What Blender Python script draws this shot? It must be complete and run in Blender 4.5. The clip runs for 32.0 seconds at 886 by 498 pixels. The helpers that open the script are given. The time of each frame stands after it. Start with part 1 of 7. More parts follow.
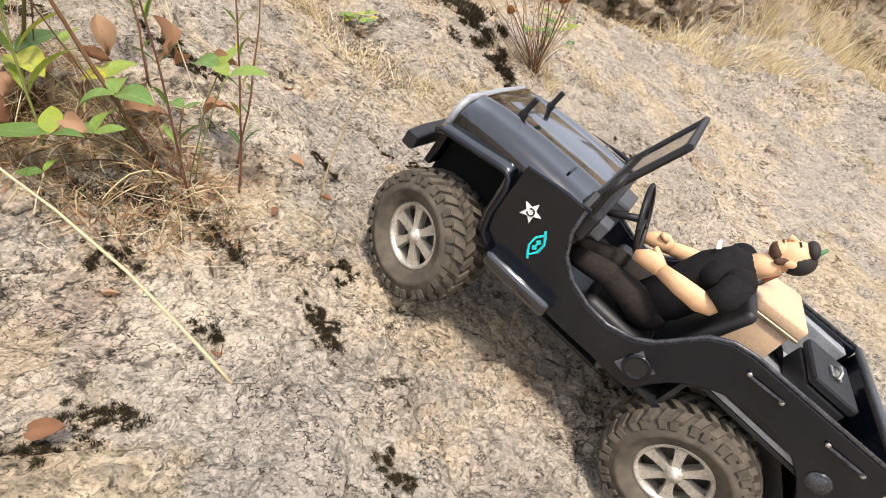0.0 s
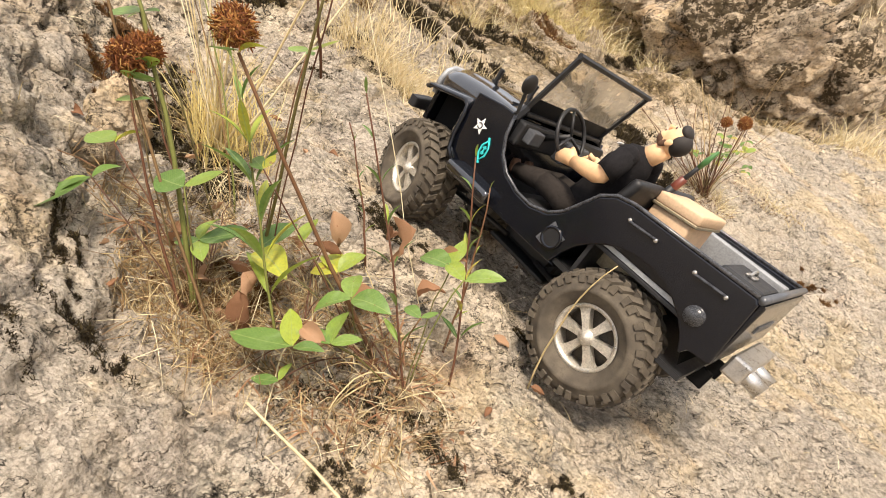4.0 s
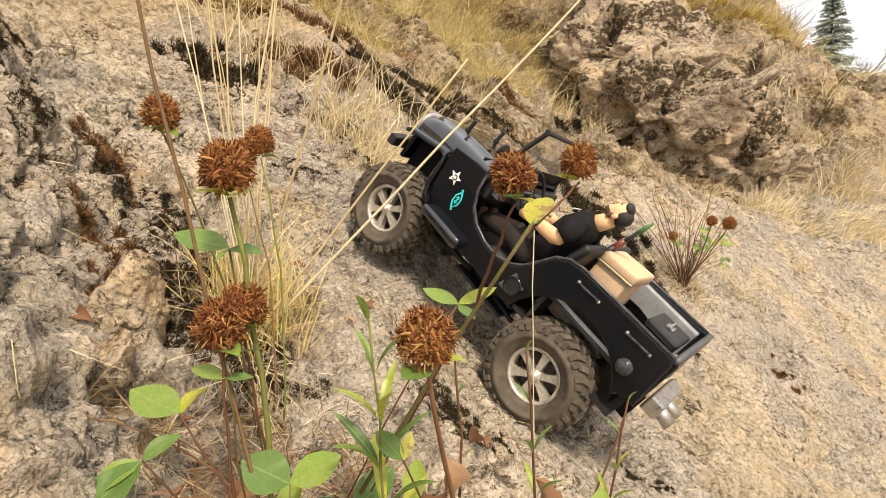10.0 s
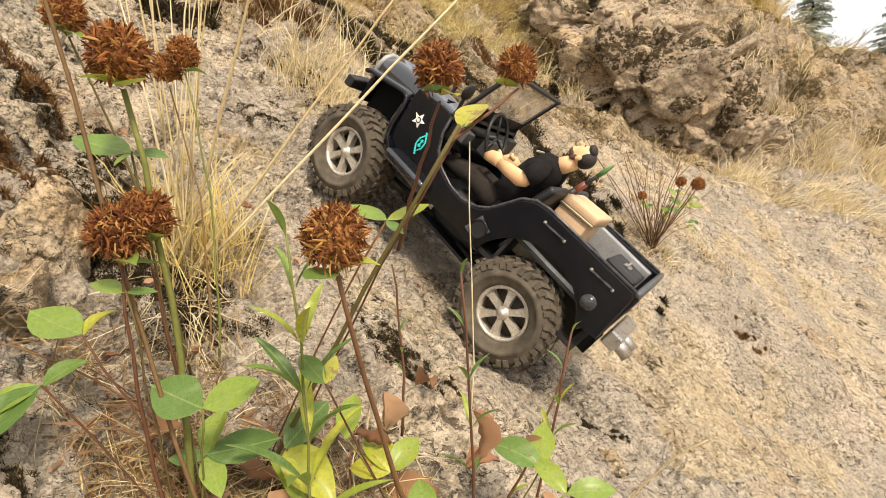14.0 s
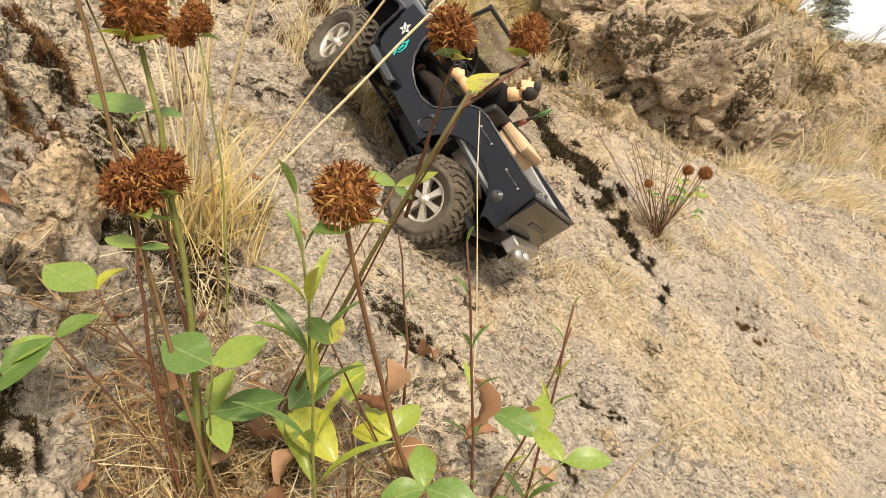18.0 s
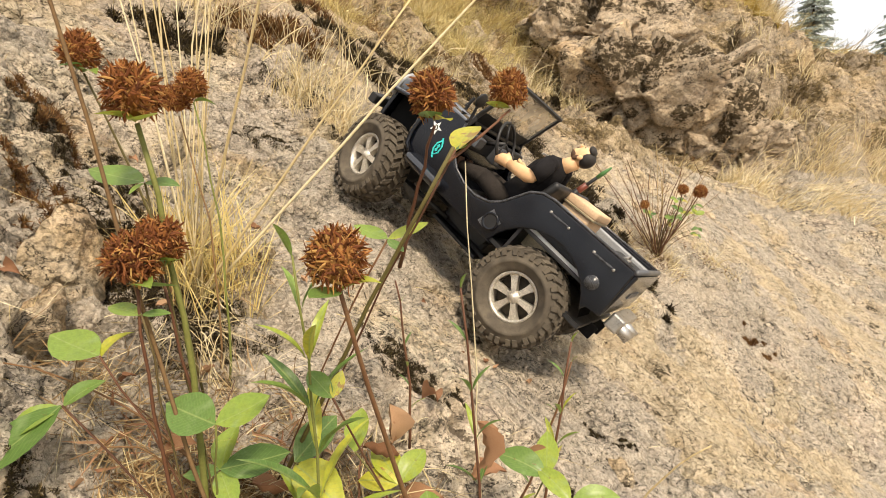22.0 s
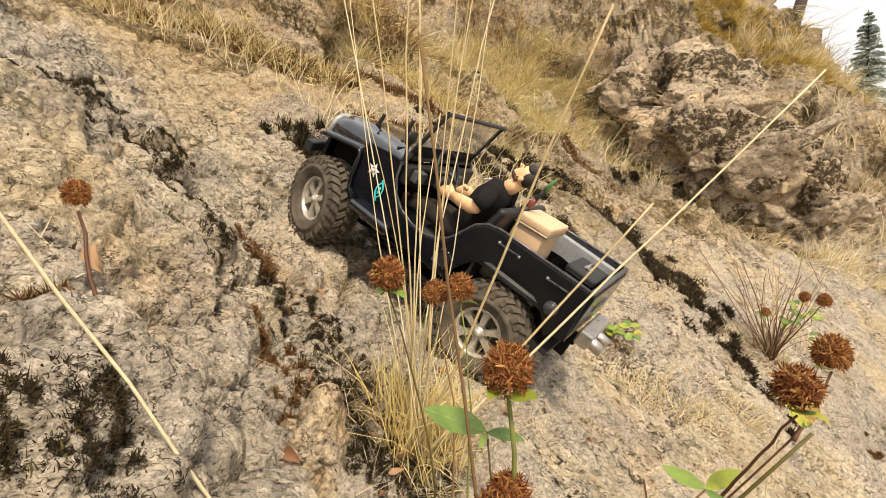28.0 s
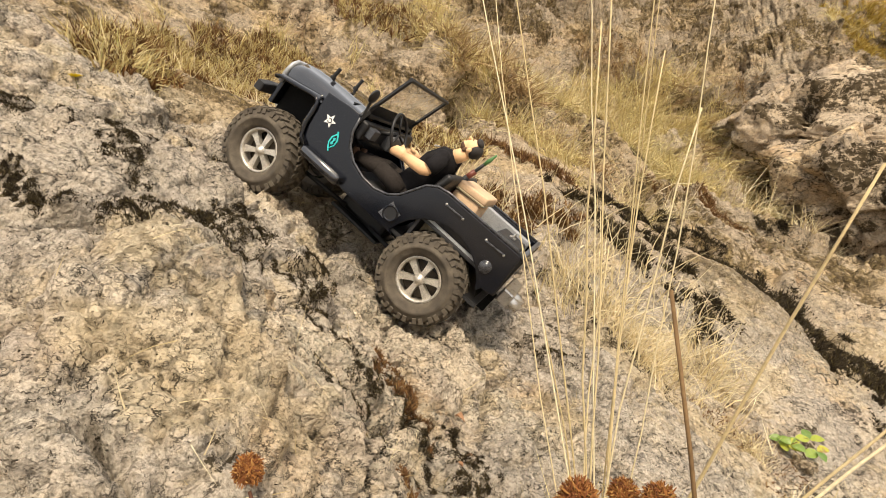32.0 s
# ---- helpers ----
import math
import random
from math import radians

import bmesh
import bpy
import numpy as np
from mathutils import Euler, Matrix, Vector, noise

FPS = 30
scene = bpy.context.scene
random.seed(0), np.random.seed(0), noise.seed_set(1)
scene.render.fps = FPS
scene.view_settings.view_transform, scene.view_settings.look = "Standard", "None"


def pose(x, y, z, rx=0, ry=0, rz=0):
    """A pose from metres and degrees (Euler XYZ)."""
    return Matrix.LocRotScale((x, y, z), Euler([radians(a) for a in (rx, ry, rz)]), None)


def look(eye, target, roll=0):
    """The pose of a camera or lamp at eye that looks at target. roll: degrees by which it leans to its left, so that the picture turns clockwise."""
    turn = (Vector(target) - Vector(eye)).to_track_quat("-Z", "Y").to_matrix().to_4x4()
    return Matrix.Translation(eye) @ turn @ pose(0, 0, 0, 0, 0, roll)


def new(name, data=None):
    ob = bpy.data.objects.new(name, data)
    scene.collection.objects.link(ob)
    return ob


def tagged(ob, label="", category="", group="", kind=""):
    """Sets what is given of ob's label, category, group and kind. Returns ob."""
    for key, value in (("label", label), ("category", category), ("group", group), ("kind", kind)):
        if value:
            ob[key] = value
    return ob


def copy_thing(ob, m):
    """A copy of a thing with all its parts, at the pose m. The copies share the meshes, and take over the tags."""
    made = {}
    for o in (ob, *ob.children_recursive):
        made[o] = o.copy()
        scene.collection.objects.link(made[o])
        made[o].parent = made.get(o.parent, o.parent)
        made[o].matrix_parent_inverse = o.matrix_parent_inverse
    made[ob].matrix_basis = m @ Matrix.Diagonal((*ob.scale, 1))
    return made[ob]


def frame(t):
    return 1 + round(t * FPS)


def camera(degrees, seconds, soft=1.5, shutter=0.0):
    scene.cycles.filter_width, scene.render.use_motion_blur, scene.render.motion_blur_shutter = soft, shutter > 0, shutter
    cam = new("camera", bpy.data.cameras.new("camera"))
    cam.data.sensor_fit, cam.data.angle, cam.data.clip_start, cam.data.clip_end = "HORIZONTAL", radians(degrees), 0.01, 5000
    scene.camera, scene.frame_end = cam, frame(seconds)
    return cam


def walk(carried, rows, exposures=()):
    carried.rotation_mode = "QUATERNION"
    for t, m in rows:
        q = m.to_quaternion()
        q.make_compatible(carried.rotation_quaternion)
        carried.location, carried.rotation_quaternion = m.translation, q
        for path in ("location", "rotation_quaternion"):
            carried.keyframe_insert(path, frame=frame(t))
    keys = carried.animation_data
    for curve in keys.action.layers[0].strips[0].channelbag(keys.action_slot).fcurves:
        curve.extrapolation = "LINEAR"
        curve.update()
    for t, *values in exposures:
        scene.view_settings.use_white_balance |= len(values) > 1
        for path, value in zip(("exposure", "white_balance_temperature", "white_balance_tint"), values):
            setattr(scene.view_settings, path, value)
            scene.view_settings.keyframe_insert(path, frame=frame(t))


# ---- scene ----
cam = camera(80.4, 32.0, soft=0.4)
METRES, EYE, TILT, LEAN, TURN = 1.08, 1.0, -19.0, 4.0, 0.0
ROWS = [
    (0.0, 0.0, 0.0, 0.0, 0.0, 0.0, -0.0),
    (0.5, -0.0233, -0.0116, 0.0172, 1.21, 2.21, 0.33),
    (1.0, -0.0351, -0.0164, 0.0269, 2.28, 3.72, 0.41),
    (1.5, -0.0548, -0.013, 0.0425, 2.76, 4.86, 0.13),
    (2.0, -0.0766, -0.0135, 0.0607, 3.63, 5.93, -0.38),
    (2.5, -0.088, -0.0036, 0.0553, 5.27, 6.16, -1.17),
    (4.5, -0.1112, 0.0399, 0.1196, 13.4, 9.77, -4.04),
    (5.0, -0.1329, 0.0494, 0.1462, 15.26, 10.91, -5.07),
    (5.5, -0.1676, 0.0611, 0.1658, 16.05, 11.98, -6.06),
    (6.0, -0.2253, 0.044, 0.2073, 12.98, 13.17, -4.43),
    (6.5, -0.2663, 0.0286, 0.2354, 9.46, 12.98, -2.99),
    (7.0, -0.2646, 0.0401, 0.2194, 7.21, 11.25, -3.01),
    (7.5, -0.2539, 0.0457, 0.208, 5.86, 9.57, -3.23),
    (8.0, -0.2507, 0.0498, 0.1984, 5.08, 8.28, -3.29),
    (8.5, -0.2458, 0.0483, 0.2119, 4.51, 8.84, -2.82),
    (9.0, -0.2468, 0.042, 0.219, 4.21, 9.65, -2.6),
    (9.5, -0.2485, 0.0459, 0.2387, 3.15, 10.59, -1.73),
    (10.0, -0.2547, 0.054, 0.2417, 2.04, 11.1, -1.45),
    (10.5, -0.2621, 0.0582, 0.2373, 1.6, 10.89, -1.87),
    (11.0, -0.2588, 0.0597, 0.2317, 1.35, 10.38, -2.17),
    (11.5, -0.256, 0.0619, 0.2263, 1.11, 9.93, -2.25),
    (12.0, -0.2507, 0.0634, 0.229, 0.9, 9.74, -2.35),
    (12.5, -0.245, 0.069, 0.2293, 0.58, 9.67, -2.33),
    (13.0, -0.2364, 0.0757, 0.2256, 0.19, 9.35, -2.06),
    (13.5, -0.235, 0.0766, 0.2229, -0.01, 8.83, -1.84),
    (14.0, -0.2298, 0.0776, 0.2173, -0.17, 8.26, -1.69),
    (14.5, -0.2317, 0.0753, 0.2166, -0.07, 7.86, -1.82),
    (15.0, -0.2309, 0.0744, 0.2162, -0.06, 7.64, -2.09),
    (15.5, -0.2279, 0.0747, 0.2121, -0.11, 7.4, -2.3),
    (17.5, -0.2351, 0.0726, 0.214, 0.22, 7.2, -3.54),
    (18.0, -0.2309, 0.075, 0.2071, -0.01, 6.87, -3.41),
    (18.5, -0.2296, 0.0756, 0.2063, -0.14, 6.7, -3.28),
    (19.0, -0.229, 0.0757, 0.2063, -0.2, 6.53, -3.18),
    (19.5, -0.2277, 0.0776, 0.2039, -0.34, 6.26, -3.33),
    (20.0, -0.2211, 0.0791, 0.2028, -0.6, 6.2, -3.19),
    (20.5, -0.2212, 0.073, 0.2134, -0.31, 7.44, -1.95),
    (21.0, -0.2201, 0.0663, 0.2217, 0.25, 9.07, -0.71),
    (21.5, -0.2218, 0.0673, 0.2196, 0.67, 9.73, -0.23),
    (22.0, -0.2257, 0.0672, 0.2175, 0.88, 9.65, -0.32),
    (22.5, -0.221, 0.0701, 0.2091, 0.66, 9.03, -0.58),
    (23.0, -0.2172, 0.0704, 0.2059, 0.31, 8.54, -0.77),
    (23.5, -0.2158, 0.0715, 0.2079, 0.04, 8.24, -0.92),
    (24.0, -0.2153, 0.0716, 0.2059, -0.05, 7.98, -1.05),
    (24.5, -0.2155, 0.0732, 0.2057, -0.16, 7.77, -1.24),
    (26.5, -0.2314, 0.0541, 0.2259, 1.75, 10.50, -2.02),
    (27.0, -0.2722, 0.0366, 0.2703, 3.27, 12.6, -2.1),
    (27.5, -0.3224, 0.0272, 0.303, 3.97, 13.65, -1.77),
    (28.0, -0.3712, 0.0216, 0.3129, 4.47, 14.05, -2.93),
    (28.5, -0.3751, 0.0235, 0.3086, 4.94, 14.08, -4.14),
    (29.0, -0.3862, 0.0188, 0.3141, 5.54, 13.97, -4.96),
    (29.5, -0.3884, 0.0226, 0.3206, 6.47, 14.25, -5.6),
    (30.0, -0.4047, 0.0201, 0.3469, 8.62, 15.23, -6.1),
    (30.5, -0.4191, 0.019, 0.3714, 10.81, 16.13, -6.36),
    (31.0, -0.4323, 0.0258, 0.3912, 11.98, 16.6, -6.2),
    (31.5, -0.4248, 0.0277, 0.41, 13.37, 16.44, -6.1),
    (32.0, -0.4271, 0.0378, 0.415, 15.27, 16.05, -6.13),
]
walk(cam, [(t, pose(0, 0, EYE, TILT, LEAN, TURN) @ pose(METRES * x, METRES * y, METRES * z, 90 + pitch, roll, yaw)) for t, x, y, z, yaw, pitch, roll in ROWS],
     [(0.0, 0.30, 6120, 14), (1.0, 0.30, 6320, 14), (2.0, 0.35, 6550, 14), (5.0, 0.44, 6850, 13), (7.0, 0.28, 7000, 13), (13.0, 0.25, 7150, 12), (24.0, 0.25, 7200, 11), (28.0, 0.20, 7200, 11), (32.0, 0.24, 7100, 11)])

# ---- light: hazy overcast daylight ----
SUN_UP, SUN_AZ = 48.0, 150.0


def make_light():
    w = bpy.data.worlds.new("sky")
    scene.world = w
    w.use_nodes = True
    nt = w.node_tree
    nt.nodes.clear()
    out = nt.nodes.new("ShaderNodeOutputWorld")
    bg = nt.nodes.new("ShaderNodeBackground")
    sky = nt.nodes.new("ShaderNodeTexSky")
    sky.sky_type = "NISHITA"
    sky.sun_disc = False
    sky.sun_elevation = radians(SUN_UP)
    sky.sun_rotation = radians(SUN_AZ)
    sky.air_density, sky.dust_density, sky.ozone_density = 0.7, 5.0, 0.6
    veil = nt.nodes.new("ShaderNodeMixRGB")
    veil.inputs[0].default_value = 0.72
    veil.inputs[2].default_value = (9.9, 10.3, 10.9, 1)
    nt.links.new(sky.outputs[0], veil.inputs[1])
    nt.links.new(veil.outputs[0], bg.inputs[0])
    bg.inputs[1].default_value = 0.112
    nt.links.new(bg.outputs[0], out.inputs[0])
    sun = bpy.data.lights.new("sun", "SUN")
    sun.energy, sun.angle, sun.color = 3.6, radians(9), (1.0, 0.90, 0.75)
    ob = new("sun", sun)
    a, e = radians(SUN_AZ), radians(SUN_UP)
    way = Vector((math.sin(a) * math.cos(e), math.cos(a) * math.cos(e), math.sin(e)))
    ob.matrix_basis = look(way * 20, (0, 0, 0))


make_light()

# ---- materials ----


class Nodes:
    """A small writer of node trees."""

    def __init__(self, name):
        self.mat = bpy.data.materials.new(name)
        self.mat.use_nodes = True
        self.t = self.mat.node_tree
        self.bsdf = next(n for n in self.t.nodes if n.type == "BSDF_PRINCIPLED")
        self.co = self.t.nodes.new("ShaderNodeTexCoord").outputs["Object"]

    def add(self, kind, feature="", operation="", blend_type=""):
        n = self.t.nodes.new(kind)
        if feature:
            n.feature = feature
        if operation:
            n.operation = operation
        if blend_type:
            n.blend_type = blend_type
        return n

    def put(self, a, b):
        self.t.links.new(a, b)

    def noise(self, scale, detail=4.0, rough=0.6, co=None, warp=0.0):
        n = self.add("ShaderNodeTexNoise")
        n.inputs["Scale"].default_value = scale
        n.inputs["Detail"].default_value = detail
        n.inputs["Roughness"].default_value = rough
        n.inputs["Distortion"].default_value = warp
        self.put(co or self.co, n.inputs["Vector"])
        return n.outputs["Fac"]

    def cells(self, scale, feature="F1", out="Distance", co=None):
        n = self.add("ShaderNodeTexVoronoi", feature=feature)
        n.inputs["Scale"].default_value = scale
        self.put(co or self.co, n.inputs["Vector"])
        return n.outputs[out]

    def ramp(self, fac, stops):
        n = self.add("ShaderNodeValToRGB")
        e = n.color_ramp.elements
        while len(e) < len(stops):
            e.new(0.5)
        for s, (at, c) in zip(e, stops):
            s.position = at
            s.color = (c, c, c, 1) if isinstance(c, (int, float)) else (*c, 1)
        self.put(fac, n.inputs[0])
        return n.outputs[0]

    def mix(self, fac, a, b, how="MIX"):
        n = self.add("ShaderNodeMixRGB", blend_type=how)
        for i, v in ((0, fac), (1, a), (2, b)):
            if isinstance(v, (int, float)):
                n.inputs[i].default_value = v if i == 0 else (v, v, v, 1)
            elif isinstance(v, tuple):
                n.inputs[i].default_value = (*v, 1)
            else:
                self.put(v, n.inputs[i])
        return n.outputs[0]

    def maths(self, op, a, b=0.0):
        n = self.add("ShaderNodeMath", operation=op)
        for i, v in ((0, a), (1, b)):
            if isinstance(v, (int, float)):
                n.inputs[i].default_value = v
            else:
                self.put(v, n.inputs[i])
        return n.outputs[0]

    def bump(self, fac, strength=0.4, far=0.002, after=None):
        n = self.add("ShaderNodeBump")
        n.inputs["Strength"].default_value = strength
        n.inputs["Distance"].default_value = far
        self.put(fac, n.inputs["Height"])
        if after is not None:
            self.put(after, n.inputs["Normal"])
        return n.outputs[0]

    def done(self, colour=None, rough=None, normal=None, metal=0.0, spec=None):
        b = self.bsdf
        if colour is not None:
            if isinstance(colour, tuple):
                b.inputs["Base Color"].default_value = (*colour, 1)
            else:
                self.put(colour, b.inputs["Base Color"])
        if rough is not None:
            if isinstance(rough, (int, float)):
                b.inputs["Roughness"].default_value = rough
            else:
                self.put(rough, b.inputs["Roughness"])
        if normal is not None:
            self.put(normal, b.inputs["Normal"])
        b.inputs["Metallic"].default_value = metal
        if spec is not None:
            b.inputs["Specular IOR Level"].default_value = spec
        return self.mat


def rock_material(name, moss=0.5, tone=(1.0, 1.0, 1.0), bank=False, grain=1.0):
    """Weathered flaking rock: tan, grey and pale pink patches, thin crooked cracks, crusts of moss and lichen, shade
    painted into creases, hollows and flake edges.
    """
    n = Nodes(name)
    if grain != 1.0:
        size = n.add("ShaderNodeMapping")
        size.inputs["Scale"].default_value = (grain, grain, grain)
        n.put(n.co, size.inputs["Vector"])
        n.co = size.outputs[0]
    # the grain of the rock runs down the slab
    lie = n.add("ShaderNodeMapping")
    lie.inputs["Rotation"].default_value = (0.35, 0.62, 0.5)
    lie.inputs["Scale"].default_value = (0.72, 1.0, 1.25)
    n.put(n.co, lie.inputs["Vector"])
    flow = lie.outputs[0]
    big = n.noise(5.5, 7, 0.72, warp=0.5)
    mid = n.noise(13, 7, 0.66, co=flow)
    fine = n.noise(62, 7, 0.72)
    grit = n.noise(260, 5, 0.78)
    tan = n.ramp(mid, ((0.36, (0.46, 0.34, 0.225)), (0.46, (0.575, 0.455, 0.305)), (0.58, (0.66, 0.54, 0.375))))
    grey = n.ramp(mid, ((0.36, (0.44, 0.36, 0.285)), (0.47, (0.55, 0.46, 0.355)), (0.58, (0.65, 0.56, 0.435))))
    col = n.mix(n.ramp(big, ((0.44, 0.0), (0.54, 1.0))), tan, grey)
    # pale flaked faces, rose-grey stains, ochre patches, grey-green lichen
    col = n.mix(n.ramp(n.noise(7.5, 6, 0.72, co=flow, warp=0.9), ((0.52, 0.0), (0.55, 0.65))), col, (0.66, 0.56, 0.43))
    col = n.mix(n.ramp(n.noise(5.1, 6, 0.74, warp=0.7), ((0.57, 0.0), (0.62, 0.35))), col, (0.45, 0.37, 0.33))
    col = n.mix(n.ramp(n.noise(3.7, 5, 0.7, warp=0.8), ((0.59, 0.0), (0.64, 0.35))), col, (0.60, 0.45, 0.28))
    lich = n.maths("MULTIPLY", n.ramp(n.noise(6.2, 5, 0.7, warp=0.4), ((0.50, 0.0), (0.57, 1.0))), n.ramp(n.noise(95, 6, 0.8), ((0.46, 0.0), (0.52, 0.75))))
    col = n.mix(n.maths("MULTIPLY", lich, 0.7), col, (0.34, 0.32, 0.25))
    col = n.mix(0.65, col, n.ramp(fine, ((0.38, 0.55), (0.45, 0.90), (0.53, 1.02), (0.61, 1.14))), "MULTIPLY")
    col = n.mix(0.7, col, n.ramp(grit, ((0.38, 0.50), (0.46, 0.92), (0.54, 1.05), (0.62, 1.25))), "MULTIPLY")
    # thin broken cracks of three sizes, in patches; the short creases carry painted shade
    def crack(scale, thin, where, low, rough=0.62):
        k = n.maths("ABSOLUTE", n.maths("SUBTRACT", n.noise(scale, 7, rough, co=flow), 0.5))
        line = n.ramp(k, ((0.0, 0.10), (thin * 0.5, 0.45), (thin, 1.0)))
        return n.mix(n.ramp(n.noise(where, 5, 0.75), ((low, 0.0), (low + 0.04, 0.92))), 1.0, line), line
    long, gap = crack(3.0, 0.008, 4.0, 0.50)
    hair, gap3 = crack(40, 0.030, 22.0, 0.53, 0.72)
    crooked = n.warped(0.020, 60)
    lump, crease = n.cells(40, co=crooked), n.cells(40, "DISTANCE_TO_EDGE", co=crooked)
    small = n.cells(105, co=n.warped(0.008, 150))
    # creases darkened in colour, since the bump alone gives them too little shade
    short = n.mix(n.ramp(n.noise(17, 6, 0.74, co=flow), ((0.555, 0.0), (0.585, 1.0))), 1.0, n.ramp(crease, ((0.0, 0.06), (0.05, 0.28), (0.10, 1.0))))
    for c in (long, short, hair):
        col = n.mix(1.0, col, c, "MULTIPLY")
    # flaked chips: pale fresh faces, and sharp-edged hollows with their shade painted in
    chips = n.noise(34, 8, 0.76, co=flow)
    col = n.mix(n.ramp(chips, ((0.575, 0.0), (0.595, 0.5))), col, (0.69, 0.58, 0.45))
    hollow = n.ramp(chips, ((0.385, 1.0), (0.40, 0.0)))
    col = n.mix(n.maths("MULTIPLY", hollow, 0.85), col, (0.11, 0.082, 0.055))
    # calm yellow-tan stretches and grey ones, a hand's width to an arm's length across
    calm = n.ramp(n.noise(2.9, 8, 0.62, co=flow), ((0.535, 0.0), (0.565, 1.0 if bank else 0.3)))
    if bank:
        oval = n.add("ShaderNodeMapping")
        oval.inputs["Location"].default_value = (-3.1, -8.1, 0.0)
        oval.inputs["Scale"].default_value = (13.5, 7.6, 0.0)
        n.put(n.co, oval.inputs["Vector"])
        span = n.add("ShaderNodeVectorMath", operation="LENGTH")
        n.put(oval.outputs[0], span.inputs[0])
        ring = n.maths("ADD", n.maths("MULTIPLY", span.outputs["Value"], 0.4), n.noise(14, 6, 0.65))
        calm = n.maths("MAXIMUM", calm, n.ramp(ring, ((0.82, 1.0), (0.88, 0.0))))
    col = n.mix(n.maths("MULTIPLY", calm, 0.50), col, n.mix(n.ramp(fine, ((0.42, 0.0), (0.58, 1.0))), (0.485, 0.385, 0.24), (0.595, 0.485, 0.32)))
    dull = n.ramp(n.noise(4.3, 8, 0.66, co=flow), ((0.455, 0.0), (0.52, 0.66)))
    col = n.mix(n.maths("MULTIPLY", dull, n.maths("SUBTRACT", 1.0, calm)), col, n.mix(n.ramp(grit, ((0.42, 0.0), (0.56, 1.0))), (0.33, 0.29, 0.24), (0.52, 0.46, 0.385)))
    # thin layers that flake off: flat treads, sharp broken edges, shade painted along risers
    def layers(scale, steps, edge, where, low):
        t = n.maths("MULTIPLY", n.noise(scale, 6, 0.60, co=flow), steps)
        k = n.maths("FLOOR", t, 0.0)
        f = n.maths("SUBTRACT", t, k)
        tread = n.maths("ADD", k, n.ramp(f, ((0.0, 0.0), (edge, 1.0))))
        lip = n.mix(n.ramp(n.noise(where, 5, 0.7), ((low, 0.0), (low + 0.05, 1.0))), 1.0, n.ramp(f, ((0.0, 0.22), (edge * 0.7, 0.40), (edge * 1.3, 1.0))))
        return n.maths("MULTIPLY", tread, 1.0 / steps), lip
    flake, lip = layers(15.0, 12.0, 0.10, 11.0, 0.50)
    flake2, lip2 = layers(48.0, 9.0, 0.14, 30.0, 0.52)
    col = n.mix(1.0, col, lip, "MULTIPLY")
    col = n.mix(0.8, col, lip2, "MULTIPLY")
    # black moss crusts in ragged blotches and crumbs; fine dark specks for contrast
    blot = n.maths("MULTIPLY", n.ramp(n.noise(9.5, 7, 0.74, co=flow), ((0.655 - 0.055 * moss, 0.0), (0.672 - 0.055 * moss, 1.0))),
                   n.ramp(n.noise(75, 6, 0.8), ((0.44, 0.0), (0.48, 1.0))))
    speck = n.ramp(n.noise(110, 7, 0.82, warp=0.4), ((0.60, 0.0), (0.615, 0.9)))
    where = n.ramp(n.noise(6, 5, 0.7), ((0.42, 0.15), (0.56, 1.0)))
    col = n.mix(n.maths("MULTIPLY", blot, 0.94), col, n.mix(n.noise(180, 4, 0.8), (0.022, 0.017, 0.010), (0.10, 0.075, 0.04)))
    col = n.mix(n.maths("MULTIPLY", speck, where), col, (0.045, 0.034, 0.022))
    if bank:
        # the bank behind is a browner rock with wide mats of dead moss
        xyz = n.add("ShaderNodeSeparateXYZ")
        n.put(n.co, xyz.inputs[0])
        back = n.ramp(n.maths("MULTIPLY", n.maths("ADD", xyz.outputs[1], n.maths("ADD", n.maths("MULTIPLY", n.maths("MINIMUM", xyz.outputs[0], 0.0), -0.45), n.maths("MULTIPLY", n.maths("MINIMUM", n.maths("MAXIMUM", xyz.outputs[0], 0.0), 1.2), -1.2))), 0.25), ((0.33, 0.0), (0.39, 1.0)))
        mats = n.maths("MULTIPLY", n.ramp(n.noise(3.4, 7, 0.74, warp=0.7), ((0.505, 0.0), (0.545, 1.0))), n.ramp(n.noise(30, 7, 0.8), ((0.40, 0.0), (0.49, 1.0))))
        mats = n.maths("MULTIPLY", mats, back)
        dead = n.ramp(n.noise(70, 6, 0.8), ((0.35, (0.035, 0.024, 0.012)), (0.5, (0.13, 0.090, 0.042)), (0.64, (0.33, 0.245, 0.11))))
        col = n.mix(back, col, n.mix(1.0, col, (0.91, 0.85, 0.76), "MULTIPLY"))
        col = n.mix(n.maths("MULTIPLY", mats, 0.92), col, dead)
    col = n.mix(1.0, col, tone, "MULTIPLY")
    b = n.bump(mid, 0.55, 0.020)
    b = n.bump(n.mix(0.45, fine, grit, "ADD"), 0.6, 0.008, b)
    b = n.bump(flake, 1.0, 0.050, b)
    b = n.bump(flake2, 1.0, 0.020, b)
    b = n.bump(gap, 0.7, 0.004, b)
    b = n.bump(lump, 0.75, -0.020, b)
    b = n.bump(small, 0.5, -0.006, b)
    b = n.bump(short, 0.6, 0.004, b)
    b = n.bump(chips, 0.6, 0.010, b)
    b = n.bump(blot, 0.5, 0.003, b)
    return n.done(col, 0.93, b, spec=0.15)


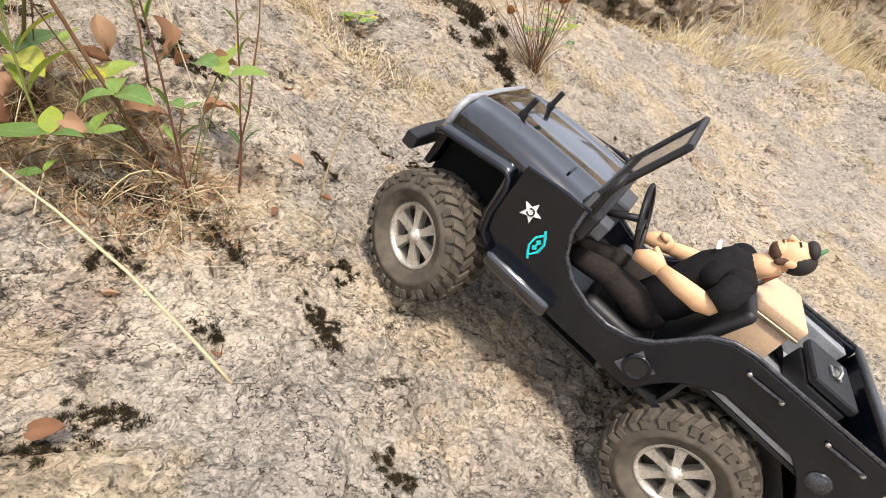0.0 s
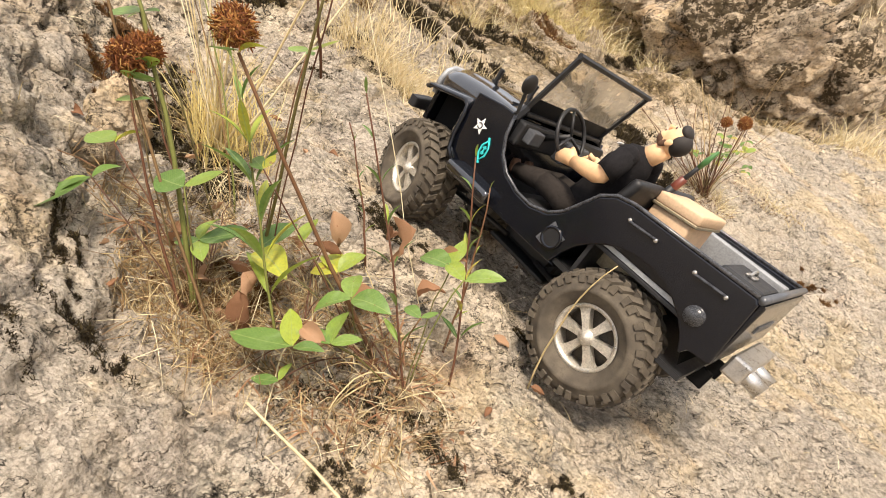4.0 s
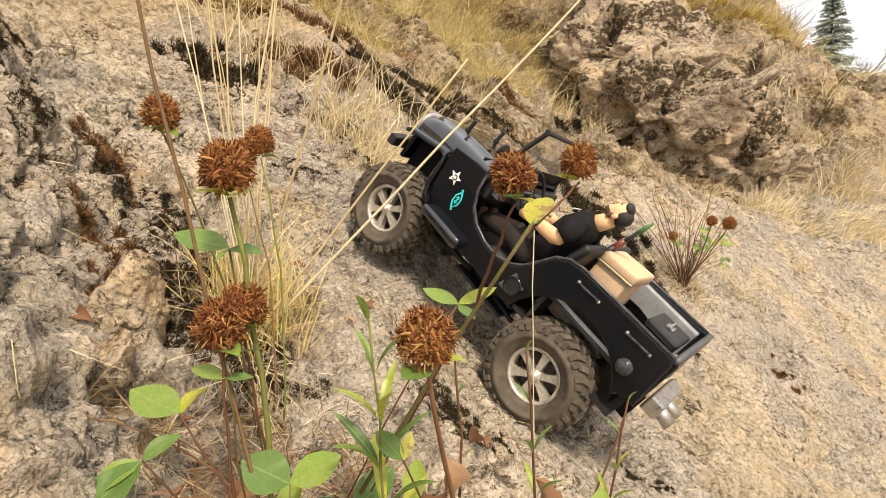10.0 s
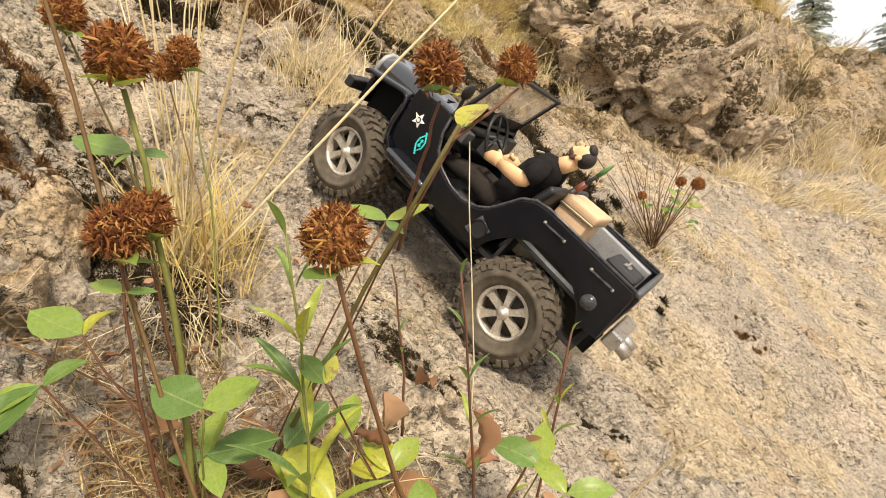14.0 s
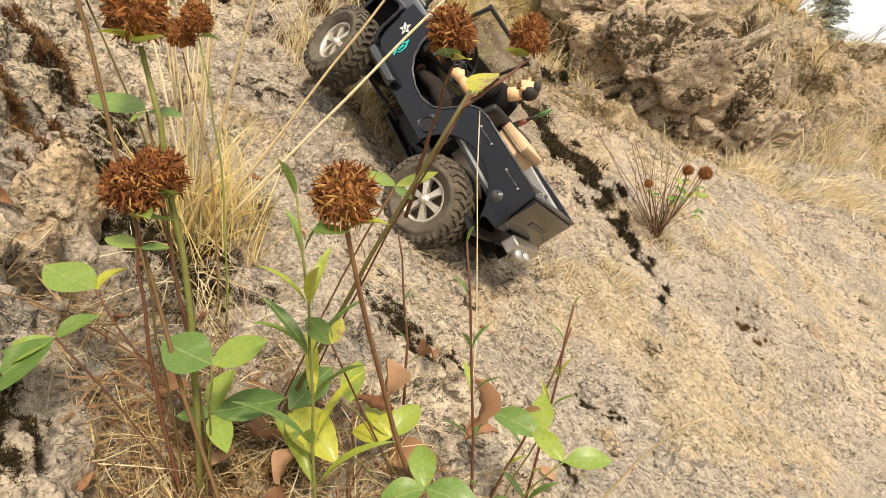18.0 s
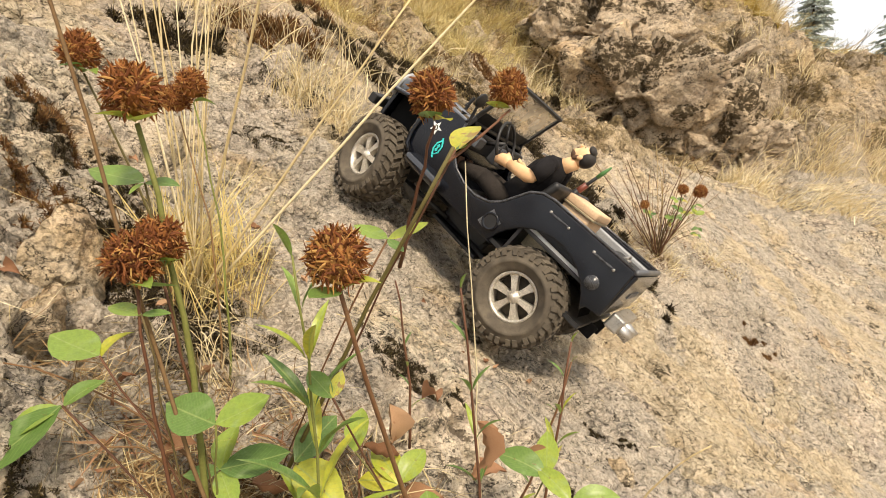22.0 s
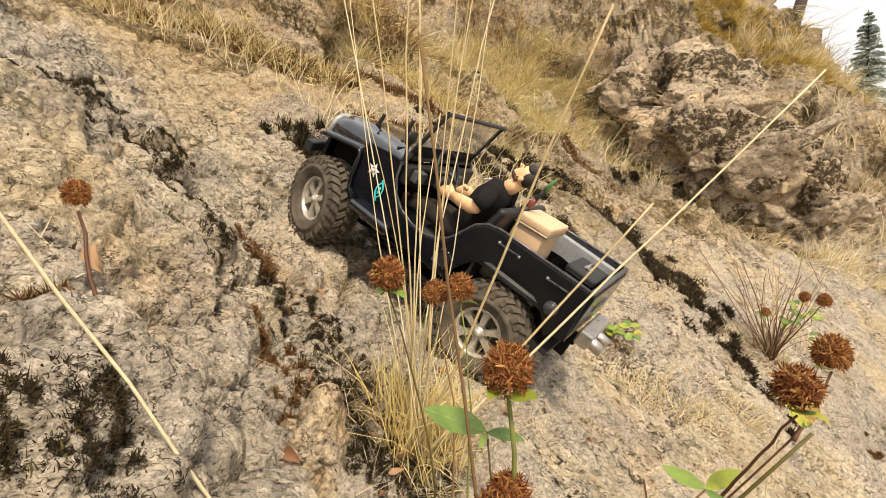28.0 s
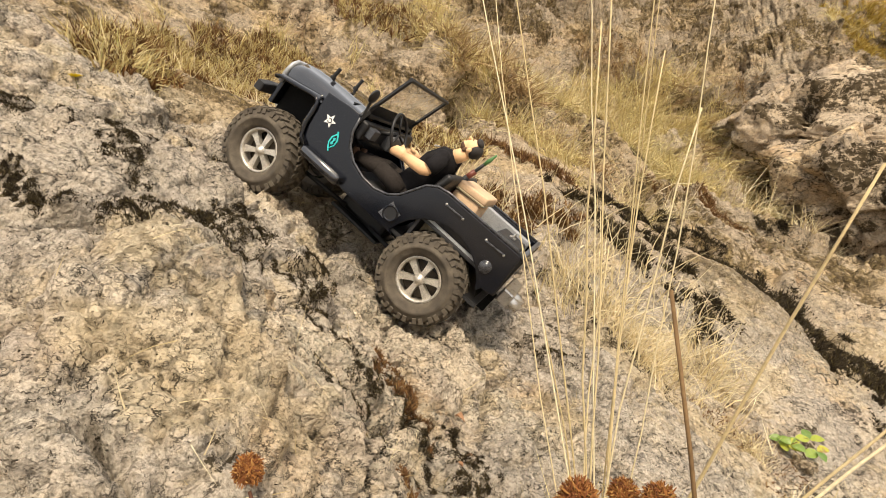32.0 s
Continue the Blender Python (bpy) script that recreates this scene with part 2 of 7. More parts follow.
def warped(self, amount, scale):
    """Object coordinates pushed about by noise, for crooked cracks."""
    t = self.add("ShaderNodeTexNoise")
    t.inputs["Scale"].default_value = scale
    t.inputs["Detail"].default_value = 3
    self.put(self.co, t.inputs["Vector"])
    m = self.add("ShaderNodeVectorMath", operation="MULTIPLY_ADD")
    self.put(t.outputs["Color"], m.inputs[0])
    m.inputs[1].default_value = (amount, amount, amount)
    self.put(self.co, m.inputs[2])
    return m.outputs[0]


Nodes.warped = warped


def plain(name, colour, rough=0.5, metal=0.0, vary=0.25, scale=60.0, relief=0.15, far=0.0006, spec=None):
    """Paint, plastic or metal with a little wear: colour and gloss vary at two scales."""
    n = Nodes(name)
    a, b = n.noise(scale, 5, 0.65), n.noise(scale * 7, 3, 0.6)
    f = n.mix(0.5, a, b)
    c = n.mix(n.ramp(f, ((0.35, 0.0), (0.65, 1.0))), tuple(v * (1 - vary) for v in colour), tuple(min(1, v * (1 + vary)) for v in colour))
    r = n.ramp(f, ((0.3, max(0.03, rough - 0.12)), (0.7, min(1, rough + 0.12))))
    return n.done(c, r, n.bump(f, relief, far), metal, spec)


def leafy(name, stops, rough=0.5, scale=40.0, through_light=0.25):
    """Leaves and straw: colour by object and by island, veined a little, light shines through."""
    n = Nodes(name)
    info = n.add("ShaderNodeObjectInfo").outputs["Random"]
    isle = n.add("ShaderNodeNewGeometry").outputs["Random Per Island"]
    r = n.maths("FRACT", n.maths("ADD", info, n.maths("MULTIPLY", isle, 0.9)))
    k = n.maths("ADD", n.maths("MULTIPLY", r, 0.8), n.maths("MULTIPLY", n.noise(scale, 4, 0.65), 0.3))
    c = n.ramp(k, stops)
    c = n.mix(0.4, c, n.ramp(n.noise(scale * 9, 3, 0.6), ((0.3, 0.6), (0.7, 1.25))), "MULTIPLY")
    m = n.done(c, rough, n.bump(n.noise(scale * 5, 3, 0.6), 0.25, 0.0008), spec=0.3)
    if through_light:
        tr = n.add("ShaderNodeBsdfTranslucent")
        n.put(c, tr.inputs[0])
        mx = n.add("ShaderNodeMixShader")
        mx.inputs[0].default_value = through_light
        out = next(x for x in n.t.nodes if x.type == "OUTPUT_MATERIAL")
        n.put(n.bsdf.outputs[0], mx.inputs[1])
        n.put(tr.outputs[0], mx.inputs[2])
        n.put(mx.outputs[0], out.inputs[0])
    return m


def clover_leaf():
    """A leaflet lies along x from 0 to 1: pale midrib, fine side veins, a pale chevron, yellowing edges."""
    n = Nodes("clover_leaf")
    xyz = n.add("ShaderNodeSeparateXYZ")
    n.put(n.co, xyz.inputs[0])
    x, y = xyz.outputs[0], n.maths("ABSOLUTE", xyz.outputs[1])
    info = n.add("ShaderNodeObjectInfo").outputs["Random"]
    k = n.maths("ADD", n.maths("MULTIPLY", info, 0.86), n.maths("MULTIPLY", n.noise(3.0, 4, 0.65), 0.28))
    c = n.ramp(k, ((0.10, (0.085, 0.165, 0.040)), (0.42, (0.15, 0.255, 0.060)), (0.64, (0.235, 0.34, 0.065)), (0.86, (0.37, 0.43, 0.055)), (0.99, (0.52, 0.48, 0.06)), (1.0, (0.36, 0.22, 0.07))))
    vein = n.maths("FRACT", n.maths("MULTIPLY", n.maths("SUBTRACT", x, n.maths("MULTIPLY", y, 0.9)), 15.0))
    c = n.mix(n.maths("MULTIPLY", n.ramp(vein, ((0.0, 1.0), (0.14, 0.0), (0.90, 0.0), (1.0, 1.0))), 0.28), c, (0.24, 0.34, 0.11))
    band = n.maths("ADD", x, n.maths("MULTIPLY", y, 0.8))
    c = n.mix(n.maths("MULTIPLY", n.ramp(band, ((0.38, 0.0), (0.47, 1.0), (0.52, 1.0), (0.60, 0.0))), n.ramp(n.noise(5, 3), ((0.4, 0.0), (0.6, 0.45)))), c, (0.28, 0.38, 0.17))
    c = n.mix(n.ramp(y, ((0.0, 0.75), (0.02, 0.0))), c, (0.30, 0.38, 0.13))
    spots = n.ramp(n.noise(9, 5, 0.75), ((0.63, 0.0), (0.70, 0.8)))
    c = n.mix(spots, c, (0.20, 0.10, 0.035))
    c = n.mix(0.5, c, n.ramp(n.noise(14, 4, 0.7), ((0.3, 0.65), (0.7, 1.25))), "MULTIPLY")
    m = n.done(c, 0.36, n.bump(n.mix(0.5, vein, n.noise(20, 3), "ADD"), 0.25, 0.0006), spec=0.45)
    tr = n.add("ShaderNodeBsdfTranslucent")
    n.put(c, tr.inputs[0])
    mx = n.add("ShaderNodeMixShader")
    mx.inputs[0].default_value = 0.28
    out = next(q for q in n.t.nodes if q.type == "OUTPUT_MATERIAL")
    n.put(n.bsdf.outputs[0], mx.inputs[1])
    n.put(tr.outputs[0], mx.inputs[2])
    n.put(mx.outputs[0], out.inputs[0])
    return m


def scuffed_paint(name, coat):
    """Blue-black paint: fine scratches along the body, a thin film of dust, gloss that varies little."""
    n = Nodes(name)
    dust = n.ramp(n.noise(30, 6, 0.75), ((0.50, 0.0), (0.72, 1.0)))
    st = n.add("ShaderNodeMapping")
    st.inputs["Scale"].default_value = (12, 40, 160)
    st.inputs["Rotation"].default_value = (0.3, 0.9, 0.2)
    n.put(n.co, st.inputs["Vector"])
    scratch = n.ramp(n.noise(9, 5, 0.7, co=st.outputs[0]), ((0.66, 0.0), (0.70, 1.0)))
    c = n.mix(n.maths("MULTIPLY", dust, 0.02), (0.0035, 0.0045, 0.0080), (0.12, 0.11, 0.095))
    c = n.mix(n.maths("MULTIPLY", scratch, 0.22), c, (0.20, 0.20, 0.21))
    r = n.maths("ADD", n.maths("MULTIPLY", scratch, 0.25), 0.16)
    n.bsdf.inputs["Coat Weight"].default_value = coat
    n.bsdf.inputs["Coat IOR"].default_value = 1.75
    n.bsdf.inputs["Coat Roughness"].default_value = 0.05
    return n.done(c, r, n.bump(n.noise(25, 3, 0.5), 0.05, 0.001), spec=0.5)


def tyre_rubber():
    n = Nodes("dusty_tyre_rubber")
    d = n.ramp(n.noise(70, 6, 0.7), ((0.3, 0.0), (0.7, 1.0)))
    c = n.mix(d, (0.060, 0.050, 0.040), (0.165, 0.138, 0.102))
    c = n.mix(n.ramp(n.noise(280, 3, 0.7), ((0.45, 0.0), (0.7, 0.5))), c, (0.035, 0.03, 0.026))
    return n.done(c, 0.85, n.bump(n.noise(260, 4, 0.7), 0.5, 0.0008), spec=0.25)


def glass_material():
    n = Nodes("windscreen_plastic")
    t = n.add("ShaderNodeBsdfTransparent")
    t.inputs[0].default_value = (0.93, 0.91, 0.86, 1)
    g = n.add("ShaderNodeBsdfGlossy")
    g.inputs["Roughness"].default_value = 0.06
    d = n.add("ShaderNodeBsdfDiffuse")
    d.inputs[0].default_value = (0.62, 0.57, 0.49, 1)
    mx = n.add("ShaderNodeMixShader")
    n.put(n.maths("MULTIPLY", n.ramp(n.noise(30, 5, 0.7), ((0.3, 0.35), (0.7, 1.0))), 0.55), mx.inputs[0])
    n.put(t.outputs[0], mx.inputs[1])
    n.put(d.outputs[0], mx.inputs[2])
    m2 = n.add("ShaderNodeMixShader")
    lw = n.add("ShaderNodeFresnel")
    n.put(lw.outputs[0], m2.inputs[0])
    n.put(mx.outputs[0], m2.inputs[1])
    n.put(g.outputs[0], m2.inputs[2])
    out = next(x for x in n.t.nodes if x.type == "OUTPUT_MATERIAL")
    n.put(m2.outputs[0], out.inputs[0])
    return n.mat


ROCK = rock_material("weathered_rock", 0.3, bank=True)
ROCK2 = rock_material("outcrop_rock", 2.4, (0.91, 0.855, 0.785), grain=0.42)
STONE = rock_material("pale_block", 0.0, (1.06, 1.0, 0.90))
PAINT = scuffed_paint("black_paint", 0.0)
# same body paint, coated to lift the sky reflection on bonnet, wings and steps
BONNET = scuffed_paint("black_paint_coated", 1.0)
RUBBER = tyre_rubber()
GLASS = glass_material()
BLACK = plain("black_plastic", (0.014, 0.014, 0.015), 0.5)
DULL = plain("dull_black_plastic", (0.010, 0.010, 0.010), 0.95, 0.0, 0.3, 60, 0.15, 0.0006, 0.1)
TRIM = plain("grey_worn_trim", (0.10, 0.105, 0.115), 0.4, 0.3)
EDGE = plain("worn_black_edge", (0.06, 0.062, 0.068), 0.28, 0.3, 0.7, 150)
SCRAPE = plain("scraped_black_paint", (0.075, 0.078, 0.085), 0.45, 0.1, 0.9, 60)
HUB = plain("dusty_shaded_hub", (0.085, 0.070, 0.052), 0.7, 0.0, 0.5, 120)
SILVER = plain("dusty_silver_rim", (0.56, 0.52, 0.45), 0.40, 0.55, 0.35, 90)
STEEL = plain("bare_steel", (0.50, 0.48, 0.45), 0.32, 0.9, 0.25, 120)
GREYBED = plain("grey_bed_plate", (0.33, 0.34, 0.35), 0.45, 0.2)
BRASS = plain("tan_link_plate", (0.36, 0.30, 0.20), 0.4, 0.6)
TANCLOTH = plain("tan_case", (0.62, 0.43, 0.27), 0.7, 0.0, 0.15, 50)
SKIN = plain("doll_skin", (0.78, 0.48, 0.26), 0.55, 0.0, 0.10, 40)
SHIRT = plain("black_cloth", (0.016, 0.015, 0.016), 0.9, 0.0, 0.4, 300, 0.5, 0.001, 0.1)
TROUSER = plain("dark_brown_cloth", (0.032, 0.027, 0.024), 0.9, 0.0, 0.4, 300, 0.5, 0.001, 0.1)
HAIR = plain("dark_hair", (0.02, 0.016, 0.014), 0.7, 0.0, 0.4, 200, 0.5)
BEARD = plain("brown_beard", (0.10, 0.05, 0.028), 0.8, 0.0, 0.4, 200, 0.5)
WHITE = plain("white_print", (0.85, 0.85, 0.83), 0.5, 0.0, 0.08)
TEAL = plain("turquoise_print", (0.03, 0.62, 0.62), 0.5, 0.0, 0.08)
REDWOOD = plain("red_brown_stock", (0.16, 0.04, 0.025), 0.45)
GREEN = plain("green_plastic", (0.06, 0.17, 0.05), 0.5)
LEAF = clover_leaf()
DRYLEAF = leafy("withered_leaf", ((0.0, (0.17, 0.075, 0.04)), (0.5, (0.36, 0.19, 0.105)), (1.0, (0.55, 0.36, 0.22))), 0.75)
STEM = leafy("clover_stem", ((0.0, (0.10, 0.055, 0.03)), (0.5, (0.14, 0.13, 0.04)), (1.0, (0.21, 0.24, 0.06))), 0.6, 60, 0.0)
REDSTEM = leafy("red_brown_stem", ((0.0, (0.07, 0.032, 0.020)), (0.6, (0.14, 0.062, 0.034)), (1.0, (0.26, 0.16, 0.07))), 0.6, 60, 0.0)
FLORET = leafy("dried_florets", ((0.0, (0.075, 0.024, 0.011)), (0.40, (0.19, 0.062, 0.020)), (0.75, (0.36, 0.145, 0.040)), (1.0, (0.52, 0.33, 0.11))), 0.8, 80, 0.15)
STRAW = leafy("dry_straw", ((0.0, (0.40, 0.30, 0.14)), (0.4, (0.68, 0.55, 0.31)), (1.0, (0.86, 0.77, 0.54))), 0.65, 30, 0.2)
GOLD = leafy("golden_grass", ((0.0, (0.22, 0.15, 0.06)), (0.30, (0.48, 0.37, 0.15)), (0.68, (0.70, 0.58, 0.27)), (0.90, (0.80, 0.70, 0.42)), (1.0, (0.36, 0.37, 0.10))), 0.7, 30, 0.2)
MOSS = leafy("dark_dry_moss", ((0.0, (0.012, 0.009, 0.006)), (0.55, (0.038, 0.027, 0.014)), (0.88, (0.085, 0.062, 0.026)), (1.0, (0.18, 0.135, 0.05))), 0.95, 60, 0.0)
BROWNSTRAW = leafy("brown_dead_grass", ((0.0, (0.13, 0.075, 0.035)), (0.5, (0.30, 0.19, 0.09)), (1.0, (0.56, 0.42, 0.22))), 0.8, 40, 0.1)
TUFT = leafy("yellow_tuft_grass", ((0.0, (0.60, 0.45, 0.17)), (0.5, (0.80, 0.65, 0.27)), (0.9, (0.90, 0.78, 0.42)), (1.0, (0.46, 0.46, 0.12))), 0.6, 30, 0.25)
GOLDMOSS = leafy("golden_moss", ((0.0, (0.15, 0.085, 0.022)), (0.40, (0.40, 0.275, 0.065)), (0.8, (0.66, 0.50, 0.15)), (1.0, (0.50, 0.45, 0.10))), 0.85, 20, 0.1)
YELLOW = leafy("yellow_petals", ((0.0, (0.75, 0.55, 0.02)), (1.0, (0.85, 0.68, 0.04))), 0.6, 60, 0.2)
REDMOSS = leafy("rust_moss", ((0.0, (0.06, 0.03, 0.015)), (0.6, (0.17, 0.08, 0.03)), (1.0, (0.33, 0.21, 0.08))), 0.95, 60, 0.0)
# needles paled towards grey: the haze of distance is put into the colour
HAZY_FIR = leafy("hazy_fir_needles", ((0.0, (0.30, 0.35, 0.33)), (0.6, (0.38, 0.43, 0.39)), (1.0, (0.45, 0.49, 0.42))), 0.8, 2, 0.1)
BARK = plain("bark", (0.075, 0.058, 0.045), 0.9, 0, 0.4, 12, 0.6, 0.01)

# ---- the rock slope ----
LATTICE = np.random.RandomState(11).rand(64, 64, 64)
JITTER = np.random.RandomState(12).rand(64, 64, 64, 3)


def value_noise(p):
    i = np.floor(p).astype(int)
    f = p - i
    f = f * f * (3 - 2 * f)
    out = np.zeros(len(p))
    for dx in (0, 1):
        wx = f[:, 0] if dx else 1 - f[:, 0]
        for dy in (0, 1):
            wy = f[:, 1] if dy else 1 - f[:, 1]
            for dz in (0, 1):
                wz = f[:, 2] if dz else 1 - f[:, 2]
                out += wx * wy * wz * LATTICE[(i[:, 0] + dx) & 63, (i[:, 1] + dy) & 63, (i[:, 2] + dz) & 63]
    return out - 0.5


def fbm(p, octaves=4, gain=0.5):
    out, a = np.zeros(len(p)), 1.0
    for k in range(octaves):
        out += a * value_noise(p * 2.03 ** k + 7.3 * k)
        a *= gain
    return out


def facets(p):
    """Broken rock: each cell is a tilted block. Gives the block's height and the nearness of a joint."""
    i = np.floor(p).astype(int)
    best, second = np.full(len(p), 9.0), np.full(len(p), 9.0)
    h = np.zeros(len(p))
    for dx in (-1, 0, 1):
        for dy in (-1, 0, 1):
            for dz in (-1, 0, 1):
                c = i + (dx, dy, dz)
                j = JITTER[c[:, 0] & 63, c[:, 1] & 63, c[:, 2] & 63]
                d = p - c - j
                q = np.sqrt((d * d).sum(1))
                closer = q < best
                second = np.where(closer, best, np.minimum(second, q))
                h = np.where(closer, (j[:, 0] - 0.5) + (d * (j[:, [1, 2, 0]] - 0.5)).sum(1) * 1.6, h)
                best = np.where(closer, q, best)
    return h, second - best


def softplus(x):
    return np.logaddexp(0, x)


def rise(x):
    x = np.clip(x, 0, 1)
    return x * x * (3 - 2 * x)


# swells and hollows of the slab: x, y, spread, height
SWELLS = ((-0.57, 0.32, 0.09, 0.176), (-0.5, 0.46, 0.09, -0.084), (-0.38, 0.55, 0.1, 0.027), (-0.2, 0.45, 0.11, 0.014),
          (0.0, 0.45, 0.13, -0.007), (-0.15, 0.66, 0.12, -0.016), (-0.35, 0.8, 0.11, -0.013), (-0.58, 0.75, 0.12, -0.036),
          (-0.85, 0.62, 0.13, 0.059), (-0.9, 1.0, 0.14, -0.055), (-0.6, 1.0, 0.13, -0.092), (-0.3, 1.05, 0.13, -0.056),
          (-0.05, 0.9, 0.15, -0.052), (0.15, 0.65, 0.16, 0.022), (0.15, 1.2, 0.16, -0.023), (0.4, 1.45, 0.2, 0.079),
          (-0.5, 1.3, 0.16, 0.085), (-0.18, 1.42, 0.15, 0.034), (0.5, 1.1, 0.2, -0.117), (-0.7, 0.48, 0.09, 0.099),
          (-0.33, 0.32, 0.09, -0.084), (0.8, 2.0, 0.35, 0.019), (-0.75, 0.85, 0.1, -0.034), (-0.42, 0.95, 0.1, 0.041),
          (-0.17, 0.28, 0.12, -0.016), (-1.0, 0.75, 0.12, -0.009), (0.85, 2.4, 0.35, 0.121), (1.15, 2.75, 0.35, 0.0),
          (1.8, 2.8, 0.45, 0.438), (0.45, 2.0, 0.3, 0.111), (2.0, 3.4, 0.5, -0.06), (2.3, 4.6, 0.7, -0.17),
          (3.2, 6.0, 0.9, -0.258), (2.65, 4.2, 0.4, 0.136), (0.7, 4.8, 0.6, 0.333), (2.5, 6.2, 0.5, 0.466),
          (1.5, 4.4, 0.35, 0.46), (1.9, 5.0, 0.35, 0.64),
          (-0.14, 1.43, 0.08, 0.05), (-0.03, 1.31, 0.07, 0.02), (0.17, 1.40, 0.09, 0.05), (-1.36, 1.32, 0.24, -0.22), (0.05, 4.55, 0.40, 0.40))


def slope_z(x, y):
    """The smooth slope: it climbs to the left and away, steepens into a bank behind, and ends in a valley floor."""
    g = x - 0.5 * 0.25 * softplus((x - 0.75) / 0.25)
    h = y - 0.35 * 0.3 * softplus((y - 1.9) / 0.3)
    z = 0.606 - 0.76 * g + 0.40 * h
    z = z + 1.25 * rise((y - 2.9) / 1.4) * (1 - rise((x - 0.4) / 2.4))
    z = z + (0.40 + 0.34 * np.clip(x - 0.6, 0, 1.9)) * rise((y - 2.78) / 0.55) * rise((x - 0.35) / 0.4) * (1 - rise((x - 2.6) / 2.2))
    for a, b, s, k in SWELLS:
        z = z + k * np.exp(-((x - a) ** 2 + (y - b) ** 2) / (2 * s * s))
    z = z + 0.72 * np.exp(-(((x - 3.0) / 0.9) ** 2 + ((y - 6.6) / 1.5) ** 2))
    low = -2.2
    z = low + 0.6 * softplus((z - low) / 0.6)
    return 9.0 - 2.0 * softplus((9.0 - z) / 2.0)


def terrace(h, steps):
    """Thin flaking layers: flat treads with sharp risers."""
    t = h * steps
    k = np.floor(t)
    return (k + rise((t - k) / 0.20)) / steps


def ground_point(x, y):
    """The broken surface: the smooth slope pushed in and out along its own slant."""
    z = slope_z(x, y)
    e = 0.05
    gx = (slope_z(x + e, y) - slope_z(x - e, y)) / (2 * e)
    gy = (slope_z(x, y + e) - slope_z(x, y - e)) / (2 * e)
    k = 1 / np.sqrt(1 + gx * gx + gy * gy)
    p = np.stack([x, y, z], 1)
    far = 1 + np.hypot(x, y - 0.6) * 0.25
    left = rise((-0.30 - x) / 0.25) * (1 - rise((y - 0.75) / 0.5))
    back = rise((y - 1.7) / 0.8)
    rough = 0.30 + 0.62 * np.maximum(left, back)
    bank = np.maximum(rise((y - 2.75) / 0.4), rise((y - 1.42) / 0.35) * (1 - rise((x - 0.05 - 0.3 * (y - 1.4)) / 0.3)))
    bend = np.stack([fbm(p * 9, 2), fbm(p * 9 + 5, 2), fbm(p * 9 + 9, 2)], 1)
    d = 0.012 * fbm(p * 4.6, 3) * (0.6 + 1.2 * back) * far
    b1, e1 = facets(p * 7.0 + 0.15 * bend)
    b2, e2 = facets(p * 19.0 + 0.2 * bend)
    b3, e3 = facets(p * 52.0 + 0.3 * bend)
    d = d + rough * (0.028 * b1 - 0.014 * np.exp(-e1 / 0.03))
    d = d + rough * (0.014 * b2 - 0.009 * np.exp(-e2 / 0.05))
    d = d + (0.3 + 0.7 * rough) * (0.0062 * b3 - 0.0022 * np.exp(-e3 / 0.06))
    d = d + 0.026 * rough * terrace(fbm(p * 8.5 + 1.7, 4, 0.55), 9)
    d = d + 0.011 * (0.4 + 0.6 * rough) * terrace(fbm(p * 31 + 4.1, 3, 0.6), 6)
    # the bank: large broken blocks, ledges and hollows
    b0, e0 = facets(p * 1.9 + 0.35 * bend)
    d = d + bank * (0.13 * b0 - 0.03 * np.exp(-e0 / 0.03))
    b4, e4 = facets(p * 4.3 + 0.3 * bend + 2.0)
    d = d + bank * (0.060 * b4 - 0.022 * np.exp(-e4 / 0.03) + 0.055 * terrace(fbm(p * 3.1 + 0.7, 4, 0.55), 6))
    pit = np.clip(fbm(p * 22 + 3, 3, 0.6) - 0.20, 0, 1)
    d = d - 0.070 * pit * (0.35 + 0.65 * rough)
    return np.stack([x - gx * k * d, y - gy * k * d, z + k * d], 1)


def ground_z(x, y):
    """Height of the broken surface over a point of the plan."""
    x, y = np.atleast_1d(np.asarray(x, float)), np.atleast_1d(np.asarray(y, float))
    u, v = x.copy(), y.copy()
    for _ in range(3):
        p = ground_point(u, v)
        u, v = u + 0.8 * (x - p[:, 0]), v + 0.8 * (y - p[:, 1])
    return p[:, 2]


def gz(x, y):
    return float(ground_z(x, y)[0])


def spread(lo, hi, step, near_lo, near_hi, far_lo, far_hi, grow=1.0075, fast=1.12):
    """Grid lines: even from lo to hi, slowly wider as far as the near limits, then quickly out to the far ones."""
    def run(a, near, far, sign):
        out, w = [], step
        while sign * (far - a) > 0:
            w *= grow if sign * (near - a) > 0 else fast
            a += sign * w
            out.append(a)
        return out
    mid = list(np.arange(lo, hi, step))
    return np.array(run(lo, near_lo, far_lo, -1)[::-1] + mid + run(mid[-1], near_hi, far_hi, 1))


def grid_mesh(name, xs, ys, shape):
    X, Y = np.meshgrid(xs, ys)
    co = shape(X.ravel(), Y.ravel())
    nx, ny = len(xs), len(ys)
    a = (np.arange(ny - 1)[:, None] * nx + np.arange(nx - 1)[None]).ravel()
    me = bpy.data.meshes.new(name)
    quads = np.stack([a, a + 1, a + nx + 1, a + nx], 1)
    me.vertices.add(len(co))
    me.vertices.foreach_set("co", co.ravel())
    me.loops.add(quads.size)
    me.loops.foreach_set("vertex_index", quads.ravel())
    me.polygons.add(len(quads))
    me.polygons.foreach_set("loop_start", np.arange(len(quads)) * 4)
    me.polygons.foreach_set("use_smooth", np.ones(len(quads), bool))
    me.update()
    me.validate()
    return me


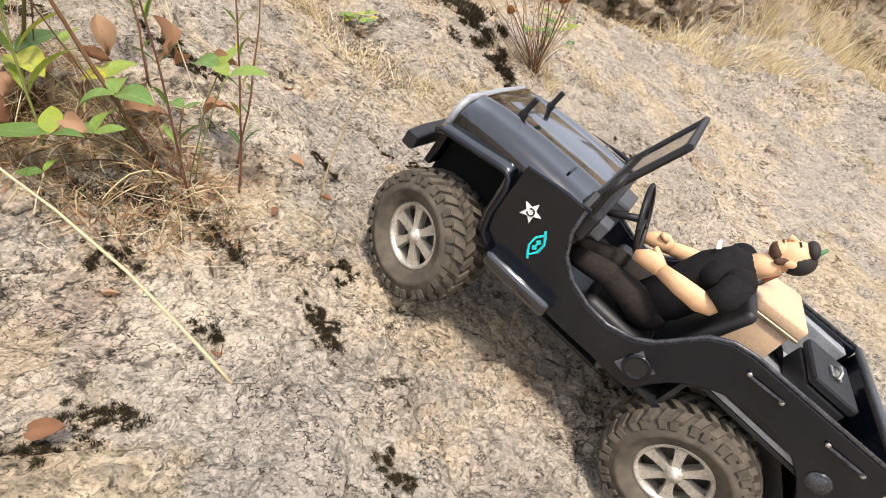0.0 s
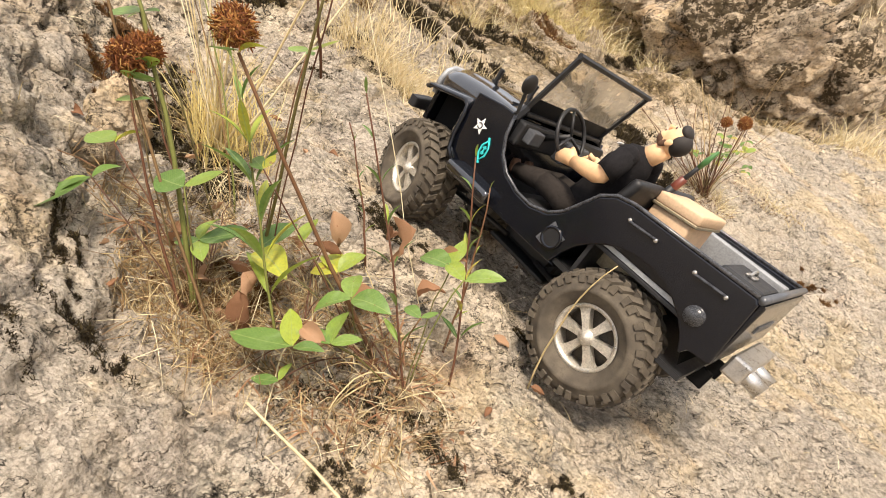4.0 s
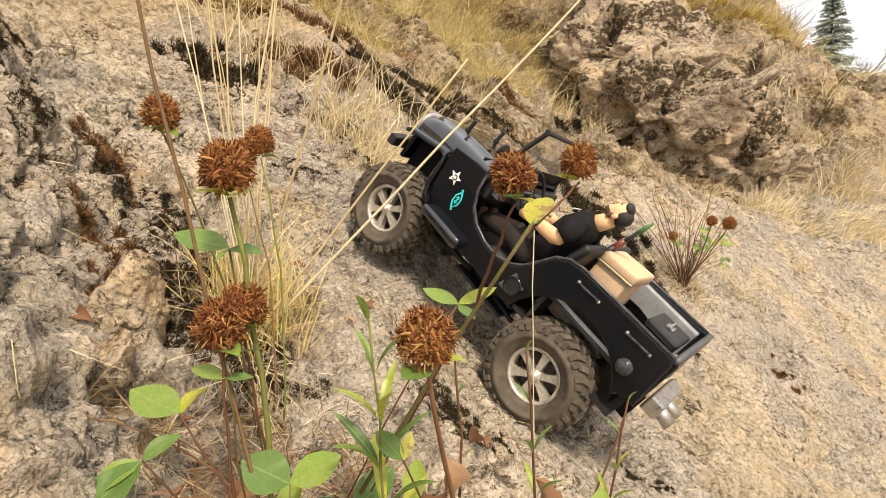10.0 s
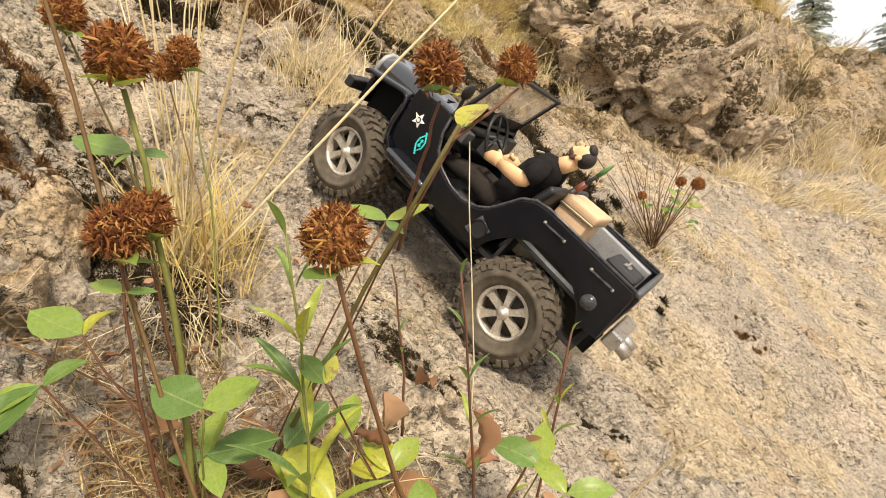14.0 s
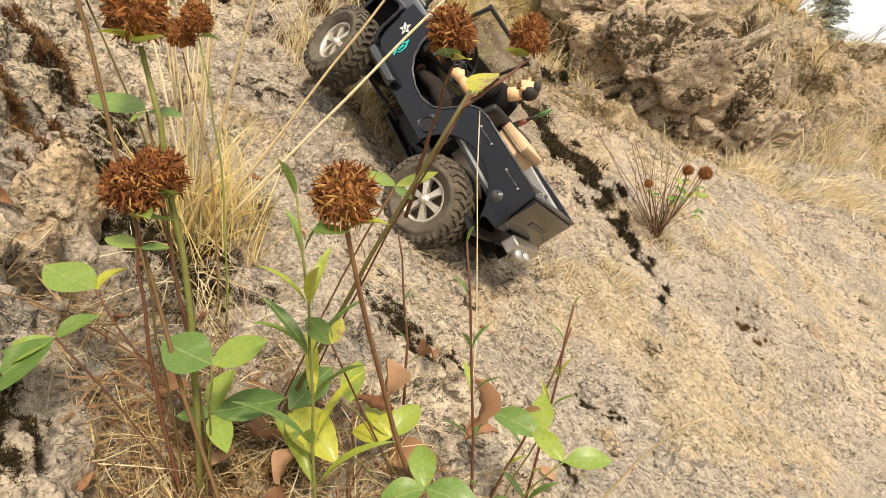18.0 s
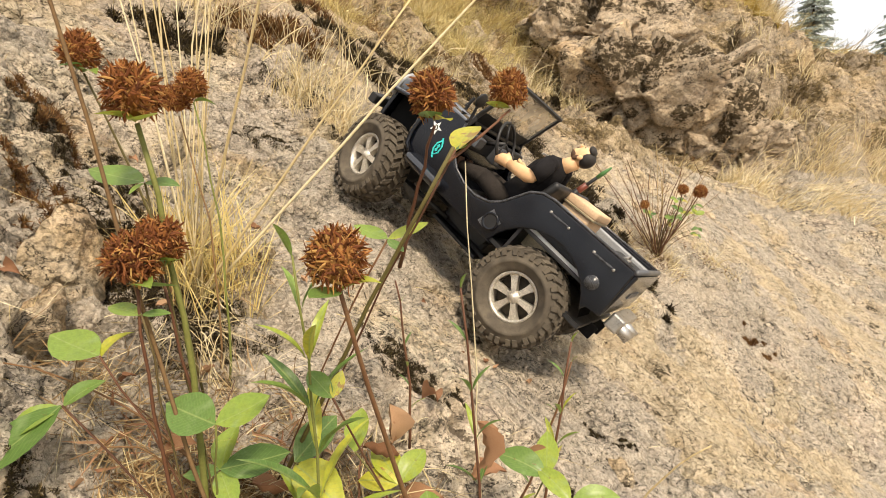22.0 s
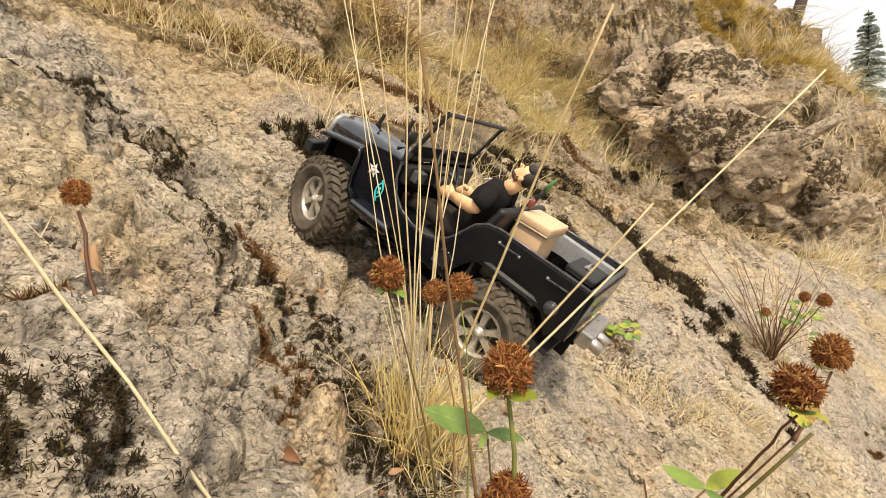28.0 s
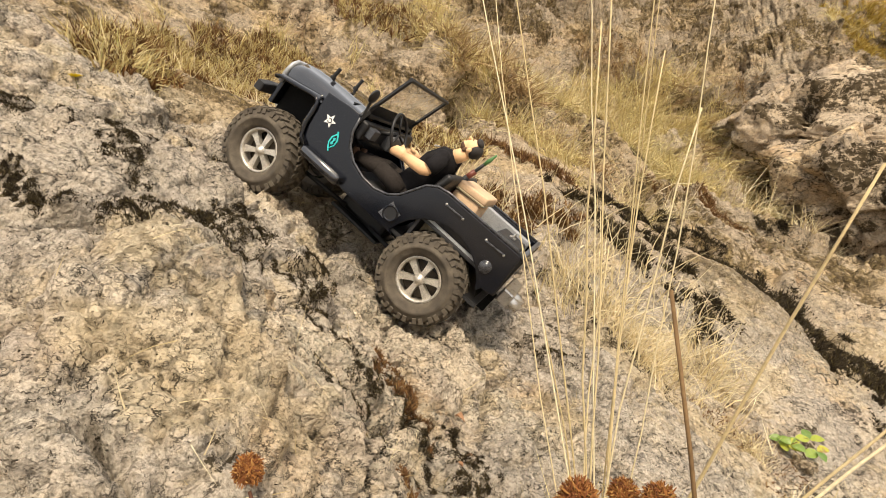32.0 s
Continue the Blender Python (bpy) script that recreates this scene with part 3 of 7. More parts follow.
def make_ground():
    xs = spread(-0.98, 0.22, 0.0028, -2.2, 3.0, -60, 90)
    ys = spread(0.25, 1.00, 0.0028, 0.25, 6.5, -60, 120)
    me = grid_mesh("ground", xs, ys, ground_point)
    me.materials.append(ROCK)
    return tagged(new("ground", me), "weathered tan and grey rock slope with lichen and dry moss", "rock slope", kind="structure")


make_ground()

# ---- building tools ----


def part(name, bm, material, parent=None, label="", smooth=True, scale=1.0):
    if scale != 1.0:
        bmesh.ops.scale(bm, vec=(scale,) * 3, verts=bm.verts)
    me = bpy.data.meshes.new(name)
    bm.to_mesh(me)
    bm.free()
    for m in material if isinstance(material, (list, tuple)) else (material,):
        me.materials.append(m)
    if smooth:
        me.polygons.foreach_set("use_smooth", np.ones(len(me.polygons), bool))
    ob = new(name, me)
    ob.parent = parent
    if label:
        ob["label"] = label
    return ob


def shared(name, me, parent, m):
    """A further object on the same mesh."""
    ob = new(name, me)
    ob.parent = parent
    ob.matrix_basis = m
    return ob


def empty(name, m=None):
    ob = new(name)
    ob.empty_display_size = 0.02
    if m is not None:
        ob.matrix_basis = m
    return ob


def add_box(bm, lo, hi, bevel=0.0, seg=2, turn=None):
    c = [(a + b) / 2 for a, b in zip(lo, hi)]
    s = [b - a for a, b in zip(lo, hi)]
    t = Matrix.Translation(c) @ (turn.to_4x4() if turn else Matrix.Identity(4)) @ Matrix.Diagonal((*s, 1))
    v = bmesh.ops.create_cube(bm, size=1, matrix=t)["verts"]
    if bevel:
        e = list({e for x in v for e in x.link_edges})
        bmesh.ops.bevel(bm, geom=e, offset=bevel, segments=seg, affect="EDGES", profile=0.5)
    return bm


def box(lo, hi, bevel=0.0, seg=2):
    return add_box(bmesh.new(), lo, hi, bevel, seg)


def add_tube(bm, path, radii, sides=8, cap=True):
    """A tube through the points of path, its radius given point by point."""
    pts = [Vector(p) for p in path]
    if isinstance(radii, (int, float)):
        radii = [radii] * len(pts)
    rings, up = [], None
    for i, p in enumerate(pts):
        d = (pts[min(i + 1, len(pts) - 1)] - pts[max(i - 1, 0)]).normalized()
        if up is None:
            up = d.orthogonal().normalized()
        up = (up - d * up.dot(d)).normalized()
        side = d.cross(up)
        rings.append([bm.verts.new(p + radii[i] * (math.cos(a) * up + math.sin(a) * side)) for a in (2 * math.pi * k / sides for k in range(sides))])
    for a, b in zip(rings, rings[1:]):
        for k in range(sides):
            bm.faces.new((a[k], a[(k + 1) % sides], b[(k + 1) % sides], b[k]))
    if cap:
        bm.faces.new(rings[0][::-1])
        bm.faces.new(rings[-1])
    return bm


def tube(path, radii, sides=8, cap=True):
    return add_tube(bmesh.new(), path, radii, sides, cap)


def add_lathe(bm, profile, sides=32, axis="y"):
    """Turns a profile of (radius, along) about an axis."""
    rings = []
    for r, h in profile:
        ring = []
        for k in range(sides):
            a = 2 * math.pi * k / sides
            u, v = r * math.cos(a), r * math.sin(a)
            ring.append(bm.verts.new((u, h, v) if axis == "y" else (u, v, h)))
        rings.append(ring)
    for a, b in zip(rings, rings[1:]):
        for k in range(sides):
            bm.faces.new((a[k], a[(k + 1) % sides], b[(k + 1) % sides], b[k]))
    return rings


def add_plate(bm, outline, lo, hi, axis="y", bevel=0.0):
    """An outline of (a, b) given thickness: lo..hi along the axis."""
    def at(p, h):
        return (p[0], h, p[1]) if axis == "y" else (p[0], p[1], h) if axis == "z" else (h, p[0], p[1])
    a = [bm.verts.new(at(p, lo)) for p in outline]
    b = [bm.verts.new(at(p, hi)) for p in outline]
    n = len(outline)
    fs = [bm.faces.new(a), bm.faces.new(b[::-1])]
    for k in range(n):
        fs.append(bm.faces.new((a[k], b[k], b[(k + 1) % n], a[(k + 1) % n])))
    bmesh.ops.recalc_face_normals(bm, faces=fs)
    if bevel:
        bmesh.ops.bevel(bm, geom=list({e for f in fs[:2] for e in f.edges}), offset=bevel, segments=2, affect="EDGES", profile=0.5)
    return bm


def plate(outline, lo, hi, axis="y", bevel=0.0):
    return add_plate(bmesh.new(), outline, lo, hi, axis, bevel)


def add_ball(bm, c, r, turn=None, sub=2):
    s = (r, r, r) if isinstance(r, (int, float)) else r
    m = Matrix.Translation(c) @ (turn.to_4x4() if turn else Matrix.Identity(4)) @ Matrix.Diagonal((*s, 1))
    return bmesh.ops.create_icosphere(bm, subdivisions=sub, radius=1, matrix=m)["verts"]


def arc(cx, cz, r, a0, a1, n):
    return [(cx + r * math.cos(radians(a0 + (a1 - a0) * k / (n - 1))), cz + r * math.sin(radians(a0 + (a1 - a0) * k / (n - 1)))) for k in range(n)]

# ---- the model jeep: x ahead, y to its left, z up from the axle line; drawn with a wheelbase of 0.34 and scaled ----
SC = 0.8


def jp(name, bm, mat, parent, label="", smooth=False):
    ob = part(name, bm, mat, parent, label, smooth, SC)
    return ob


def side_outline():
    top = [(-0.266, 0.152), (-0.262, 0.156), (-0.12, 0.153), (-0.100, 0.149), (-0.084, 0.138), (-0.072, 0.118), (-0.060, 0.099),
           (-0.045, 0.086), (-0.020, 0.078), (0.005, 0.079), (0.032, 0.087), (0.052, 0.102), (0.064, 0.124), (0.068, 0.152), (0.090, 0.152),
           (0.135, 0.146), (0.136, 0.066), (0.108, 0.046), (0.074, 0.043), (0.0, 0.042), (-0.088, 0.044)]
    return top + arc(-0.168, 0.028, 0.088, 12, 152, 13) + [(-0.250, 0.078), (-0.272, 0.082)]


def make_jeep():
    jeep = empty("model_jeep")
    tagged(jeep, "scuffed black radio-controlled jeep model with open top and knobbly tyres", "model car")
    for s, nm in ((1, "left"), (-1, "right")):
        y0, y1 = sorted((s * 0.1115, s * 0.1175))
        jp("side_panel", plate(side_outline(), y0, y1, bevel=0.0018), PAINT, jeep)
        # rolled rail along the tub and down the cut-out
        rail = [(x, s * 0.1165, z + 0.002) for x, z in side_outline()[1:14]]
        jp("top_rail", tube(rail, 0.0022, 8), EDGE, jeep, "worn dark edge rail", True)
        # the wing: a narrow ledge along the bonnet that turns down and back to the sill
        path = [(0.234, 0.110, 0.107), (0.226, 0.115, 0.109), (0.190, 0.122, 0.113), (0.158, 0.129, 0.117), (0.148, 0.1305, 0.118), (0.141, 0.127, 0.119), (0.137, 0.117, 0.120), (0.135, 0.088, 0.121), (0.129, 0.068, 0.122), (0.112, 0.058, 0.124)]
        bm = bmesh.new()
        top = []
        for x, z, out in path:
            inner = 0.086 if x > 0.145 else 0.108
            top.append([bm.verts.new((x + (0.003 if x < 0.145 else 0), s * y, z + dz)) for y, dz in ((inner, 0.004 if x > 0.145 else 0.0), (0.5 * (inner + out), 0.002), (out - 0.003, 0.0), (out, -0.005))])
        for a, b in zip(top, top[1:]):
            for k in range(3):
                bm.faces.new((a[k], a[k + 1], b[k + 1], b[k]))
        bmesh.ops.recalc_face_normals(bm, faces=bm.faces[:])
        bmesh.ops.solidify(bm, geom=bm.faces[:], thickness=0.004)
        jp("wing", bm, BONNET, jeep, "", True)
        jp("wing_lip", tube([(x, s * out, z - 0.004) for x, z, out in path], 0.0032, 8), PAINT, jeep, "worn edge of the wing", True)
        jp("running_board", box((0.028, *sorted((s * 0.112, s * 0.135))[:1], 0.042), (0.112, sorted((s * 0.112, s * 0.135))[1], 0.060), 0.006, 3), BONNET, jeep, "glossy black step below the door gap", True)
        # slotted rails with screws
        for a, b in ((-0.1275, -0.161), (-0.2086, -0.243)):
            jp("grab_bar", tube([(a, s * 0.1195, 0.139), (b, s * 0.1195, 0.141)], 0.0015, 6), EDGE, jeep)
            for q in (a, b):
                bm = bmesh.new()
                add_ball(bm, (q, s * 0.1195, 0.140), (0.0024, 0.0016, 0.0024), sub=2)
                jp("screw", bm, STEEL, jeep, "small steel screw", True)
        # fuel port: worn patch, ring and dark hole
        bm = plate([(-0.0675 + r0 * math.cos(radians(q0)), 0.069 + r0 * math.sin(radians(q0))) for r0, q0 in ((0.013, 20), (0.019, 65), (0.012, 100), (0.017, 150), (0.011, 200), (0.012, 250), (0.015, 290), (0.021, 325))], *sorted((s * 0.1172, s * 0.1186)))
        jp("fuel_patch", bm, SCRAPE, jeep, "scraped grey patch round the fuel port")
        bm = bmesh.new()
        add_lathe(bm, [(0.009, s * 0.1180), (0.0115, s * 0.1205), (0.0135, s * 0.1205), (0.014, s * 0.1180)], 20)
        bmesh.ops.translate(bm, vec=(-0.0675, 0, 0.069), verts=bm.verts)
        jp("fuel_ring", bm, PAINT, jeep, "", True)
        jp("fuel_hole", plate(arc(-0.0675, 0.069, 0.0112, 0, 340, 18), *sorted((s * 0.1187, s * 0.1192))), BLACK, jeep)
        # side lamp at the rear
        bm = bmesh.new()
        add_lathe(bm, [(0.0001, s * 0.1215), (0.008, s * 0.1212), (0.0085, s * 0.1195), (0.010, s * 0.1200), (0.0105, s * 0.117)], 20)
        bmesh.ops.translate(bm, vec=(-0.234, 0, 0.108), verts=bm.verts)
        jp("rear_lamp", bm, EDGE, jeep, "", True)
    # black sheets added in the rear arches, standing in for the shade there
    for s in (1, -1):
        bm = bmesh.new()
        curve = arc(-0.168, 0.028, 0.0895, 4, 160, 15)
        rims = [[bm.verts.new((x, s * h, z)) for x, z in curve] for h in (0.042, 0.111)]
        for k in range(len(curve) - 1):
            bm.faces.new((rims[0][k], rims[0][k + 1], rims[1][k + 1], rims[1][k]))
        bmesh.ops.solidify(bm, geom=bm.faces[:], thickness=0.002)
        jp("arch_liner", bm, DULL, jeep, "dull black liner added to darken the rear wheel arch", True)
    # floor, walls across the tub
    jp("tub_floor", box((-0.262, -0.112, 0.046), (0.07, 0.112, 0.052)), BLACK, jeep)
    jp("bed_floor", box((-0.260, -0.110, 0.100), (-0.105, 0.110, 0.105)), GREYBED, jeep, "grey bed floor plate")
    # added black plates hide the pale bed floor from below
    for s in (1, -1):
        jp("wheel_well", box((-0.258, *sorted((s * 0.050, s * 0.1105))[:1], 0.094), (-0.108, sorted((s * 0.050, s * 0.1105))[1], 0.0990), 0.001), BLACK, jeep)
    jp("bed_wall", box((-0.110, -0.111, 0.05), (-0.105, 0.111, 0.105)), BLACK, jeep)
    jp("firewall", box((0.064, -0.111, 0.05), (0.072, 0.111, 0.15), 0.002), PAINT, jeep)
    jp("tailgate", plate([(-0.111, 0.082), (0.111, 0.082), (0.111, 0.153), (-0.111, 0.153)], -0.272, -0.265, "x", 0.002), PAINT, jeep, "black tailgate with scraped lettering")
    jp("tail_rail", tube([(-0.266, -0.1165, 0.157), (-0.266, 0.1165, 0.157)], 0.0042, 8), TRIM, jeep, "", True)
    for k in range(9):
        jp("tail_mark", box((-0.2735, 0.03 - 0.009 * k, 0.112), (-0.2722, 0.036 - 0.009 * k, 0.121)), TRIM, jeep, "worn pale bar of lettering")
    for s in (1, -1):
        jp("bed_side_strip", box((-0.255, s * 0.103 - 0.008, 0.105), (-0.125, s * 0.103 + 0.008, 0.150), 0.002), GREYBED if s < 0 else PAINT, jeep, "pale grey wheel box")
    # bonnet: flat top, upright sides and tight rounded shoulders
    bm = bmesh.new()
    rings = []
    for x, w, z, low in ((0.064, 0.1115, 0.155, 0.060), (0.10, 0.1085, 0.1555, 0.060), (0.138, 0.1045, 0.155, 0.060), (0.142, 0.1040, 0.155, 0.122), (0.17, 0.100, 0.1535, 0.119), (0.205, 0.0955, 0.150, 0.114), (0.226, 0.0925, 0.146, 0.110), (0.232, 0.089, 0.141, 0.106)):
        half = [(w, low), (w, z - 0.026)] + [(w - 0.022 + 0.022 * math.cos(radians(q)), z - 0.020 + 0.018 * math.sin(radians(q))) for q in (0, 15, 30, 45, 60, 75, 90)] + [(0.062, z + 0.0016), (0.058, z + 0.0032), (0.054, z + 0.0020), (0.030, z + 0.0032), (0.004, z + 0.0036)]
        ring = [bm.verts.new((x, y, h)) for y, h in half] + [bm.verts.new((x, -y, h)) for y, h in reversed(half)]
        rings.append(ring)
    for a, b in zip(rings, rings[1:]):
        for k in range(len(a) - 1):
            bm.faces.new((a[k], a[k + 1], b[k + 1], b[k]))
    bm.faces.new(rings[-1])
    bmesh.ops.recalc_face_normals(bm, faces=bm.faces[:])
    jp("bonnet", bm, BONNET, jeep, "glossy black bonnet with dusty scratches", True)
    nose = [(0.233, 0.0905, 0.100), (0.233, 0.0905, 0.122), (0.233, 0.086, 0.135), (0.233, 0.076, 0.1415), (0.234, 0.0, 0.1425), (0.233, -0.076, 0.1415), (0.233, -0.086, 0.135), (0.233, -0.0905, 0.122), (0.233, -0.0905, 0.100)]
    jp("nose_edge", tube(nose, 0.0042, 8), GREYBED, jeep, "pale worn edge at the nose", True)
    jp("bonnet_seam", box((0.104, -0.085, 0.1545), (0.1065, 0.085, 0.1570), 0.0005), BLACK, jeep)
    jp("cowl_strip", box((0.064, -0.098, 0.154), (0.074, 0.098, 0.160), 0.002), BLACK, jeep)
    for y in (0.040, -0.052):
        jp("bonnet_post", add_tube(tube([(0.186, y, 0.150), (0.186, y, 0.158)], 0.0050, 8), [(0.186, y, 0.157), (0.184, y, 0.176)], 0.0034, 8), BLACK, jeep)
    # solid black box, added to give the shaded void under the wings
    jp("inner_arch", box((0.136, -0.072, 0.050), (0.226, 0.072, 0.124), 0.004), DULL, jeep, "dull black inner wheel arch, boxed in for the dark void")
    jp("grille", plate([(-0.088, 0.060), (0.088, 0.060), (0.087, 0.126), (0.074, 0.139), (-0.074, 0.139), (-0.087, 0.126)], 0.226, 0.235, "x", 0.002), PAINT, jeep)
    for k in range(7):
        jp("grille_slot", box((0.2348, -0.042 + 0.0125 * k, 0.075), (0.2362, -0.036 + 0.0125 * k, 0.128)), BLACK, jeep)
    for y in (0.060, -0.060):
        bm = bmesh.new()
        add_lathe(bm, [(0.0001, 0.003), (0.012, 0.002), (0.0135, 0.004), (0.015, 0.0)], 20, "z")
        bmesh.ops.rotate(bm, matrix=Matrix.Rotation(radians(90), 3, "Y"), verts=bm.verts)
        bmesh.ops.translate(bm, vec=(0.235, y, 0.112), verts=bm.verts)
        jp("headlight", bm, STEEL, jeep, "", True)
    # dashboard, cowl, steering wheel
    jp("dashboard", box((0.052, -0.108, 0.118), (0.068, 0.108, 0.150), 0.004), BLACK, jeep)
    jp("glove_box", box((0.036, -0.040, 0.116), (0.056, 0.018, 0.146), 0.003), TRIM, jeep, "grey instrument box")
    jp("grey_switch", box((0.040, 0.075, 0.128), (0.056, 0.100, 0.146), 0.002), TRIM, jeep, "dark grey switch box")
    wheel_c, tilt = Vector((0.022, 0.055, 0.160)), radians(58)
    ring = [wheel_c + Vector((math.sin(a) * math.cos(tilt) * 0.034, math.cos(a) * 0.034, math.sin(a) * math.sin(tilt) * 0.034)) for a in (2 * math.pi * k / 24 for k in range(25))]
    bm = tube(ring, 0.0026, 8, False)
    for a in (90, 210, 330):
        e = wheel_c + Vector((math.sin(radians(a)) * math.cos(tilt) * 0.033, math.cos(radians(a)) * 0.033, math.sin(radians(a)) * math.sin(tilt) * 0.033))
        add_tube(bm, [wheel_c, e], 0.002, 6)
    jp("steering_wheel", bm, BLACK, jeep, "", True)
    jp("steering_hub", tube([wheel_c + Vector((0.0, 0, 0.0)), (0.062, 0.055, 0.135)], 0.0040, 8), BLACK, jeep, "", True)
    # windscreen, leaning back
    a, b = Vector((0.074, 0, 0.152)), Vector((0.043, 0, 0.244))
    d = (b - a)
    for s in (1, -1):
        o = Vector((0, s * 0.100, 0))
        jp("screen_post", tube([a + o, b + o], 0.0038, 6), BLACK, jeep)
        jp("screen_hinge", tube([a + o * 1.12 + Vector((-0.004, 0, -0.006)), a + o * 1.0 + d * 0.12], 0.0055, 6), BLACK, jeep)
    o = Vector((0, 0.1045, 0))
    jp("screen_top", tube([b - o, b + o], 0.0038, 6), BLACK, jeep)
    low = a + d * 0.30
    bm = bmesh.new()
    vs = [bm.verts.new(p) for p in (a - o, a + o, low + o, low - o)]
    bm.faces.new(vs)
    bmesh.ops.solidify(bm, geom=bm.faces[:], thickness=0.005)
    jp("screen_apron", bm, BLACK, jeep)
    bm = bmesh.new()
    o2 = Vector((0, 0.097, 0))
    bm.faces.new([bm.verts.new(p) for p in (low - o2, low + o2, b + o2, b - o2)])
    bmesh.ops.solidify(bm, geom=bm.faces[:], thickness=0.0012)
    pane = jp("screen_pane", bm, GLASS, jeep, "dusty clear windscreen sheet")
    pane.visible_shadow = False
    jp("mirror_arm", tube([(0.074, 0.112, 0.150), (0.062, 0.124, 0.156), (0.064, 0.128, 0.180)], 0.0024, 6), BLACK, jeep)
    bm = bmesh.new()
    add_ball(bm, (0.064, 0.129, 0.190), (0.004, 0.013, 0.012), sub=3)
    jp("mirror", bm, BLACK, jeep, "", True)
    # seats
    for y in (0.055, -0.055):
        jp("seat_cushion", box((-0.070, y - 0.038, 0.055), (0.010, y + 0.038, 0.078), 0.010, 3), BLACK, jeep, "", True)
        bm = add_box(bmesh.new(), (-0.094, y - 0.040, 0.070), (-0.080, y + 0.040, 0.175), 0.0066, 3, Matrix.Rotation(radians(-14), 3, "Y"))
        jp("seat_back", bm, BLACK, jeep, "", True)
    # emblems on the bonnet side
    star = []
    for k in range(10):
        r = 0.0115 if k % 2 == 0 else 0.0052
        an = radians(90 + 36 * k + 8)
        star.append((0.105 + r * math.cos(an), 0.1135 + r * math.sin(an)))
    jp("star_emblem", plate(star, 0.1178, 0.1186), WHITE, jeep, "white star sticker")
    bm = bmesh.new()
    add_tube(bm, [(0.105 + 0.0036 * math.cos(radians(q)), 0.1190, 0.1135 + 0.0036 * math.sin(radians(q))) for q in range(40, 330, 24)], 0.0008, 5)
    jp("star_letter", bm, BLACK, jeep)
    bm = bmesh.new()
    cx, cz = 0.080, 0.092
    for p in ([(0, 0.016), (0.010, 0.006), (0.010, -0.006), (0, -0.016), (-0.010, -0.006), (-0.010, 0.006), (0, 0.016)],
              [(0.004, 0.020), (-0.006, 0.011)], [(-0.004, -0.020), (0.006, -0.011)], [(-0.0045, 0.004), (0.0045, 0.004)], [(-0.0045, -0.004), (0.0045, -0.004)], [(0, 0.007), (0, -0.007)]):
        add_tube(bm, [(cx + 0.55 * u, 0.1186, cz + 0.86 * v) for u, v in p], 0.0014, 4)
    jp("teal_emblem", bm, TEAL, jeep, "turquoise outline emblem")
    # bumpers
    jp("front_bumper", plate([(-0.100, 0.064), (0.100, 0.064), (0.100, 0.080), (0.07, 0.084), (-0.07, 0.084), (-0.100, 0.080)], 0.248, 0.264, "x", 0.003), BLACK, jeep)
    for y in (0.035, -0.035):
        jp("bumper_bracket", box((0.19, y - 0.005, 0.048), (0.25, y + 0.005, 0.070), 0.002), STEEL, jeep, "bare steel bracket")
    jp("rear_bumper", box((-0.298, -0.058, 0.066), (-0.276, 0.058, 0.090), 0.003), STEEL, jeep, "bare steel rear bumper")
    for y in (0.036, -0.004):
        jp("bumper_tube", tube([(-0.285, y, 0.076), (-0.316, y, 0.072)], [0.009, 0.009], 16), STEEL, jeep, "polished steel tube", True)
    # chassis: rails, drilled plates, skid, axles, links, shocks, gearbox
    for y in (0.030, -0.030):
        jp("chassis_rail", box((-0.275, y - 0.004, 0.028), (0.24, y + 0.004, 0.050), 0.0015), DULL, jeep)
    jp("gearbox", box((-0.055, -0.028, -0.008), (0.045, 0.028, 0.040), 0.008), BLACK, jeep)
    jp("skid_plate", box((-0.06, -0.045, -0.014), (0.05, 0.045, -0.008), 0.002), BLACK, jeep)
    for s in (1, -1):
        bm = plate([(-0.205, 0.076), (-0.180, 0.088), (-0.110, 0.088), (-0.092, 0.078), (-0.104, 0.068), (-0.195, 0.064)], s * 0.066 - 0.002, s * 0.070 + 0.002, bevel=0.0008)
        ob = jp("drilled_plate", bm, BRASS, jeep, "tan metal plate with drilled holes")
        for k in range(4):
            jp("plate_hole", plate(arc(-0.186 + 0.023 * k, 0.077, 0.0056, 0, 324, 10), *sorted((s * 0.0682, s * 0.0690))), BLACK, jeep)
        for x, lean in ((0.155, 0.02), (-0.155, -0.02)):
            bm = tube([(x, s * 0.058, 0.012), (x + lean, s * 0.056, 0.100)], 0.0075, 12)
            jp("shock_body", bm, STEEL if x < 0 else BLACK, jeep, "", True)
            coil = [(x + lean * u + 0.0105 * math.cos(u * 44), s * 0.057 + 0.0105 * math.sin(u * 44), 0.016 + 0.07 * u) for u in (k / 60 for k in range(61))]
            jp("shock_spring", tube(coil, 0.0013, 5), BLACK, jeep, "", True)
        for x0, x1 in ((0.030, 0.150), (-0.030, -0.150)):
            jp("suspension_link", tube([(x0, s * 0.034, 0.0), (x1, s * 0.048, -0.004)], 0.0042, 8), BLACK, jeep, "", True)
    for x in (0.172, -0.170):
        bm = tube([(x, -0.085, 0.004), (x, -0.03, 0.004), (x, -0.02, 0.004), (x, 0.02, 0.004), (x, 0.03, 0.004), (x, 0.085, 0.004)], [0.010, 0.010, 0.024, 0.024, 0.010, 0.010], 14)
        jp("axle", bm, BLACK, jeep, "", True)
    return jeep


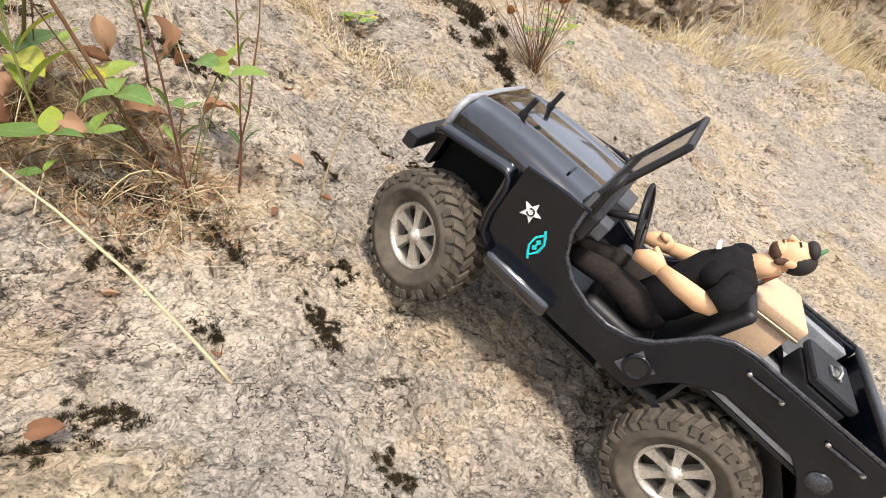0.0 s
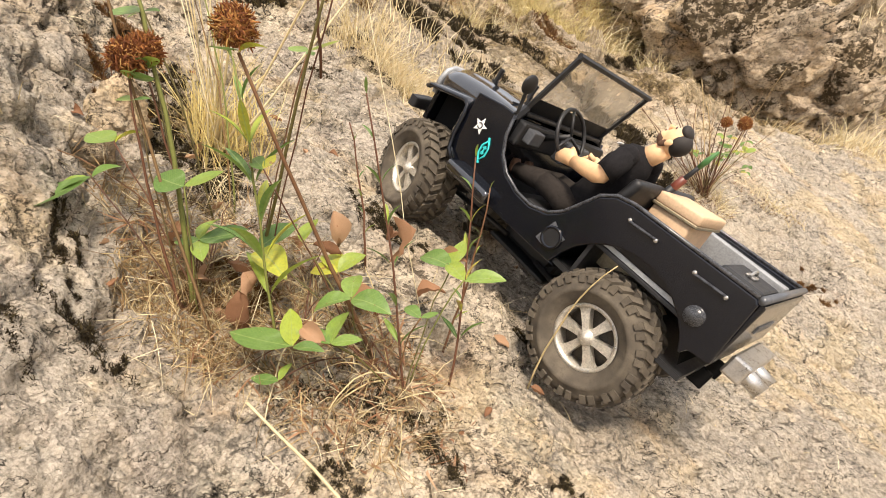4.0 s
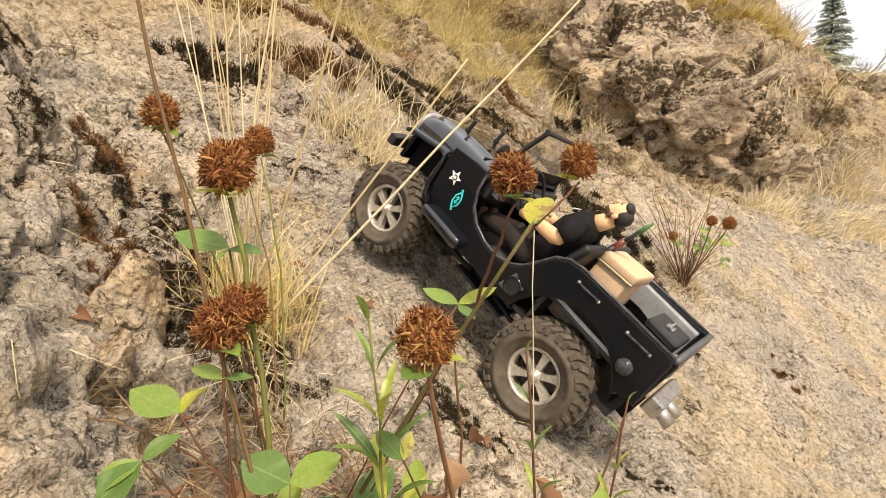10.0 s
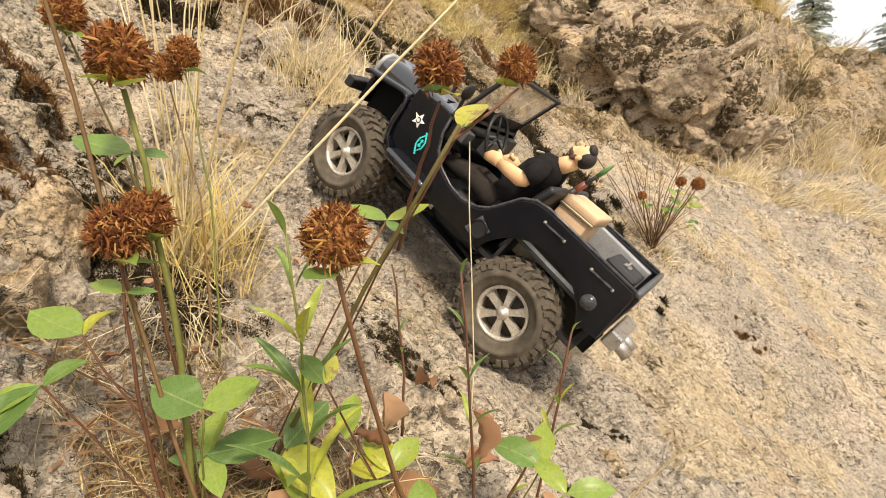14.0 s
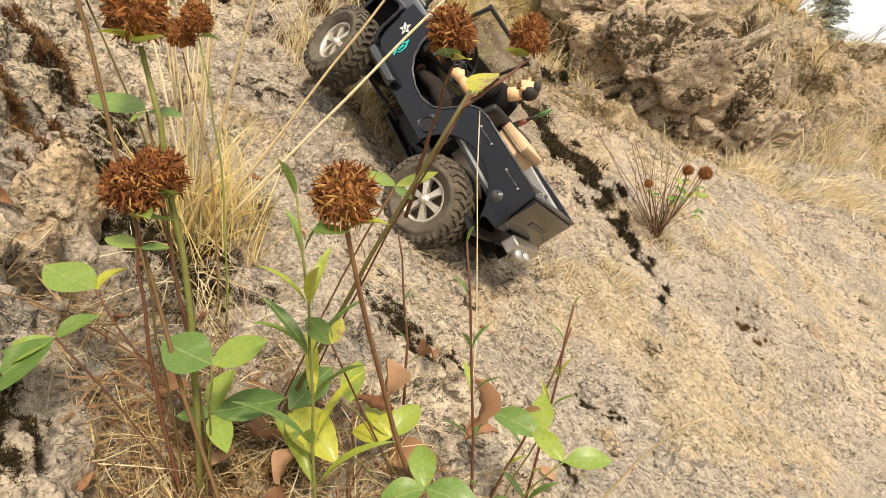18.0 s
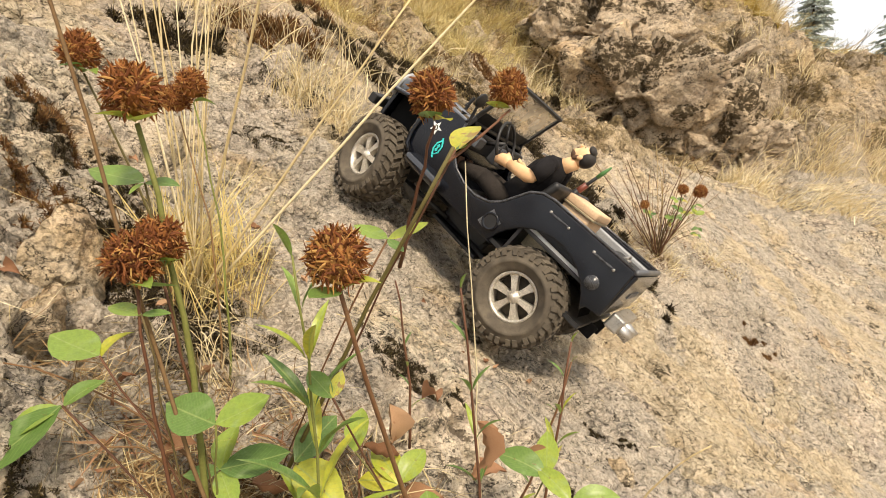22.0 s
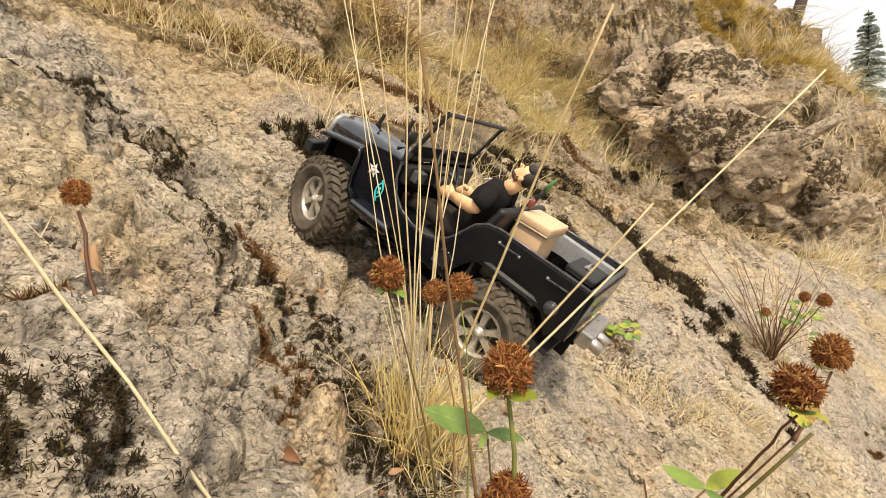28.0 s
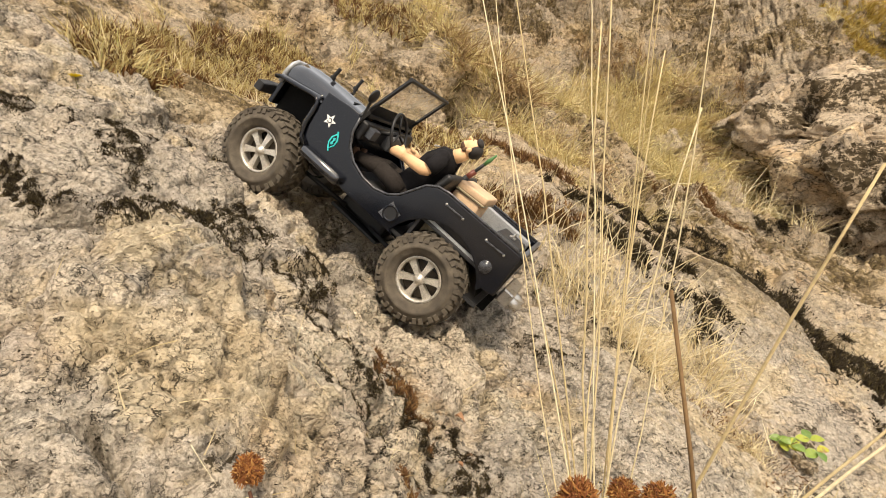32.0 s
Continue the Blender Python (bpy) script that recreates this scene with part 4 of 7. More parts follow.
def make_wheel(name_parent):
    """A wheel about its own hub, spun about y, its face to +y. True size."""
    bm = bmesh.new()
    R = 0.0295
    add_lathe(bm, [(R * 0.93, -0.020), (R * 0.93, 0.006), (R * 0.90, 0.0165), (R * 1.02, 0.0175), (R * 1.04, 0.015), (R * 1.0, 0.012)], 40)
    wheel = part("wheel", bm, SILVER, name_parent, "dusty silver six-spoke wheel")
    # dark disc stands in for the shade between the spokes
    bm = bmesh.new()
    add_lathe(bm, [(0.0001, 0.002), (R * 0.92, 0.000), (R * 0.92, -0.006)], 24)
    part("hub_back", bm, HUB, wheel, "dark dusty disc behind the spokes, for the shaded gaps")
    for k in range(6):
        a = 2 * math.pi * k / 6
        bm = bmesh.new()
        for sgn in (0,):
            pts = []
            for r, w in ((0.004, 0.0058), (0.013, 0.0066), (0.0225, 0.0088), (0.0285, 0.0142)):
                off = sgn * 0.1
                pts.append((r, off - w / 2, off + w / 2))
            lo = [(r, p) for r, p, q in pts] + [(r, q) for r, p, q in reversed(pts)]
            v0 = [bm.verts.new((u * math.cos(a) - v * math.sin(a), 0.006, u * math.sin(a) + v * math.cos(a))) for u, v in lo]
            v1 = [bm.verts.new((u * math.cos(a) - v * math.sin(a), 0.0150 - 0.06 * u, u * math.sin(a) + v * math.cos(a))) for u, v in lo]
            n = len(lo)
            bm.faces.new(v1)
            for i in range(n):
                bm.faces.new((v0[i], v0[(i + 1) % n], v1[(i + 1) % n], v1[i]))
        bmesh.ops.recalc_face_normals(bm, faces=bm.faces[:])
        part("spoke", bm, SILVER, wheel, smooth=False)
    bm = bmesh.new()
    add_lathe(bm, [(0.0001, 0.0185), (0.004, 0.018), (0.0048, 0.0155), (0.0075, 0.0150), (0.008, 0.006)], 18)
    part("hub_cap", bm, SILVER, wheel)
    for k in range(10):
        a = 2 * math.pi * (k + 0.5) / 10
        bm = bmesh.new()
        add_ball(bm, (0.0284 * math.cos(a), 0.0172, 0.0284 * math.sin(a)), (0.0012, 0.0010, 0.0012), sub=1)
        part("rim_bolt", bm, STEEL, wheel)
    # tyre: carcass with a stepped side wall, then the blocks of the tread
    bm = bmesh.new()
    half = 0.0235
    prof = [(0.0290, 0.0135), (0.0308, 0.0185), (0.0345, 0.0222), (0.0400, 0.0238), (0.0405, 0.0245), (0.0440, 0.0243), (0.0445, 0.0236), (0.0500, 0.0225), (0.0540, 0.0195), (0.0556, 0.0140), (0.0562, 0.0)]
    prof = prof + [(r, -h) for r, h in reversed(prof[:-1])]
    add_lathe(bm, prof, 64)
    tyre = part("tyre", bm, RUBBER, wheel, "dusty brown-black knobbly rubber tyre")
    blocks = bmesh.new()
    n = 30
    for k in range(n):
        a = 2 * math.pi * k / n
        for row, (y0, y1, r0, r1, sh) in enumerate(((-0.0222, -0.0125, 0.0535, 0.0590, 0.0), (-0.0110, -0.0010, 0.0550, 0.0604, 0.5), (0.0010, 0.0110, 0.0550, 0.0604, 0.0), (0.0125, 0.0222, 0.0535, 0.0590, 0.5))):
            b = a + sh * 2 * math.pi / n
            w = 2 * math.pi / n * (0.23 if row in (1, 2) else 0.27)
            skew = 0.05 if row % 2 else -0.05
            vs = []
            for r in (r0, r1):
                for y, q in ((y0, skew), (y1, -skew)):
                    for s in (-1, 1):
                        rr = r - (0.0028 if (r == r1 and abs(y) > 0.02) else 0)
                        vs.append(blocks.verts.new((rr * math.cos(b + s * w + q), y, rr * math.sin(b + s * w + q))))
            for f in ((4, 5, 7, 6), (0, 1, 5, 4), (2, 6, 7, 3), (0, 4, 6, 2), (1, 3, 7, 5)):
                blocks.faces.new([vs[i] for i in f])
        # lugs that wrap onto the side wall
        for sd in (-1, 1):
            b = a + (0.25 if k % 2 else 0.0) * 2 * math.pi / n
            w = 2 * math.pi / n * 0.25
            vs = []
            for r, y in ((0.0475, 0.0226), (0.0548, 0.0215), (0.0485, 0.0243), (0.0552, 0.0232)):
                for s in (-1, 1):
                    vs.append(blocks.verts.new((r * math.cos(b + s * w), sd * y, r * math.sin(b + s * w))))
            for f in ((4, 5, 7, 6), (0, 4, 6, 2), (1, 3, 7, 5), (0, 1, 5, 4), (2, 6, 7, 3)):
                blocks.faces.new([vs[i] for i in f])
    bmesh.ops.recalc_face_normals(blocks, faces=blocks.faces[:])
    part("tread", blocks, RUBBER, wheel, "rows of worn tread blocks", smooth=False)
    return wheel


def make_doll():
    """One mesh: a bearded figure in black, leaning back in the driver's seat, both arms at the wheel."""
    bm = bmesh.new()

    def limb(path, radii, mat, sides=10):
        n0 = len(bm.faces)
        add_tube(bm, path, [q * 0.88 for q in radii], sides)
        bm.faces.ensure_lookup_table()
        for f in bm.faces[n0:]:
            f.material_index = mat

    def blob(c, r, mat, turn=None):
        n0 = len(bm.faces)
        add_ball(bm, c, [q * 0.9 for q in r], turn, 3)
        bm.faces.ensure_lookup_table()
        for f in bm.faces[n0:]:
            f.material_index = mat
    y = 0.056
    back = Matrix.Rotation(radians(-36), 3, "Y")
    tip = Matrix.Rotation(radians(-44), 3, "Y")
    # hips, chest, shoulders, vest seams
    blob((-0.040, y, 0.0940), (0.030, 0.033, 0.024), 2)
    limb([(-0.036, y, 0.0940), (-0.050, y, 0.1185), (-0.064, y, 0.1498), (-0.076, y, 0.1740), (-0.083, y, 0.1830)], [0.025, 0.026, 0.029, 0.025, 0.013], 1, 16)
    blob((-0.066, y, 0.1612), (0.019, 0.040, 0.026), 1, back)
    for s in (1, -1):
        # outstretched legs and boots
        limb([(-0.044, y + s * 0.016, 0.094), (-0.020, y + s * 0.019, 0.100), (0.008, y + s * 0.020, 0.101)], [0.0195, 0.0175, 0.0150], 2, 12)
        limb([(0.000, y + s * 0.020, 0.101), (0.010, y + s * 0.020, 0.101), (0.030, y + s * 0.018, 0.095), (0.052, y + s * 0.015, 0.089)], [0.0140, 0.0152, 0.0138, 0.0120], 2, 12)
        limb([(0.046, y + s * 0.015, 0.088), (0.058, y + s * 0.015, 0.089), (0.063, y + s * 0.015, 0.100)], [0.0115, 0.0105, 0.0070], 4)
        # short sleeve, bare forearm with elbow, hand with thumb
        blob((-0.076, y + s * 0.036, 0.173), (0.015, 0.014, 0.015), 1)
        limb([(-0.076, y + s * 0.036, 0.174), (-0.076, y + s * 0.045, 0.158), (-0.073, y + s * 0.048, 0.148)], [0.0150, 0.0146, 0.0146], 1, 12)
        limb([(-0.076, y + s * 0.047, 0.154), (-0.072, y + s * 0.048, 0.146), (-0.064, y + s * 0.047, 0.143), (-0.042, y + s * 0.041, 0.140), (-0.022, y + s * 0.033, 0.137)], [0.0085, 0.0092, 0.0094, 0.0082, 0.0060], 0, 12)
        limb([(-0.024, y + s * 0.033, 0.137), (-0.016, y + s * 0.031, 0.138), (-0.004, y + s * 0.029, 0.135), (0.004, y + s * 0.027, 0.131)], [0.0062, 0.0088, 0.0076, 0.0045], 0)
        limb([(-0.016, y + s * 0.026, 0.141), (-0.007, y + s * 0.022, 0.144)], [0.0036, 0.0028], 0, 6)
    # neck, head tipped back, jaw, nose, ears, short beard and hair
    limb([(-0.078, y, 0.1770), (-0.086, y, 0.1890), (-0.092, y, 0.1990)], [0.0140, 0.0130, 0.0125], 0, 12)
    def on_head(f, u, side=0.0):
        return (-0.0955 + 0.72 * f - 0.69 * u, y + side, 0.2110 + 0.69 * f + 0.72 * u)
    head_start = len(bm.verts)
    blob(on_head(0, 0), (0.0195, 0.0165, 0.0225), 0, tip)
    blob(on_head(0.007, -0.010), (0.0120, 0.0128, 0.0120), 0, tip)
    blob(on_head(0.0050, -0.0130), (0.0135, 0.0136, 0.0098), 4, tip)
    limb([on_head(0.0150, 0.005), on_head(0.0215, -0.002), on_head(0.0165, -0.0040)], [0.0022, 0.0036, 0.0028], 0, 6)
    blob(on_head(0.0160, -0.0085), (0.0035, 0.0060, 0.0018), 4, tip)
    for s in (1, -1):
        blob(on_head(-0.0005, -0.0100, s * 0.0130), (0.0045, 0.0028, 0.0085), 4, tip)
        blob(on_head(-0.0030, -0.0030, s * 0.0158), (0.0046, 0.0024, 0.0060), 0, tip)
        limb([on_head(0.0165, 0.0055, s * 0.0035), on_head(0.0140, 0.0062, s * 0.0095)], [0.0014, 0.0010], 3, 5)
    blob(on_head(-0.0045, 0.0040), (0.0172, 0.0170, 0.0190), 3, tip)
    blob(on_head(0.0065, 0.0165), (0.0115, 0.0135, 0.0075), 3, tip)
    bm.verts.ensure_lookup_table()
    middle = Vector(on_head(-0.002, -0.006))
    for v in bm.verts[head_start:]:
        v.co = middle + (v.co - middle) * 0.86
    # pale print across the chest
    for k, (w, h) in enumerate(((0.013, 0.0042), (0.010, 0.0036))):
        n0 = len(bm.faces)
        add_box(bm, (-0.0475 - 0.0075 * k, y - w, 0.175 - 0.0045 * k), (-0.0463 - 0.0075 * k, y + w, 0.175 - 0.0045 * k + h), 0.0003, 1, Matrix.Rotation(radians(-38), 3, "Y"))
        bm.faces.ensure_lookup_table()
        for f in bm.faces[n0:]:
            f.material_index = 5
    for v in bm.verts:
        k = rise(np.float64((v.co.z - 0.105) / 0.05))
        v.co += Vector((0.006, 0, 0.012)) * float(k)
    ob = part("driver_doll", bm, (SKIN, SHIRT, TROUSER, HAIR, BEARD, WHITE), None, "", True, SC)
    return tagged(ob, "bearded plastic driver doll in black clothes in the jeep", "doll")


def make_case():
    root = empty("tan_case")
    tagged(root, "small tan zipped case standing behind the jeep's seats", "case")
    tilt = Matrix.Rotation(radians(4), 3, "Y")
    # set against the seats
    jp("case_body", add_box(bmesh.new(), (-0.1580, -0.054, 0.106), (-0.1060, 0.032, 0.158), 0.003, 2, tilt), TANCLOTH, root, "", True)
    jp("case_lid", add_box(bmesh.new(), (-0.1610, -0.057, 0.160), (-0.1030, 0.035, 0.174), 0.003, 2, tilt), TANCLOTH, root, "", True)
    jp("zip", add_box(bmesh.new(), (-0.1615, -0.0575, 0.157), (-0.1025, 0.0355, 0.161), 0.001, 1, tilt), BRASS, root)
    return root


def make_toolbox():
    root = empty("black_box")
    tagged(root, "small black lidded box with a steel latch in the jeep's bed", "box")
    jp("box_body", box((-0.252, -0.062, 0.106), (-0.205, 0.020, 0.134), 0.003), BLACK, root)
    jp("box_lid", box((-0.254, -0.064, 0.135), (-0.203, 0.022, 0.147), 0.004), BLACK, root)
    jp("latch", add_tube(box((-0.234, -0.026, 0.147), (-0.222, -0.006, 0.150), 0.001), [(-0.228, -0.030, 0.150), (-0.228, -0.022, 0.155), (-0.228, -0.010, 0.155), (-0.228, -0.002, 0.150)], 0.0018, 6), STEEL, root, "steel latch")
    return root


def make_rifle():
    root = empty("toy_rifle")
    tagged(root, "toy rifle with a red-brown stock leaning beside the driver's seat", "toy rifle")
    a, b = Vector((-0.084, 0.006, 0.104)), Vector((-0.116, 0.006, 0.232))
    d = b - a
    jp("stock", tube([a, a + d * 0.25, a + d * 0.35], [0.008, 0.0075, 0.005], 8), REDWOOD, root, "red-brown stock", True)
    jp("receiver", tube([a + d * 0.33, a + d * 0.58], [0.0065, 0.0055], 8), BLACK, root, "", True)
    jp("barrel", tube([a + d * 0.56, a + d * 0.9], [0.0032, 0.0028], 8), BLACK, root, "", True)
    jp("hand_guard", tube([a + d * 0.52, a + d * 0.70], [0.0055, 0.005], 8), REDWOOD, root, "", True)
    jp("muzzle_guard", tube([a + d * 0.84, a + d * 0.92, a + d * 1.04], [0.0030, 0.0038, 0.0015], 8), GREEN, root, "green muzzle cover", True)
    jp("magazine", tube([a + d * 0.45, a + d * 0.42 + Vector((0.012, 0, 0.004)), a + d * 0.46 + Vector((0.022, 0, 0.006))], [0.004, 0.004, 0.003], 6), BLACK, root)
    return root


JEEP = make_jeep()
DOLL = make_doll()
CASE = make_case()
TOOLBOX = make_toolbox()
RIFLE = make_rifle()
W1 = make_wheel(JEEP)
W1.name = "wheel"
WHEELS = {"fl": W1}
for key in ("fr", "rl", "rr"):
    WHEELS[key] = copy_thing(W1, Matrix.Identity(4))

# ---- boulders and loose stones ----


def rock_mesh(name, radii, chips, seed, sub=5, turn=None, material=None):
    """A broken rock: a ball cut by many planes, then flaked and roughened."""
    r = np.random.RandomState(seed)
    bm = bmesh.new()
    bmesh.ops.create_icosphere(bm, subdivisions=sub, radius=1)
    co = np.array([v.co[:] for v in bm.verts])
    cut = r.normal(size=(18, 3))
    cut /= np.linalg.norm(cut, axis=1)[:, None]
    dist = r.uniform(0.60, 0.95, 18)
    reach = (co @ cut.T) / dist
    p = co / np.maximum(reach.max(1), 0.75)[:, None] * np.array(radii)
    size = float(min(radii))
    q = p / size
    b, e = facets(q * 1.5 + seed * 3.7 + 0.20 * fbm(q * 3, 3)[:, None])
    b2, e2 = facets(q * 4.2 + 9 + 0.25 * fbm(q * 6, 2)[:, None])
    b3, e3 = facets(q * 11.0 + 4)
    d = chips * size * (1.0 * b - 0.22 * np.exp(-e / 0.03) + 0.17 * b2 - 0.07 * np.exp(-e2 / 0.035) + 0.02 * b3 + 0.07 * terrace(fbm(q * 2.2 + seed, 3, 0.5), 5))
    p = p + co * d[:, None]
    if turn is not None:
        p = p @ np.array(turn.to_3x3().transposed())
    for v, c in zip(bm.verts, p):
        v.co = c
    me = bpy.data.meshes.new(name)
    bm.to_mesh(me)
    bm.free()
    me.polygons.foreach_set("use_smooth", np.ones(len(me.polygons), bool))
    me.materials.append(material or ROCK2)
    return me


def boulder(x, y, z, radii, tilt, turn, seed, sub=6):
    me = rock_mesh("boulder", radii, 0.40, seed, sub, pose(0, 0, 0, 0, tilt, turn))
    ob = new("boulder", me)
    ob.location = (x, y, z)
    return tagged(ob, "rough brown broken boulder lying on the pale slab", "boulder", "boulders above the slab")


boulder(0.86, 3.06, 1.47, (0.52, 0.34, 0.33), 30, 2, 1)
boulder(1.26, 3.06, 1.22, (0.36, 0.32, 0.33), 26, -6, 2)
boulder(0.62, 3.30, 1.86, (0.46, 0.36, 0.32), 28, 10, 3)


def stone(x, y, size, seed, sink=0.35, label="angular tan stone lodged on the rock slope"):
    me = rock_mesh("stone", size, 0.4, seed, 4, pose(0, 0, 0, 15 * math.sin(seed), 28, 40 * seed), STONE)
    ob = new("stone", me)
    at = ground_point(np.array([x]), np.array([y]))[0]
    ob.location = (at[0], at[1], at[2] + min(size) * (1 - 2 * sink))
    return tagged(ob, label, "stone", "stones on the slope")


stone(-0.522, 0.478, (0.050, 0.034, 0.024), 5, 0.5)
stone(-0.530, 0.520, (0.046, 0.034, 0.030), 6, 0.45)
stone(-0.690, 0.555, (0.024, 0.018, 0.018), 7)
stone(-0.070, 0.660, (0.017, 0.014, 0.010), 8)
stone(-0.150, 1.080, (0.020, 0.016, 0.014), 9)
stone(-0.220, 1.120, (0.026, 0.018, 0.014), 10)
stone(-0.420, 0.640, (0.014, 0.010, 0.009), 11)
stone(-0.140, 3.020, (0.10, 0.08, 0.08), 12, 0.3, "pale rounded stone among the dry grass")

# ---- grass, moss and straw: blades on the ground ----


def blades_mesh(name, base, way, length, bend, width, material, segs=3):
    """Ribbons that start at base along way, bend by bend and taper to a point."""
    n = len(base)
    side = np.cross(way, np.random.RandomState(n).normal(size=(n, 3)))
    side /= np.linalg.norm(side, axis=1)[:, None] + 1e-9
    co = np.zeros((n, segs * 2 + 1, 3))
    for k in range(segs + 1):
        u = k / segs
        c = base + way * (length * u)[:, None] + bend * (length * u * u)[:, None]
        if k == segs:
            co[:, -1] = c
        else:
            w = (width * (1 - 0.75 * u))[:, None] * 0.5
            co[:, 2 * k], co[:, 2 * k + 1] = c - side * w, c + side * w
    m = segs * 2 + 1
    start = np.arange(n) * m
    faces = []
    for k in range(segs - 1):
        faces.append(np.stack([start + 2 * k, start + 2 * k + 1, start + 2 * k + 3, start + 2 * k + 2], 1))
    quads = np.concatenate(faces) if faces else np.zeros((0, 4), int)
    tris = np.stack([start + 2 * segs - 2, start + 2 * segs - 1, start + 2 * segs], 1)
    me = bpy.data.meshes.new(name)
    me.from_pydata(co.reshape(-1, 3).tolist(), [], quads.tolist() + tris.tolist())
    me.polygons.foreach_set("use_smooth", np.ones(len(me.polygons), bool))
    me.materials.append(material)
    return me


def strew(name, label, category, x, y, rx, ry, n, tall, width, material, seed, lean=(0.1, -0.1, 1.0), loose=0.45, droop=0.5, segs=3, patchy=0.0, kind="stuff", turn=0.0, tussock=0):
    """One patch of blades in an ellipse on the slope."""
    r = np.random.RandomState(seed)
    a, d = r.rand(n) * 2 * math.pi, np.sqrt(r.rand(n)) if not patchy else r.rand(n) ** patchy
    ex, ey = rx * d * np.cos(a), ry * d * np.sin(a)
    c, s = math.cos(radians(turn)), math.sin(radians(turn))
    px, py = x + ex * c - ey * s, y + ex * s + ey * c
    way = np.array(lean) + r.normal(size=(n, 3)) * loose
    if tussock:
        k = r.randint(0, n // tussock, n)
        px, py = px[k] + r.normal(size=n) * tall * 0.11, py[k] + r.normal(size=n) * tall * 0.11
        way = way * 0.45 + way[k] * 0.55 + r.normal(size=(n, 3)) * 0.14
    base = ground_point(px, py) - np.array((0.0, 0.0, 0.0015))
    way /= np.linalg.norm(way, axis=1)[:, None]
    bend = r.normal(size=(n, 3)) * droop * 0.5 + np.array((0, 0, -droop * 0.6))
    length = tall * (0.35 + 0.75 * r.rand(n))
    me = blades_mesh(name, base, way, length, bend, width * (0.6 + 0.8 * r.rand(n)), material, segs)
    ob = new(name, me)
    return tagged(ob, label, category, kind=kind)


UPHILL = (0.35, -0.25, 1.0)


def make_grass():
    for x, y, rx, ry, n, tall, k in ((-0.452, 0.578, 0.030, 0.026, 150, 0.15, 90), (-0.425, 0.595, 0.022, 0.02, 100, 0.11, 91), (-0.475, 0.60, 0.018, 0.02, 80, 0.10, 92)):
        strew("grass_tuft", "upright tuft of fine yellow grass on the rock", "grass tuft", x, y, rx, ry, n, tall, 0.0011, TUFT, k, (0.12, -0.08, 1.0), 0.30, 0.35)
    dry = "tuft of dry straw-yellow grass growing from a rock crack"
    gold = "thick mat of golden dry grass hanging over the bank"
    k = 100
    # x, y, half-widths, blades, height, width of a blade
    for x, y, rx, ry, n, tall, w in ((-0.58, 1.16, 0.16, 0.05, 150, 0.13, 0.002),
                                     (-0.36, 1.20, 0.14, 0.06, 150, 0.12, 0.002), (-0.85, 1.22, 0.22, 0.07, 140, 0.12, 0.002), (-1.15, 1.20, 0.25, 0.1, 140, 0.10, 0.002)):
        strew("grass_tuft", dry, "grass tuft", x, y, rx, ry, n, tall, w, STRAW, k, UPHILL, 0.40, 0.45)
        k += 1
    for x, y, rx, ry, n, tall, w in ((-0.26, 1.13, 0.07, 0.05, 260, 0.10, 0.0016), (-0.46, 1.09, 0.07, 0.04, 420, 0.10, 0.0013), (-0.40, 1.05, 0.05, 0.03, 300, 0.09, 0.0013), (-0.36, 1.06, 0.06, 0.05, 200, 0.07, 0.0014), (0.20, 2.55, 0.22, 0.12, 420, 0.17, 0.003),
                                     (1.25, 2.45, 0.35, 0.10, 520, 0.20, 0.003), (1.72, 2.85, 0.30, 0.14, 420, 0.22, 0.003), (2.15, 2.75, 0.4, 0.15, 420, 0.28, 0.004),
                                     (-0.57, 3.0, 0.20, 0.12, 420, 0.22, 0.003), (-0.85, 2.5, 0.25, 0.10, 420, 0.18, 0.003), (-0.42, 1.95, 0.16, 0.08, 180, 0.16, 0.0024), (-0.28, 1.72, 0.14, 0.06, 160, 0.13, 0.002),
                                     (0.85, 2.62, 0.3, 0.06, 260, 0.14, 0.003), (1.35, 3.05, 0.4, 0.2, 300, 0.16, 0.004)):
        strew("grass_tuft", dry, "grass tuft", x, y, rx, ry, n, tall, w, STRAW, k, UPHILL, 0.5, 0.6, tussock=22)
        k += 1
    for x, y, rx, ry, n, tall, w in ((0.06, 3.24, 0.36, 0.30, 7500, 0.20, 0.0060), (-0.20, 2.45, 0.24, 0.20, 4200, 0.16, 0.0042), (-0.55, 2.05, 0.26, 0.14, 700, 0.15, 0.0036), (-0.72, 2.95, 0.30, 0.22, 3600, 0.17, 0.0050), (-0.36, 3.12, 0.18, 0.12, 1800, 0.18, 0.0050), (-0.92, 1.84, 0.16, 0.09, 1500, 0.13, 0.0040), (-0.74, 1.74, 0.14, 0.09, 1400, 0.13, 0.0038), (-0.58, 1.72, 0.12, 0.08, 1100, 0.12, 0.0036), (-0.50, 2.52, 0.20, 0.14, 1500, 0.15, 0.0044),
                                     (-0.52, 1.60, 0.30, 0.10, 260, 0.13, 0.0026), (-1.35, 1.45, 0.4, 0.16, 600, 0.10, 0.0026), (-0.45, 3.1, 0.3, 0.14, 360, 0.16, 0.004),
                                     (1.20, 3.85, 0.35, 0.14, 800, 0.16, 0.005), (1.75, 3.85, 0.5, 0.2, 1300, 0.18, 0.005), (2.1, 4.5, 0.9, 0.7, 2600, 0.28, 0.008), (2.95, 6.3, 1.1, 1.0, 2600, 0.40, 0.012)):
        strew("grass_mat", gold, "dry grass", x, y, rx, ry, int(n * 0.75), tall, w * 0.55, GOLD, k, (0.25, -0.40, 0.85), 0.7, 0.85, tussock=55)
        k += 1
